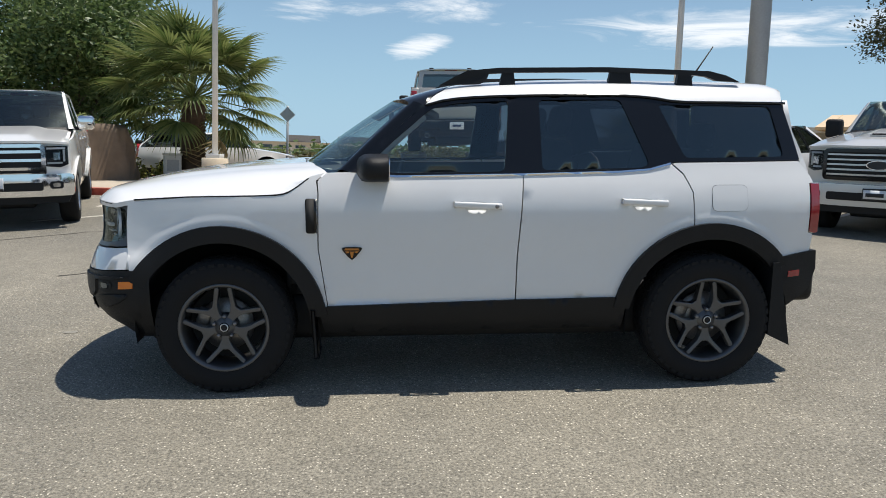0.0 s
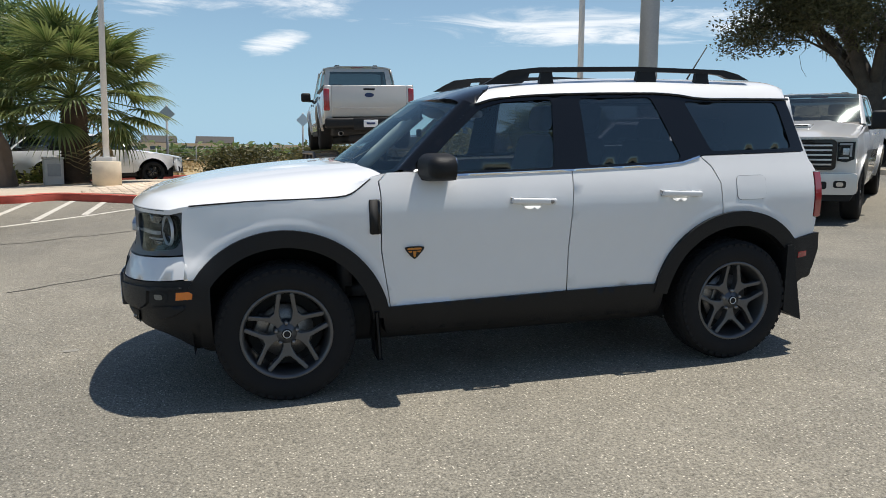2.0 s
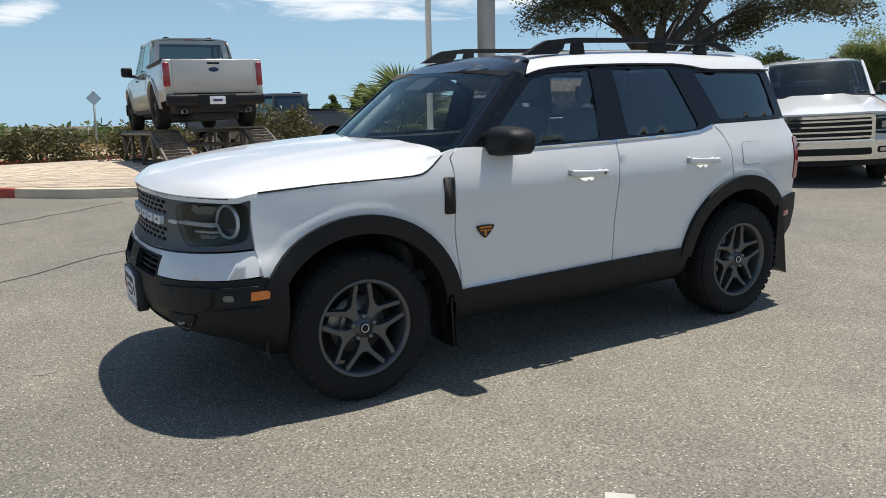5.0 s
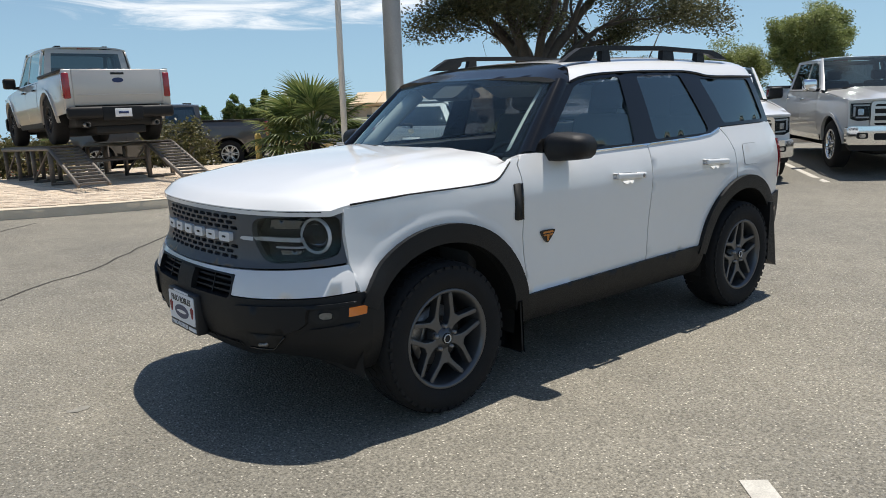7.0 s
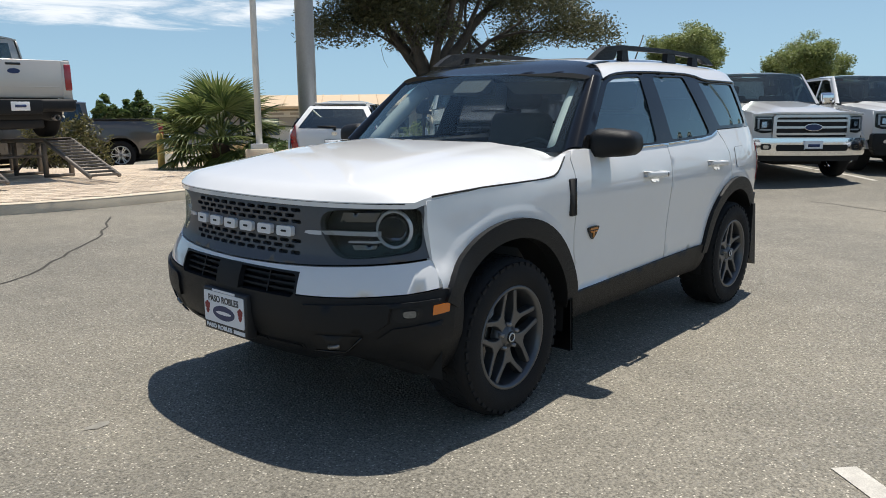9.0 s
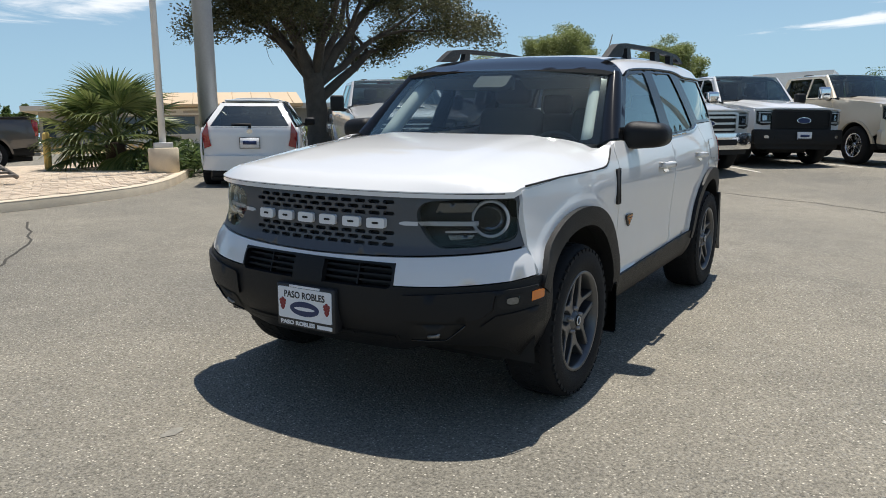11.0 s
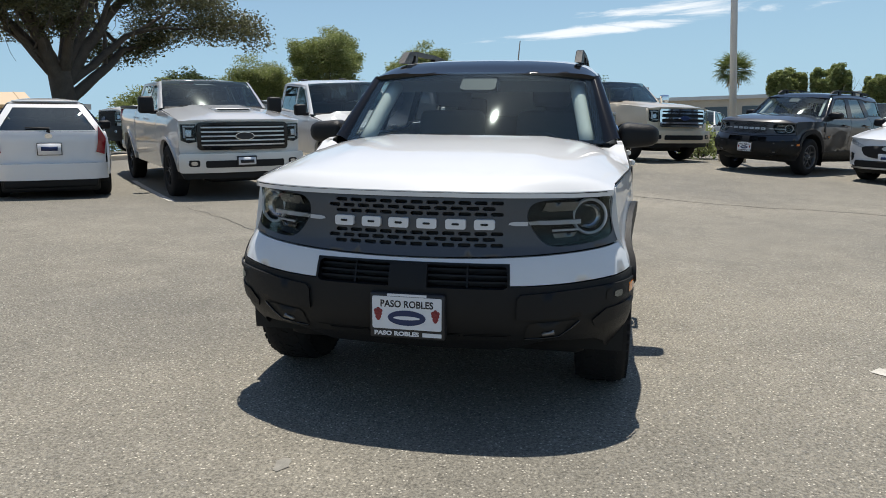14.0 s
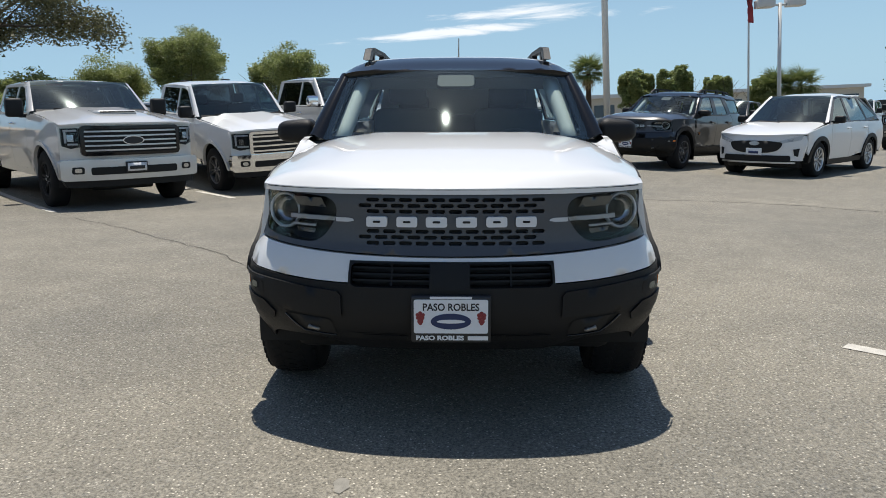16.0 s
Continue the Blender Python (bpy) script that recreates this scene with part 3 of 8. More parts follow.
def front_at(s, z, push=0.0):
    """A point of the nose: s metres from the middle along the bow of the front, at the height z."""
    a = abs(s)
    i = 0
    while i < len(FRONT_RUN) - 2 and a > FRONT_RUN[i + 1]:
        i += 1
    t = (a - FRONT_RUN[i]) / (FRONT_RUN[i + 1] - FRONT_RUN[i])
    p, q = FRONT_LINE[i], FRONT_LINE[i + 1]
    j, k = max(i - 1, 0), min(i + 2, len(FRONT_LINE) - 1)
    d = Vector((FRONT_LINE[k][0] - FRONT_LINE[j][0], FRONT_LINE[k][1] - FRONT_LINE[j][1])).normalized()
    n = Vector((-d.y, d.x))
    if n.x > 0:
        n = -n
    fade = 1.0 - 0.45 * max(0.0, min(1.0, (a - 0.85) / 0.2))
    o = OFF(z) * fade + push
    x, y = p[0] + (q[0] - p[0]) * t + n.x * o, p[1] + (q[1] - p[1]) * t + n.y * o
    y -= 0.030 * max(0.0, min(1.0, (a - 0.70) / 0.25)) * max(0.0, min(1.0, (z - 0.76) / 0.14))
    return Vector((x, math.copysign(y, s), z))


SEC = spline_table([(0.25, 0.84), (0.47, 0.905), (0.70, 0.917), (0.90, 0.930), (0.98, 0.932), (1.05, 0.922), (1.12, 0.902), (1.19, 0.872), (1.25, 0.850), (1.42, 0.785), (1.58, 0.714), (1.64, 0.680)])
PLAN = spline_table([(-2.2, 0.90), (-2.0, 0.93), (-1.8, 0.962), (-1.4, 0.99), (-0.9, 1.0), (0.9, 1.0), (1.35, 0.99), (1.7, 0.965), (1.9, 0.925), (2.1, 0.86)])
AXLES = (-1.335, 1.335)
HUBZ = 0.365


WINGOUT = spline_table([(0.25, 0.0), (0.50, 0.028), (0.60, 0.034), (0.66, 0.033), (0.70, 0.026), (0.74, 0.016), (0.78, 0.003), (0.80, 0.0), (1.06, 0.0)])


def side_at(x, z, push=0.0, s=-1):
    y = SEC(z) * PLAN(x)
    if x < -1.2 and z > 0.72:
        y -= 0.052 * min(1.0, (-1.2 - x) / 0.6) * min(1.0, (z - 0.72) / 0.24)
    if x < -1.60:
        y += WINGOUT(z) * sm(-x, 1.60, 1.80)
    if z < 1.15:
        r = min(math.hypot(x - a, z - HUBZ) for a in AXLES)
        k = max(0.0, min(1.0, (r - 0.580) / 0.03))
        y += 0.006 * (1 - k * k * (3 - 2 * k))
    return Vector((x, s * (y + push), z))


def arc(cx, cz, r, a0, a1, n=20):
    return [(cx + r * math.cos(radians(a0 + (a1 - a0) * i / n)), cz + r * math.sin(radians(a0 + (a1 - a0) * i / n))) for i in range(n + 1)]


ROOFZ = spline_table([(-0.45, 1.572), (-0.36, 1.598), (-0.2, 1.648), (0.0, 1.686), (0.4, 1.712), (0.8, 1.722), (1.2, 1.720), (1.5, 1.716), (1.70, 1.712), (1.78, 1.705), (1.83, 1.690), (1.87, 1.64)])
ROOFEDGE = spline_table([(-0.45, 1.50), (-0.36, 1.53), (-0.254, 1.549), (-0.10, 1.586), (0.326, 1.608), (0.853, 1.612), (0.95, 1.608), (1.06, 1.597), (1.17, 1.580), (1.5, 1.577), (1.87, 1.575)])
ROOFBOW = spline_table([(0.0, 1.0), (0.42, 0.96), (0.70, 0.85), (0.81, 0.75), (0.90, 0.56), (0.95, 0.38), (0.985, 0.16), (1.0, 0.0)])


def roof_at(x, y, push=0.0):
    """The roof: y from -0.716 to 0.716 across, ending on the line over the side windows."""
    k = min(1.0, abs(y) / 0.716)
    e, c = ROOFEDGE(x), ROOFZ(x)
    half = SEC(e) * PLAN(x)
    return Vector((x, y / 0.716 * half, e + (c - e) * ROOFBOW(k) + push))


HOODZ = spline_table([(-2.14, 1.060), (-2.08, 1.076), (-2.0, 1.096), (-1.85, 1.124), (-1.6, 1.158), (-1.3, 1.188), (-1.0, 1.207), (-0.85, 1.213)])
HOODEDGE = spline_table([(-2.14, 1.030), (-1.86, 1.042), (-1.794, 1.046), (-1.518, 1.064), (-1.05, 1.076), (-0.973, 1.092), (-0.853, 1.172), (-0.8, 1.18)])


def hood_nose(y):
    """Where the hood's front edge lies."""
    a = min(abs(y), 0.86)
    for p, q in zip(FRONT_LINE, FRONT_LINE[1:]):
        if q[1] >= a:
            return p[0] + (q[0] - p[0]) * (a - p[1]) / max(1e-6, q[1] - p[1]) - 0.012
    return FRONT_LINE[-1][0]


def hood_half(x):
    """Half the hood's width: it ends just inside the wings."""
    return abs(side_at(x, HOODEDGE(x)).y) - 0.004


def hood_at(x, y):
    k = min(1.0, abs(y) / hood_half(max(x, -1.84)))
    flat = 1 - max(0.0, (k - 0.58) / 0.42) ** 2.3
    dome = 0.013 * sm(0.55 - abs(y), 0.0, 0.12) * sm(x, -2.02, -1.6)
    e, c = 1.034 + 0.052 * (x + 2.1) / 1.2, HOODZ(x) - 0.02 * k * k
    z = e + (c - e) * flat + dome + (HOODEDGE(x) - e) * sm(k, 0.88, 1.0)
    roll = max(0.0, min(1.0, (x - hood_nose(y)) / 0.10))
    return Vector((x, y, 1.030 + (z - 1.030) * (1 - (1 - roll) ** 2.4)))


def ws_at(u, v):
    """The windscreen: u from -1 to 1 across, v from 0 at the cowl to 1 at the header."""
    a = Vector((-0.985 + 0.255 * u * u, 0.775 * u, 1.188 - 0.012 * u * u))
    b = Vector((-0.41 + 0.085 * u * u, 0.668 * u, 1.592 - 0.030 * u * u))
    p = a.lerp(b, v)
    p += Vector((-0.5, 0, 0.75)) * 0.045 * v * (1 - v) * (1 - 0.4 * u * u)
    return p


def sport_utility(name, m, label, colour, roof_colour, plate=True, letters_mat=None, detail=True):
    car = thing(name, m, label, "car")
    lip = {-1: (0, 0.03, 0), 1: (0, -0.03, 0)}
    st = 0.05 if detail else 0.08
    body = part("body", box(-1.78, -0.74, 0.24, 1.86, 0.74, 0.50, bevel=0.05), DARK, car, "black underbody")
    front_arch = arc(AXLES[0], HUBZ, 0.53, 150, 8)
    rear_arch = arc(AXLES[1], HUBZ, 0.53, 165, 36)
    fender = [(-1.823, 1.030), (-1.830, 0.93), (-1.828, 0.80), (-1.808, 0.66)] + front_arch + [(-0.812, 0.44), (-0.783, 0.471), (-0.829, 0.79), (-0.824, 1.085), (-0.832, 1.15), (-0.79, 1.188), (-0.862, 1.172), (-0.976, 1.086), (-1.02, 1.072), (-1.518, 1.061)]
    front_door = [(-0.779, 0.471), (-0.823, 0.79), (-0.818, 1.085), (-0.824, 1.148), (-0.776, 1.190), (-0.67, 1.194), (-0.41, 1.168), (0.275, 1.178), (0.243, 0.75), (0.238, 0.496)]
    rear_door = [(0.245, 0.496), (0.250, 0.75), (0.282, 1.178), (0.82, 1.192), (0.98, 1.204), (1.105, 1.236), (1.168, 1.178), (1.213, 1.085), (1.223, 0.89)] + arc(AXLES[1], HUBZ, 0.53, 102, 165) + [(0.80, 0.500)]
    quarter = [(1.115, 1.238), (1.175, 1.182), (1.220, 1.087), (1.230, 0.89)] + arc(AXLES[1], HUBZ, 0.53, 100, 36) + [(1.80, 0.70), (1.945, 0.735), (1.955, 0.84), (1.923, 0.85), (1.921, 1.13), (1.95, 1.13), (1.93, 1.17), (1.865, 1.25), (1.143, 1.242)]
    dlo = [(-0.67, 1.200), (-0.445, 1.389), (-0.254, 1.545), (-0.10, 1.583), (0.326, 1.604), (0.853, 1.608), (0.928, 1.605), (1.05, 1.595), (1.17, 1.576), (1.80, 1.572), (1.875, 1.256), (1.143, 1.248), (1.109, 1.244), (0.98, 1.210), (0.82, 1.198), (0.277, 1.184), (-0.41, 1.174)]
    g_front = round_corners([(-0.575, 1.212), (-0.425, 1.352), (-0.215, 1.528), (-0.09, 1.560), (0.215, 1.578), (0.175, 1.196), (-0.40, 1.190)], 0.03)
    g_rear = round_corners([(0.385, 1.582), (0.845, 1.588), (0.985, 1.235), (0.94, 1.216), (0.385, 1.204)], 0.03)
    g_quarter = round_corners([(1.06, 1.562), (1.72, 1.556), (1.775, 1.275), (1.19, 1.268)], 0.03)
    crease = [p for ax in AXLES for r in (0.572, 0.588, 0.602, 0.617) for p in arc(ax, HUBZ, r, 175, 5, 60)]
    for s in (-1, 1):
        out = (0, s, 0)
        part("front_wing", sheet(fender, lambda x, z: side_at(x, z, 0, s), lip[s], st, out=out, extra=crease), colour, car)
        fd = part("front_door", sheet(front_door, lambda x, z: side_at(x, z, 0, s), lip[s], st, out=out, extra=crease), colour, car)
        rd = part("rear_door", sheet(rear_door, lambda x, z: side_at(x, z, 0, s), lip[s], st, out=out, extra=crease), colour, car)
        q = part("rear_quarter_panel", sheet(quarter, lambda x, z: side_at(x, z, 0, s), lip[s], st, out=out, extra=crease), colour, car)
        flap = rounded(1.325, 0.982, 1.530, 1.122, 0.03)
        # dark sheet under the flap paints the shade of its thin gap
        part("flap_gap_shade", sheet(rounded(1.3235, 0.9805, 1.5315, 1.1235, 0.031), lambda x, z: side_at(x, z, 0.0012, s), (0, 0, 0), 0.04, out=out), TRIMDARK, q)
        part("fuel_flap", sheet(flap, lambda x, z: side_at(x, z, 0.0028, s), (0, 0, 0), 0.04, out=out), colour, q)
        part("window_surround", sheet(dlo, lambda x, z: side_at(x, z, -0.004, s), (0, -s * 0.010, 0), st, holes=[g_front, g_rear, g_quarter], out=out), GLOSSBLACK, car, "gloss black window surround")
        for nm, g, gm in (("front_window", g_front, GLASSFRONT), ("rear_window", g_rear, GLASSDARK), ("quarter_window", g_quarter, GLASSDARK)):
            part(nm, sheet(g, lambda x, z: side_at(x, z, -0.012, s), (0, 0, 0), 0.05, out=out), gm, car, "tinted window glass")
        strip = [(-0.50, 1.176), (-0.41, 1.166), (0.277, 1.176), (0.82, 1.190), (0.98, 1.202), (1.10, 1.233), (1.10, 1.245), (0.98, 1.213), (0.82, 1.201), (0.277, 1.187), (-0.41, 1.177), (-0.50, 1.187)]
        part("belt_moulding", sheet(strip, lambda x, z: side_at(x, z, 0.006, s), lip[s], 0.06, out=out), CHROME if detail else GLOSSBLACK, car, "bright belt moulding")
        part("drip_moulding", tube([side_at(x, ROOFEDGE(x) - 0.002, 0.001, s) for x in [-0.24 + 2.06 * i / 24 for i in range(25)]], 0.0075, 6), GLOSSBLACK, car, "thin black moulding over the windows")
        # wheel arch mouldings
        for ax, a0, a1 in ((AXLES[0], 151, 6), (AXLES[1], 171, 36)):
            ring = arc(ax, HUBZ, 0.552, a0, a1, 26) + arc(ax, HUBZ, 0.462, a1, a0, 26)
            part("wheel_arch_moulding", sheet(ring, lambda x, z, ax=ax: side_at(x, z, 0.026 - 0.10 * max(0, 0.50 - math.hypot(x - ax, z - HUBZ)), s), (0, -s * 0.07, 0), 0.045, out=out), CLADDING, car, "black plastic arch moulding")
            bm = lathe([(0.47, s * 0.90), (0.47, s * 0.50), (0.1, s * 0.50)], 24, arc=200)
            bmesh.ops.transform(bm, matrix=Matrix.Translation((ax, 0, HUBZ)) @ Matrix.Rotation(radians(10), 4, "Y"), verts=bm.verts)
            part("wheel_well", bm, DARK, body)
        # sill
        sill = [(-0.80, 0.315), (0.85, 0.320), (0.86, 0.505), (0.24, 0.498), (-0.785, 0.474), (-0.83, 0.45)]
        part("sill_moulding", sheet(sill, lambda x, z: side_at(x, max(z, 0.3), 0.018 - 0.35 * max(0.0, 0.37 - z), s), (0, -s * 0.12, 0), 0.035, out=out), CLADDING, car, "black plastic sill")
        # mud flaps
        part("mud_flap", box(-0.845, s * 0.72, 0.235, -0.825, s * 0.935, 0.50, bevel=0.006, m=Matrix.Rotation(radians(-3), 4, "Y")), CLADDING, car, "black mud flap")
        part("mud_flap", prism([(1.685, 0.28), (1.70, 0.27), (1.815, 0.215), (1.80, 0.30), (1.73, 0.69), (1.69, 0.69)], s * 0.935, s * 0.72, lambda u, v, w: (u, w, v)), CLADDING, car, "black mud flap", smooth=False)
        # wing vent, badge
        vent = prism(rounded(-0.888, 0.875, -0.834, 1.058, 0.012), 0.010, -0.02, lambda u, v, w: side_at(u + (0.03 * (0.93 - v) if v < 0.93 else 0), v, w, s))
        part("wing_vent", vent, DARK, car, "black vertical vent behind the wing")
        part("vent_frame", prism([(-0.842, 0.885), (-0.83, 0.875), (-0.828, 1.058), (-0.842, 1.05)], 0.012, -0.01, lambda u, v, w: side_at(u, v, w, s)), GLOSSBLACK, car)
        tri = smooth_line([(-0.695, 0.800), (-0.600, 0.800), (-0.592, 0.787), (-0.640, 0.732), (-0.656, 0.732), (-0.703, 0.787)], 1, True)
        badge = part("badge", prism(tri, 0.010, -0.005, lambda u, v, w: side_at(u, v, w, s)), GLOSSBLACK, fd, "black and orange triangular badge", smooth=False)
        part("badge_bar", prism([(-0.682, 0.793), (-0.613, 0.793), (-0.606, 0.783), (-0.689, 0.783)], 0.013, 0, lambda u, v, w: side_at(u, v, w, s)), BADGEORANGE, badge, smooth=False)
        part("badge_bar", prism([(-0.658, 0.776), (-0.637, 0.776), (-0.643, 0.742), (-0.652, 0.742)], 0.013, 0, lambda u, v, w: side_at(u, v, w, s)), BADGEORANGE, badge, smooth=False)
        part("badge_bar", prism([(-0.684, 0.777), (-0.662, 0.777), (-0.662, 0.768), (-0.676, 0.768)], 0.013, 0, lambda u, v, w: side_at(u, v, w, s)), BADGEORANGE, badge, smooth=False)
        part("badge_bar", prism([(-0.633, 0.777), (-0.611, 0.777), (-0.619, 0.768), (-0.633, 0.768)], 0.013, 0, lambda u, v, w: side_at(u, v, w, s)), BADGEORANGE, badge, smooth=False)
        # door handles: a grey sheet painted as the recess's shade, a bar, a lock cover
        for dr, x0, x1, z0 in ((fd, -0.105, 0.155, 1.028), (rd, 0.81, 1.065, 1.040)):
            cup = smooth_line([(x0 + 0.05, z0 + 0.012), (x1 - 0.06, z0 + 0.012), (x1 - 0.075, z0 - 0.045), (x0 + 0.065, z0 - 0.045)], 2, True)
            part("recess_shade", sheet(cup, lambda x, z: side_at(x, z, 0.0015, s), (0, 0, 0), 0.03, out=out), TRIMLIGHT, dr, "flat grey sheet coloured as the shade of the handle recess")
            bm = bmesh.new()
            c0, c1 = side_at(x0, z0, 0.006, s), side_at(x1, z0 - 0.012, 0.006, s)
            mid = side_at((x0 + x1) / 2, z0 - 0.006, 0.0, s)
            ang = math.atan2(-(c1.z - c0.z), c1.x - c0.x)
            q2 = Matrix.Translation((mid.x, mid.y + s * 0.030, mid.z)) @ Matrix.Rotation(ang, 4, "Y")
            box(-(x1 - x0) / 2, -0.011, -0.016, (x1 - x0) / 2, 0.011, 0.016, bevel=0.009, seg=3, m=q2, bm=bm)
            for e in (-1, 1):
                box(e * (x1 - x0) * 0.40 - 0.022, -s * 0.038, -0.013, e * (x1 - x0) * 0.40 + 0.022, 0, 0.013, bevel=0.004, m=q2, bm=bm)
            part("door_handle", bm, colour, dr)
            lipline = [(x0 + 0.074, z0 - 0.033), (x1 - 0.084, z0 - 0.035), (x1 - 0.092, z0 - 0.046), (x1 - 0.108, z0 - 0.052), (x0 + 0.098, z0 - 0.050), (x0 + 0.082, z0 - 0.044)]
            part("recess_lip", sheet(lipline, lambda x, z: side_at(x, z, 0.003 + 0.45 * (z0 - 0.030 - z), s), (0, -s * 0.01, 0), 0.02, out=out), colour, dr)
            if dr is fd and detail:
                lock = lathe([(0.0, 0.002), (0.007, 0.002), (0.008, 0.0), (0.011, 0.0), (0.012, -0.004)], 16, axis="z")
                bmesh.ops.transform(lock, matrix=q2 @ Matrix.Translation(((x1 - x0) / 2 - 0.030, s * 0.0125, 0)) @ Matrix.Rotation(radians(90 if s < 0 else -90), 4, "X"), verts=lock.verts)
                part("lock_cylinder", lock, STEEL, dr, "round steel lock")
        # mirror
        bm = box(-0.108, -0.118, -0.080, 0.108, 0.118, 0.080, bevel=0.062, seg=5)
        for v in bm.verts:
            t = (v.co.y * s + 0.118) / 0.236
            v.co.z *= 1.0 - 0.26 * t
            v.co.x = v.co.x * (1.0 - 0.12 * t) + 0.03 * t
            if v.co.x > 0.070:
                v.co.x = 0.070
        bmesh.ops.translate(bm, verts=bm.verts, vec=(-0.520, s * 0.968, 1.218))
        mirror = part("door_mirror", bm, CLADDING, car, "black door mirror")
        part("mirror_glass", prism(rounded(-0.095, -0.060, 0.093, 0.058, 0.03), 0.0, 0.004, lambda u, v, w: (-0.448 + w, s * 0.968 + u, 1.215 + v)), CHROME, mirror, "mirror glass", smooth=False)
        part("mirror_arm", box(-0.60, min(s * 0.84, s * 0.90), 1.145, -0.48, max(s * 0.84, s * 0.90), 1.19, bevel=0.015), CLADDING, mirror)
        # roof rail
        line = [(-0.16, 1.662), (-0.07, 1.712), (0.0, 1.744), (0.18, 1.762), (0.8, 1.771), (1.40, 1.754), (1.50, 1.730), (1.58, 1.692)]
        under = [(1.44, 1.700), (1.38, 1.722), (1.30, 1.731), (0.8, 1.743), (0.27, 1.735), (0.12, 1.727), (0.11, 1.700), (0.07, 1.67)]

        def railed(u, v, w):
            return (u, s * (0.585 - 0.07 * max(0, -u)) + w + s * 0.01 * (1.75 - v) / 0.1, v)
        part("roof_rail", prism(line + under, -0.022, 0.022, railed, bevel=0.004), CLADDING, car, "black raised roof rail", smooth=False)
        for x0, x1 in ((0.20, 0.26), (0.82, 0.93), (1.22, 1.29)):
            part("rail_foot", prism([(x0 - 0.02, 1.665), (x1 + 0.01, 1.665), (x1, 1.752), (x0, 1.752)], -0.018, 0.018, railed), CLADDING, car, smooth=False)
        # pillar between windscreen and side window
        bm = bmesh.new()
        rows = []
        for i in range(13):
            t = i / 12
            inn = ws_at(s * 1.0, t)
            xo, zo = (-0.67 + (-0.254 + 0.67) * t, 1.20 + (1.548 - 1.20) * t)
            outp = side_at(xo, zo, -0.004, s)
            m2 = inn.lerp(outp, 0.5) + Vector((-0.012, s * 0.022, 0.016))
            rows.append([bm.verts.new(p) for p in (inn + Vector((0.03, -s * 0.02, -0.02)), inn, inn.lerp(m2, 0.5) + Vector((-0.004, s * 0.006, 0.006)), m2, m2.lerp(outp, 0.5) + Vector((-0.003, s * 0.006, 0.003)), outp)])
        for a, b in zip(rows, rows[1:]):
            for k in range(5):
                bm.faces.new((a[k], a[k + 1], b[k + 1], b[k]))
        bmesh.ops.recalc_face_normals(bm, faces=bm.faces)
        part("windscreen_pillar", bm, GLOSSBLACK, car, "gloss black pillar")
        part("inner_pillar", tube([ws_at(s * 0.95, t) + Vector((0.07, -s * 0.045, -0.055)) for t in (0, 0.25, 0.5, 0.75, 1)], 0.048, 10), TRIMLIGHT, car)
        # tail lamp
        tl = [(1.928, 0.855), (1.955, 0.845), (1.985, 0.85), (1.985, 1.125), (1.928, 1.125)]
        part("tail_lamp", sheet(tl, lambda x, z: side_at(x, z, 0.006, s), lip[s], 0.05, out=out), REDLENS, car, "red tail lamp")
        # headlamp
        e = A_END - 0.028
        lamp = smooth_line([(0.478, 0.925), (0.495, 0.978), (0.56, 0.997), (e - 0.06, 1.004), (e, 0.998), (e + 0.004, 0.93), (e - 0.004, 0.855), (e - 0.05, 0.822), (0.64, 0.796), (0.565, 0.802), (0.51, 0.86)], 2, True)
        lampout = (-1, s * 0.5, 0)

        def laid(pts, push, lip=(0.02, 0, 0), step=0.03):
            return sheet([(s * u, v) for u, v in pts], lambda a, z: front_at(a, z, push), lip, step, out=lampout)
        lens = part("headlamp", laid(lamp, -0.003, (0, 0, 0), 0.05), LENS, car, "clear headlamp lens over dark bezel")
        part("lamp_bezel", sheet([(s * u, v) for u, v in lamp], lambda a, z: front_at(a, z, -0.060 - 0.012 * math.sin(60 * z)), (0, 0, 0), 0.035, out=lampout), LAMPDARK, lens)
        rim = sheet([(s * u, v) for u, v in lamp], lambda a, z: front_at(a, z, -0.006), (0.07, -s * 0.03, 0), 0.05, out=lampout)
        bmesh.ops.delete(rim, geom=[f for f in rim.faces if len(f.verts) == 3], context="FACES_ONLY")
        part("lamp_wall", rim, LAMPDARK, lens)
        c = front_at(s * (e - 0.128), 0.915, -0.036)
        q3 = Matrix.Translation(c) @ (Vector((-1.0, s * 0.40, 0.02))).to_track_quat("Z", "Y").to_matrix().to_4x4()
        for nm, pr, mt in (("light_ring", [(0.067, 0.0), (0.070, 0.009), (0.076, 0.010), (0.080, 0.004), (0.081, -0.004)], LIGHTGUIDE), ("ring_shroud", [(0.066, 0.0), (0.060, -0.012), (0.056, -0.016)], LAMPDARK),
                           ("lamp_reflector", [(0.056, -0.012), (0.050, -0.022), (0.040, -0.026)], LAMPINNER), ("projector_lens", [(0.0, 0.002), (0.018, -0.002), (0.031, -0.014), (0.036, -0.026)], LENS), ("projector_backing", [(0.0, -0.030), (0.058, -0.030)], LAMPDARK)):
            bm = lathe(pr, 36, axis="z")
            bmesh.ops.transform(bm, matrix=q3, verts=bm.verts)
            part(nm, bm, mt, lens)
        end = e - 0.20
        part("light_bar", sheet([(s * u, v) for u, v in [(0.405, 0.893), (0.43, 0.888), (end, 0.890), (end, 0.908), (0.43, 0.905), (0.41, 0.901)]], lambda a, z: front_at(a, z, 0.005 if abs(a) < 0.49 else -0.014), (0.02, 0, 0), 0.025, out=lampout), LIGHTGUIDE, lens, "pale light bar")
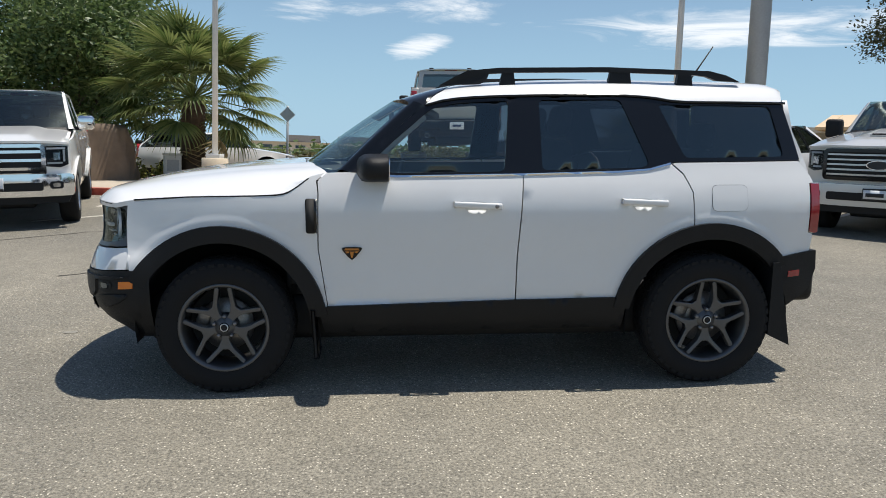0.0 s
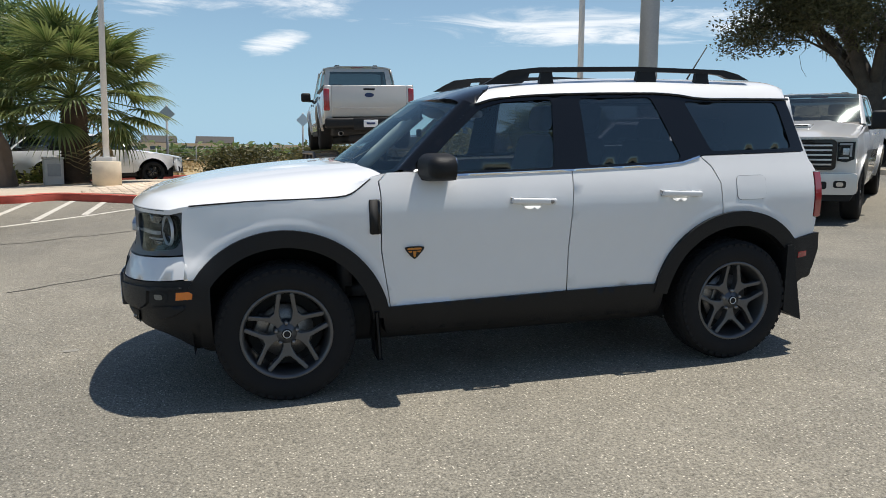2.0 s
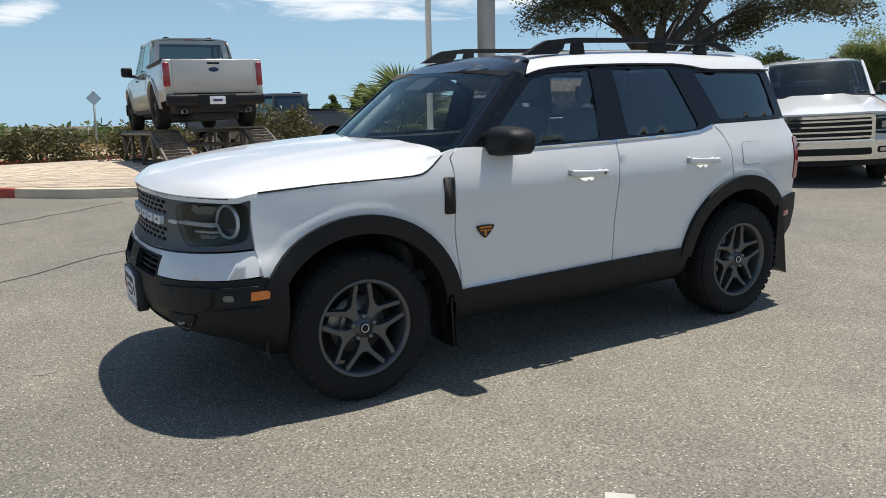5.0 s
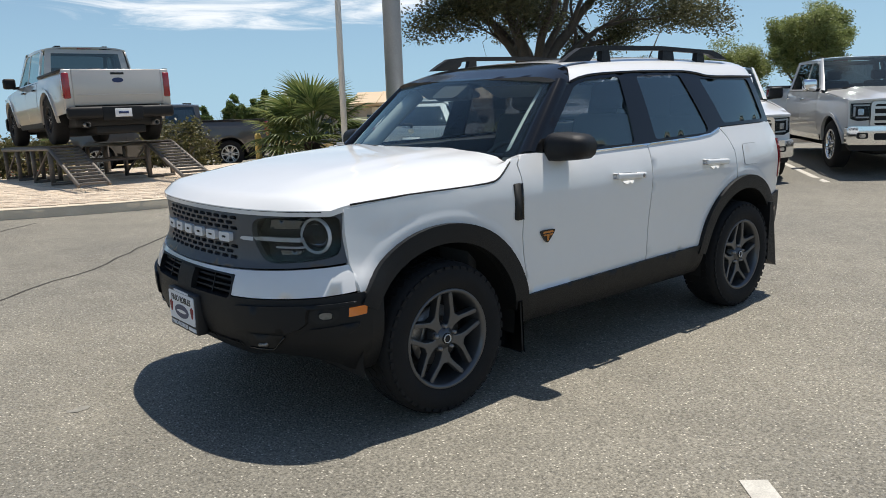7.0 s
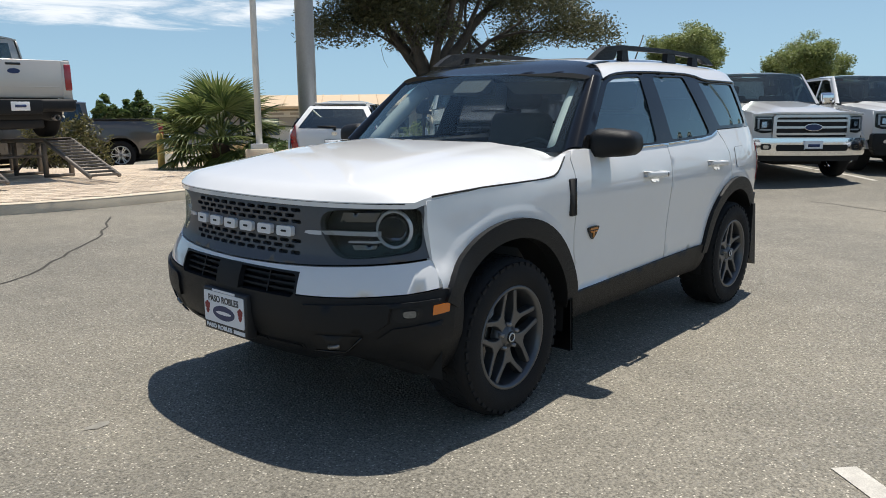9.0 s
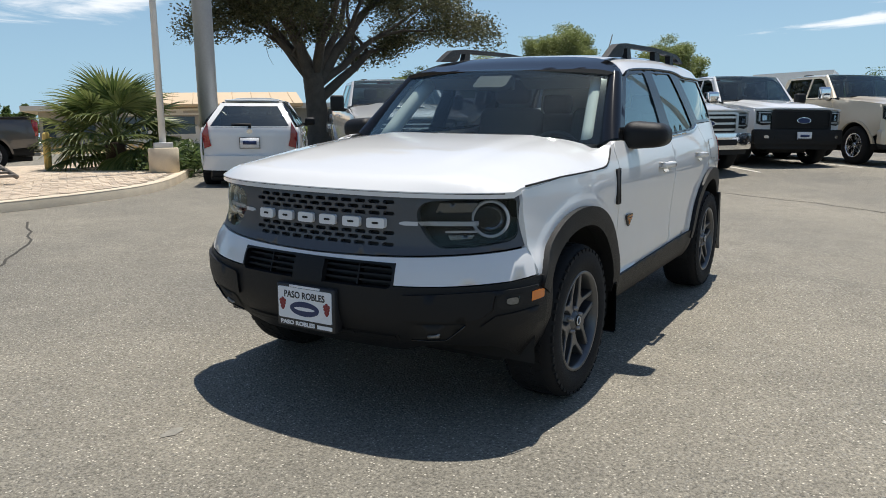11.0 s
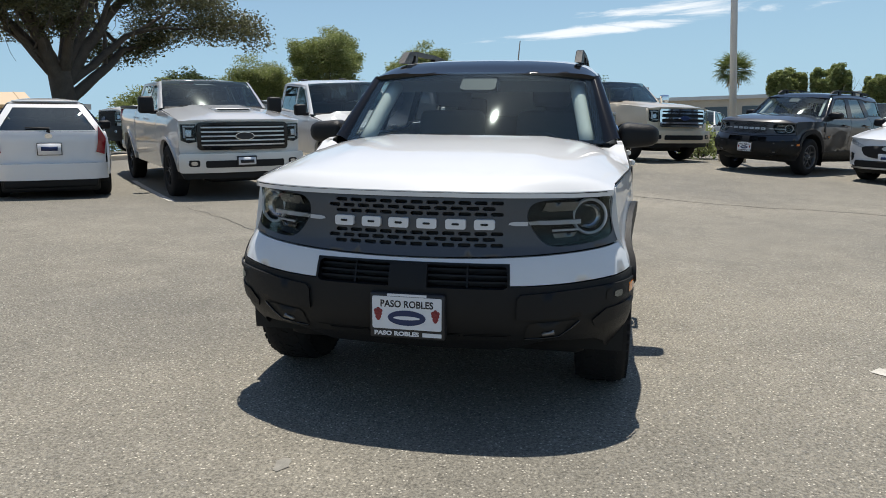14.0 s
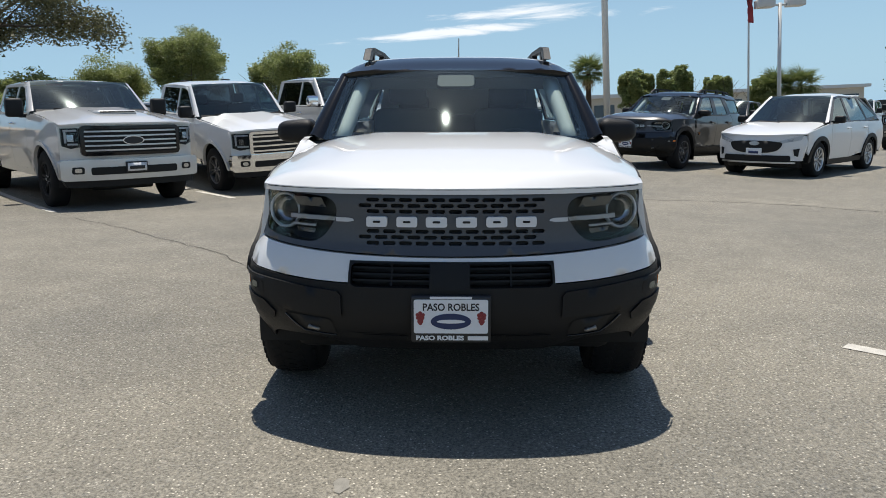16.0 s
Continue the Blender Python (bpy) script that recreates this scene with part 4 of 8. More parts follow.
        part("light_strip", laid([(0.60, 0.858), (end, 0.860), (end, 0.868), (0.60, 0.866)], -0.026), LIGHTGUIDE, lens)
        for pts in ([(0.555, 0.940), (end - 0.02, 0.944), (end + 0.01, 0.982), (0.575, 0.980)], [(0.62, 0.826), (end - 0.02, 0.832), (end - 0.01, 0.848), (0.61, 0.846)]):
            part("reflector_pocket", sheet([(s * u, v) for u, v in pts], lambda a, z: front_at(a, z, -0.044 + 0.10 * (z - 0.9) * (1 if z > 0.9 else 0.3)), (0.012, 0, 0), 0.02, out=lampout), LAMPCHROME, lens, "smoked chrome reflector")
        # fog lamp, side marker, tow hook opening
        pod = smooth_line([(0.80, 0.562), (0.80, 0.622), (0.885, 0.626), (0.905, 0.60), (0.88, 0.562)], 1, True)
        fog = part("fog_lamp", laid(pod, 0.0065, (0, 0, 0)), DARK, car, "small fog lamp in a black pocket")
        part("fog_lens", laid(rounded(0.835, 0.578, 0.880, 0.612, 0.012), 0.011, (0.01, 0, 0), 0.02), LENS, fog, "clear lens")
        part("fog_reflector", laid(rounded(0.838, 0.581, 0.877, 0.609, 0.011), 0.008, (0, 0, 0), 0.02), STEEL, fog)
        mk = [(A_END - 0.030, 0.582), (A_END + 0.036, 0.588), (A_END + 0.040, 0.626), (A_END - 0.026, 0.622)]
        part("side_marker", sheet([(s * u, v) for u, v in mk], lambda a, z: front_at(a, z, 0.006), (0.02, -s * 0.02, 0), 0.03, out=(-1, s, 0)), ORANGE, car, "amber side marker lamp")
        # the opening is a black sheet laid on the bumper for its inner shade
        hk = round_corners([(0.47, 0.408), (0.62, 0.420), (0.69, 0.498), (0.485, 0.486)], 0.02, 3)
        opening = part("tow_hook_opening", laid(hk, 0.0075, (0, 0, 0), 0.04), DARK, car, "black sheet painted as the shaded opening of the tow hook")
        part("opening_lip", tube([front_at(s * u, v, 0.012) for u, v in [(0.475, 0.409), (0.54, 0.412), (0.615, 0.419), (0.65, 0.452), (0.688, 0.494)]], 0.0045, 6), GLOSSBLACK, opening)
        part("tow_hook", tube([front_at(s * 0.555, 0.43, -0.03), front_at(s * 0.55, 0.436, 0.012), front_at(s * 0.585, 0.440, 0.014), front_at(s * 0.59, 0.462, -0.03)], 0.010, 8), STEEL, opening, "tow hook")
        # bumper shoulder: a raised blade above the fog lamp, ending in a step
        shoulder = [(0.435, 0.505), (0.435, 0.594), (0.452, 0.612), (0.70, 0.634), (A_END - 0.06, 0.648), (A_END - 0.01, 0.650), (A_END - 0.01, 0.641), (A_END - 0.06, 0.632), (0.79, 0.622), (0.785, 0.560), (0.75, 0.532), (0.70, 0.512)]
        part("bumper_shoulder", sheet([(s * u, v) for u, v in shoulder], lambda a, z: front_at(a, z, 0.016), (0.016, 0, 0), 0.035, out=lampout), CLADDING, car)
        part("bumper_corner_blade", laid([(0.80, 0.535), (0.90, 0.550), (A_END, 0.556), (A_END, 0.535), (A_END - 0.04, 0.505), (0.86, 0.478), (0.76, 0.458), (0.745, 0.488)], 0.011, (0.012, -s * 0.006, 0), 0.035), CLADDING, car)
        # wheels
        for ax in AXLES:
            alloy_wheel(car, pose(ax, s * 0.808, HUBZ), width=0.252, side=s, spin=0, lugs=detail)
    # grille panel with two blocks of slots
    slots = []
    for z0 in (0.982, 0.958, 0.934, 0.852, 0.828, 0.804):
        row = round((z0 - 0.8) / 0.024)
        n = 11
        for i in range(n):
            c = -0.375 + 0.75 * (i + 0.5 + (0.25 if row % 2 else -0.25)) / n
            slots.append(rounded(c - 0.027, z0 - 0.008, c + 0.027, z0 + 0.008, 0.0075, 2))

    def gtop(a):
        return 1.021 + 0.006 * (abs(a) / 0.9) ** 2

    def gbot(a):
        return 0.756 + 0.052 * min(1.0, abs(a) / 1.0) ** 2
    edge = [(i * 0.1 - 1.0) * A_END for i in range(21)]
    panel = [(a, gtop(a)) for a in edge] + [(A_END + 0.004, 0.93)] + [(a, gbot(a)) for a in edge[::-1]] + [(-A_END - 0.004, 0.93)]
    lampholes = [[(s * u, v) for u, v in lamp] for s in (-1, 1)]
    part("lower_slot_panel", sheet([(-0.42, 0.398), (0.42, 0.398), (0.42, 0.428), (-0.42, 0.428)], lambda a, z: front_at(a, z, 0.006), (0.02, 0, 0), 0.05, out=(-1, 0, 0)), DARK, car)
    for a0 in (-0.405, -0.21, -0.015, 0.18):
        part("lower_slot_bar", sheet([(a0, 0.404), (a0 + 0.18, 0.404), (a0 + 0.18, 0.422), (a0, 0.422)], lambda a, z: front_at(a, z, 0.011), (0.02, 0, 0), 0.05, out=(-1, 0, 0)), CLADDING, car)
    grille = part("grille", sheet(panel, lambda a, z: front_at(a, z, 0.006 * max(0, 1 - abs(a) / 0.5) - 0.4 * max(0.0, z - 1.0) ** 1.2), (0.025, 0, 0), 0.05, holes=slots + lampholes, out=(-1, 0, 0), extra=[(a, gbot(a) + d) for d in (0.012, 0.026, 0.042) for a in [-0.94 + 0.04 * i for i in range(48)]]), GRILLEGREY, car, "charcoal grille panel with rows of slots")
    part("grille_backing", sheet([(-0.42, 0.77), (0.42, 0.77), (0.42, 1.0), (-0.42, 1.0)], lambda a, z: front_at(a, z, -0.025), (0, 0, 0), 0.1, out=(-1, 0, 0)), DARK, grille)
    xs = [(-0.365, -0.280), (-0.245, -0.160), (-0.122, -0.037), (-0.002, 0.085), (0.120, 0.205), (0.243, 0.330)]
    for i, (a0, a1) in enumerate(xs):
        a0, a1 = a0 + 0.018, a1 + 0.018
        blk = part("wordmark_block", sheet(rounded(a0, 0.872, a1, 0.914, 0.009, 3), lambda a, z: front_at(a, z, 0.022), (0.02, 0, 0), 0.04, out=(-1, 0, 0)), letters_mat or LETTERWHITE, grille, "pale raised block of a maker's wordmark")
        c = (a0 + a1) / 2
        part("wordmark_slot", sheet(rounded(c - 0.016, 0.889, c + 0.016, 0.898, 0.004, 2), lambda a, z: front_at(a, z, 0.0235), (0, 0, 0), 0.04, out=(-1, 0, 0)), DARK, blk)
    # white lower band and bumper
    band_top = [(a, gbot(a) - 0.008) for a in edge]

    def blow(a):
        a = abs(a)
        return 0.731 if a < 0.405 else 0.648 + 0.040 * max(0.0, (a - 0.42) / 0.55) ** 1.6
    low = [A_END, 0.92, 0.85, 0.75, 0.65, 0.55, 0.46, 0.425, 0.41, 0.404]
    band = band_top + [(a, blow(a)) for a in low] + [(0.398, 0.731), (-0.398, 0.731)] + [(-a, blow(a)) for a in low[::-1]]
    part("lower_band", sheet(band, lambda a, z: front_at(a, z), (0.03, 0, 0), 0.045, out=(-1, 0, 0)), colour, car)
    intake = rounded(-0.40, 0.632, 0.40, 0.727, 0.02)
    wrap = [(A_END, blow(A_END) - 0.006), (A_END + 0.035, 0.680), (A_END + 0.060, 0.640), (A_END + 0.060, 0.575), (A_END + 0.058, 0.480), (A_END + 0.052, 0.390), (A_END + 0.040, 0.318), (A_END + 0.015, 0.302), (0.93, 0.318), (0.88, 0.352), (0.80, 0.384), (0.66, 0.392)]
    bump = wrap + [(-a, z) for a, z in wrap[::-1]] + [(-a, blow(a) - 0.005) for a in low[1:-1]] + [(-0.41, 0.735), (0.41, 0.735)] + [(a, blow(a) - 0.005) for a in low[1:-1][::-1]]
    part("front_bumper", sheet(bump, lambda a, z: front_at(a, z, 0.004), (0.06, 0, 0), 0.045, holes=[intake], out=(-1, 0, 0)), CLADDING, car, "black plastic front bumper")
    part("intake_backing", sheet(rounded(-0.43, 0.61, 0.43, 0.74, 0.02), lambda a, z: front_at(a, z, -0.06), (0, 0, 0), 0.1, out=(-1, 0, 0)), DARK, car)
    for z0 in (0.655, 0.68, 0.705):
        part("intake_bar", sheet([(-0.40, z0 - 0.004), (0.40, z0 - 0.004), (0.40, z0 + 0.004), (-0.40, z0 + 0.004)], lambda a, z: front_at(a, z, -0.02), (0.03, 0, 0), 0.1, out=(-1, 0, 0)), CLADDING, car)
    for a0 in (-0.24, 0.24):
        part("intake_divider", sheet([(a0 - 0.004, 0.635), (a0 + 0.004, 0.635), (a0 + 0.004, 0.725), (a0 - 0.004, 0.725)], lambda a, z: front_at(a, z, -0.015), (0.03, 0, 0), 0.1, out=(-1, 0, 0)), CLADDING, car)
    part("sensor_cover", sheet(rounded(-0.075, 0.625, 0.085, 0.728, 0.008), lambda a, z: front_at(a, z, 0.006), (0.03, 0, 0), 0.05, out=(-1, 0, 0)), CLADDING, car, "black sensor cover")
    part("skid_plate", sheet([(-0.62, 0.405), (0.62, 0.405), (0.40, 0.335), (-0.40, 0.335)], lambda a, z: front_at(a, z, -0.005), (0.12, 0, 0.0), 0.05, out=(-1, 0, 0)), CLADDING, car, "black chin plate")
    # hood, roof, windscreen
    front_edge = [(hood_nose(0.828 * i / 28), 0.828 * i / 28) for i in range(-28, 29)]

    def hood_side(s):
        return [(x, s * hood_half(x)) for x in (-1.78, -1.70, -1.6, -1.45, -1.3, -1.15, -1.05, -1.0, -0.965, -0.93, -0.90, -0.87, -0.84)] + [(-0.80, s * 0.80)]
    cowl = [(-0.955 + 0.205 * (y / 0.76) ** 2, y) for y in (0.70, 0.5, 0.25, 0, -0.25, -0.5, -0.70)]
    hood = front_edge + hood_side(1) + cowl + hood_side(-1)[::-1]
    rolls = [(hood_nose(-0.80 + 0.04 * i) + d, -0.80 + 0.04 * i) for d in (0.012, 0.026, 0.042, 0.060, 0.082, 0.104) for i in range(41)] + [(x, y * hood_half(x)) for x in (-1.6, -1.4, -1.2, -1.05, -0.98, -0.93, -0.88) for y in (-0.97, -0.93, -0.88, -0.8, 0.8, 0.88, 0.93, 0.97)]
    part("hood", sheet(hood, hood_at, (0, 0, -0.025), 0.05, out=(0, 0, 1), extra=rolls), colour, car)
    # dark bars along the hood's edges, put in for the shade of its gap
    for s in (-1, 1):
        line = [Vector((x, s * (hood_half(x) + 0.002), HOODEDGE(x))) for x in (-1.79, -1.70, -1.5, -1.3, -1.15, -1.05, -1.0, -0.965, -0.93, -0.90, -0.87)]
        part("hood_gap_shade", tube(line, 0.0045, 6), DARK, car, "dark bar drawn as the shade in the hood's shut line")
    part("hood_gap_shade", tube([Vector((hood_nose(y) + 0.004, y, 1.024)) for y in [0.80 * i / 20 for i in range(-20, 21)]], 0.0045, 6), DARK, car)
    part("cowl_panel", sheet([(-1.02, -0.76), (-0.70, -0.80), (-0.70, 0.80), (-1.02, 0.76)], lambda x, y: (x, y, 1.135), (0, 0, -0.02), 0.1, out=(0, 0, 1)), CLADDING, car)
    def roof_front(y):
        return -0.405 + 0.085 * (y / 0.668) ** 2
    ys = [0.716 * i / 8 for i in range(-8, 9)]
    def roof_split(y):
        return -0.06 - 0.14 * (abs(y) / 0.716) ** 4
    white = [(roof_split(y), y) for y in ys[1:-1]] + [(-0.25, 0.716)] + [(x, 0.716) for x in (0.3, 0.9, 1.5, 1.80)] + [(1.835, 0.60), (1.86, 0.4), (1.865, 0), (1.86, -0.4), (1.835, -0.60)] + [(x, -0.716) for x in (1.80, 1.5, 0.9, 0.3)] + [(-0.245, -0.716)]
    part("roof", sheet(white, roof_at, (0, 0, 0), 0.05, out=(0, 0, 1)), roof_colour, car)
    black = [(roof_front(y) - 0.020, y) for y in ys] + [(-0.25, 0.716), (roof_split(0.6) - 0.004, 0.60)] + [(roof_split(y) - 0.004, y) for y in ys[2:-2][::-1]] + [(roof_split(0.6) - 0.004, -0.60), (-0.25, -0.716)]
    part("roof_header", sheet(black, lambda x, y: roof_at(x, y, 0.002), (0.01, 0, -0.045), 0.04, out=(0, 0, 1)), GLOSSBLACK, car, "gloss black front roof section")
    ws = [(-1, 0), (1, 0), (1, 1), (-1, 1)]
    screen = part("windscreen", sheet(ws, ws_at, (0, 0, 0), 0.12, out=(-1, 0, 1)), GLASSCLEAR, car, "clear windscreen")
    frit = [(-1, 0), (1, 0), (1, 1), (-1, 1)]
    part("windscreen_border", sheet(frit, lambda u, v: ws_at(u, v) + Vector((0.006, 0, -0.005)), (0, 0, 0), 0.1, holes=[rounded(-0.95, 0.05, 0.95, 0.94, 0.05)], out=(-1, 0, 1)), GLOSSBLACK, screen)
    part("sensor_housing", sheet(rounded(-0.16, 0.74, 0.16, 0.96, 0.05), lambda u, v: ws_at(u, v) + Vector((0.012, 0, -0.012)), (0.05, 0, -0.02), 0.05, out=(-1, 0, 1)), TRIMDARK, screen)
    for w0, w1 in ((-0.55, 0.05), (0.02, 0.62)):
        part("wiper", tube([ws_at(w0, -0.03) + Vector((-0.01, 0, 0.01)), ws_at(w0 + 0.1, 0.03) + Vector((-0.012, 0, 0.016)), ws_at(w1, 0.05) + Vector((-0.008, 0, 0.010))], [0.010, 0.008, 0.005], 6), DARK, car, "black wiper arm")
    # tail
    tail = [(-0.80, 0.50), (0.80, 0.50), (0.80, 0.80), (0.78, 1.15), (0.74, 1.24), (0.66, 1.59), (-0.66, 1.59), (-0.74, 1.24), (-0.78, 1.15), (-0.80, 0.80)]
    part("tailgate", sheet(tail, lambda y, z: (2.03 - 0.10 * (y / 0.86) ** 4 - (0.08 + 0.07 * max(0, (z - 1.2) / 0.38)) * max(0, min(1, (z - 1.1) / 0.3)), y, z), (-0.03, 0, 0), 0.08, out=(1, 0, 0)), colour, car)
    part("rear_screen", sheet([(-0.68, 1.27), (0.68, 1.27), (0.60, 1.54), (-0.60, 1.54)], lambda y, z: (2.04 - 0.10 * (y / 0.86) ** 4 - (0.08 + 0.07 * max(0, (z - 1.2) / 0.38)) * max(0, min(1, (z - 1.1) / 0.3)), y, z), (0, 0, 0), 0.1, out=(1, 0, 0)), GLOSSBLACK, car)
    for s in (-1, 1):
        part("rear_bumper_corner", sheet([(1.715, 0.715), (1.80, 0.725), (1.945, 0.745), (1.985, 0.745), (1.995, 0.64), (1.95, 0.52), (1.80, 0.42), (1.76, 0.50)], lambda x, z: side_at(x, z, 0.014, s), (0, -s * 0.06, 0), 0.05, out=(0, s, 0)), CLADDING, car, "black plastic rear bumper")
        part("rear_reflector", sheet([(1.80, 0.60), (1.875, 0.605), (1.88, 0.64), (1.805, 0.635)], lambda x, z: side_at(x, z, 0.018, s), (0, -s * 0.02, 0), 0.05, out=(0, s, 0)), REDLENS, car)
    part("rear_bumper", box(1.80, -0.74, 0.42, 2.06, 0.74, 0.74, bevel=0.05, seg=3), CLADDING, car)
    part("roof_aerial", tube([(1.50, 0.0, 1.69), (1.53, 0.0, 1.74), (1.67, 0.0, 1.95)], [0.014, 0.006, 0.004], 8), DARK, car, "short black roof aerial")
    # cabin
    part("cabin_floor", box(-1.0, -0.72, 0.50, 1.85, 0.72, 0.56), TRIMDARK, car)
    part("cabin_bulkhead", box(-1.02, -0.72, 0.50, -0.96, 0.72, 1.12), TRIMDARK, car)
    dash = prism([(-0.98, 1.165), (-0.72, 1.15), (-0.55, 1.10), (-0.50, 1.02), (-0.55, 0.75), (-0.95, 0.72)], -0.72, 0.72, lambda u, v, w: (u, w, v), bevel=0.0)
    part("dashboard", dash, TRIMDARK, car, "dark dashboard", smooth=False)
    part("dash_top", prism([(-0.96, 1.172), (-0.80, 1.168), (-0.80, 1.16), (-0.96, 1.16)], -0.42, -0.10, lambda u, v, w: (u, w, v)), TRIMLIGHT, car, smooth=False)
    bm = bmesh.new()
    ringpts = [(-0.42 + 0.06 * math.sin(2 * math.pi * i / 24), -0.37 + 0.185 * math.cos(2 * math.pi * i / 24), 1.04 + 0.175 * math.sin(2 * math.pi * i / 24)) for i in range(25)]
    tube(ringpts, 0.015, 8, bm)
    tube([(-0.42, -0.54, 1.04), (-0.44, -0.37, 1.02), (-0.42, -0.20, 1.04)], 0.02, 6, bm)
    tube([(-0.43, -0.37, 1.02), (-0.6, -0.37, 0.98)], 0.03, 6, bm)
    part("steering_wheel", bm, TRIMDARK, car)
    for yy in (-0.37, 0.37):
        seat = part("front_seat", box(-0.18, yy - 0.25, 0.60, 0.36, yy + 0.25, 0.78, bevel=0.06, seg=3), SEATCLOTH, car, "charcoal cloth front seat")
        part("seat_back", box(-0.07, -0.25, 0.0, 0.07, 0.25, 0.66, bevel=0.06, seg=3, m=pose(0.38, yy, 0.72, 0, 17, 0)), SEATCLOTH, seat)
        part("headrest", box(-0.05, -0.14, 0.0, 0.05, 0.14, 0.18, bevel=0.045, seg=3, m=pose(0.57, yy, 1.38, 0, 10, 0)), SEATCLOTH, seat)
    bench = part("rear_seat", box(0.85, -0.62, 0.60, 1.25, 0.62, 0.80, bevel=0.06, seg=3), SEATCLOTH, car)
    part("seat_back", box(-0.07, -0.62, 0.0, 0.07, 0.62, 0.58, bevel=0.05, seg=3, m=pose(1.28, 0, 0.74, 0, 15, 0)), SEATCLOTH, bench)
    for yy in (-0.38, 0.38):
        part("headrest", box(-0.045, -0.13, 0.0, 0.045, 0.13, 0.16, bevel=0.04, seg=3, m=pose(1.45, yy, 1.30, 0, 8, 0)), SEATCLOTH, bench)
    part("interior_mirror", box(-0.015, -0.12, -0.035, 0.015, 0.12, 0.035, bevel=0.014, m=pose(-0.42, 0.0, 1.50)), TRIMDARK, car)
    for yy in (-0.34, 0.34):
        part("sun_visor", box(-0.02, -0.26, -0.085, 0.02, 0.26, 0.085, bevel=0.016, m=pose(-0.235, yy, 1.525, 0, -62, 0)), TRIMGREY, car, "grey folded sun visor")
    part("headlining", sheet([(-0.30, -0.62), (1.70, -0.62), (1.70, 0.62), (-0.30, 0.62)], lambda x, y: roof_at(x, y, -0.05), (0, 0, 0), 0.2, out=(0, 0, -1)), TRIMLIGHT, car)
    for s in (-1, 1):
        part("door_lining", box(-0.70, min(s * 0.76, s * 0.84), 0.60, 1.0, max(s * 0.76, s * 0.84), 1.165), TRIMDARK, car)
    if plate:
        fx = front_at(0, 0.52).x - 0.022
        fr = part("number_plate_holder", box(fx - 0.006, -0.162, 0.410, fx + 0.05, 0.162, 0.606, bevel=0.008), INK, car, "black dealer plate frame")
        pl = part("dealer_plate", prism(rounded(-0.150, 0.452, 0.150, 0.592, 0.008), fx - 0.006, fx - 0.010, lambda u, v, w: (w, u, v)), PLATEWHITE, fr, "white dealer plate with blue oval", smooth=False)
        face = Matrix.Translation((fx - 0.0105, 0, 0)) @ Matrix.Rotation(radians(-90), 4, "Z") @ Matrix.Rotation(radians(90), 4, "X")
        lettering("plate_text", "PASO ROBLES", 0.042, INK, pl, face @ pose(0, 0.560, 0), 0.0008, 0.228, "dark printed town name", 0.0009)
        ell = [(0.082 * math.cos(2 * math.pi * i / 32), 0.502 + 0.033 * math.sin(2 * math.pi * i / 32)) for i in range(32)]
        part("oval", prism(ell, fx - 0.0095, fx - 0.0115, lambda u, v, w: (w, u, v)), PLATEBLUE, pl, "plain dark blue oval", smooth=False)
        ell2 = [(0.058 * math.cos(2 * math.pi * i / 32), 0.502 + 0.008 * math.sin(2 * math.pi * i / 32)) for i in range(32)]
        part("oval_stroke", prism(ell2, fx - 0.0105, fx - 0.0122, lambda u, v, w: (w, u, v)), PLATEWHITE, pl, smooth=False)
        for s in (-1, 1):
            bm = bmesh.new()
            for dy, dz in ((0, 0.020), (0.012, 0.012), (-0.012, 0.012), (0.0, 0.006), (0.010, -0.002), (-0.010, -0.002), (0.0, -0.010), (0.005, -0.018), (-0.005, -0.018), (0, -0.026)):
                bm2 = lathe([(0.0, fx - 0.0125), (0.0075, fx - 0.0118), (0.009, fx - 0.0095)], 8, axis="x")
                bmesh.ops.translate(bm2, verts=bm2.verts, vec=(0, s * 0.124 + dy * 0.9, 0.518 + dz * 0.9))
                tmp = bpy.data.meshes.new("tmp")
                bm2.to_mesh(tmp)
                bm.from_mesh(tmp)
                bm2.free()
                bpy.data.meshes.remove(tmp)
            part("grape_mark", bm, PLATERED, pl, "maroon grape cluster print")["kind"] = "stuff"
        part("web_bar", prism([(-0.085, 0.594), (0.085, 0.594), (0.085, 0.604), (-0.085, 0.604)], fx - 0.005, fx - 0.0085, lambda u, v, w: (w, u, v)), PLATEWHITE, fr, smooth=False)
        lettering("frame_text", "PASO ROBLES", 0.025, PLATEWHITE, fr, face @ pose(-0.045, 0.431, -0.004), 0.0012, 0.195, "white frame lettering", 0.0012)
        part("frame_bar", prism([(-0.068, 0.440), (-0.150, 0.440), (-0.150, 0.423), (-0.068, 0.423)], fx - 0.005, fx - 0.0085, lambda u, v, w: (w, u, v)), PLATEWHITE, fr, smooth=False)
    return car


# ---- other vehicles, nose to -x ----
TRUCK = dict(kind="pickup truck", fa=-1.84, ra=1.84, nose=-2.78, tail=3.02, half=1.0, hub=0.41, tyre=0.41, rim=0.25, belt=1.31, roof=1.96, sill=0.55, ws0=-1.22, ws1=-0.52, roof_half=0.74,
             cab=1.05, bt=1.42, hood0=1.19, hood1=1.31, arch=0.50, door=(-1.02, 0.02, 1.02))
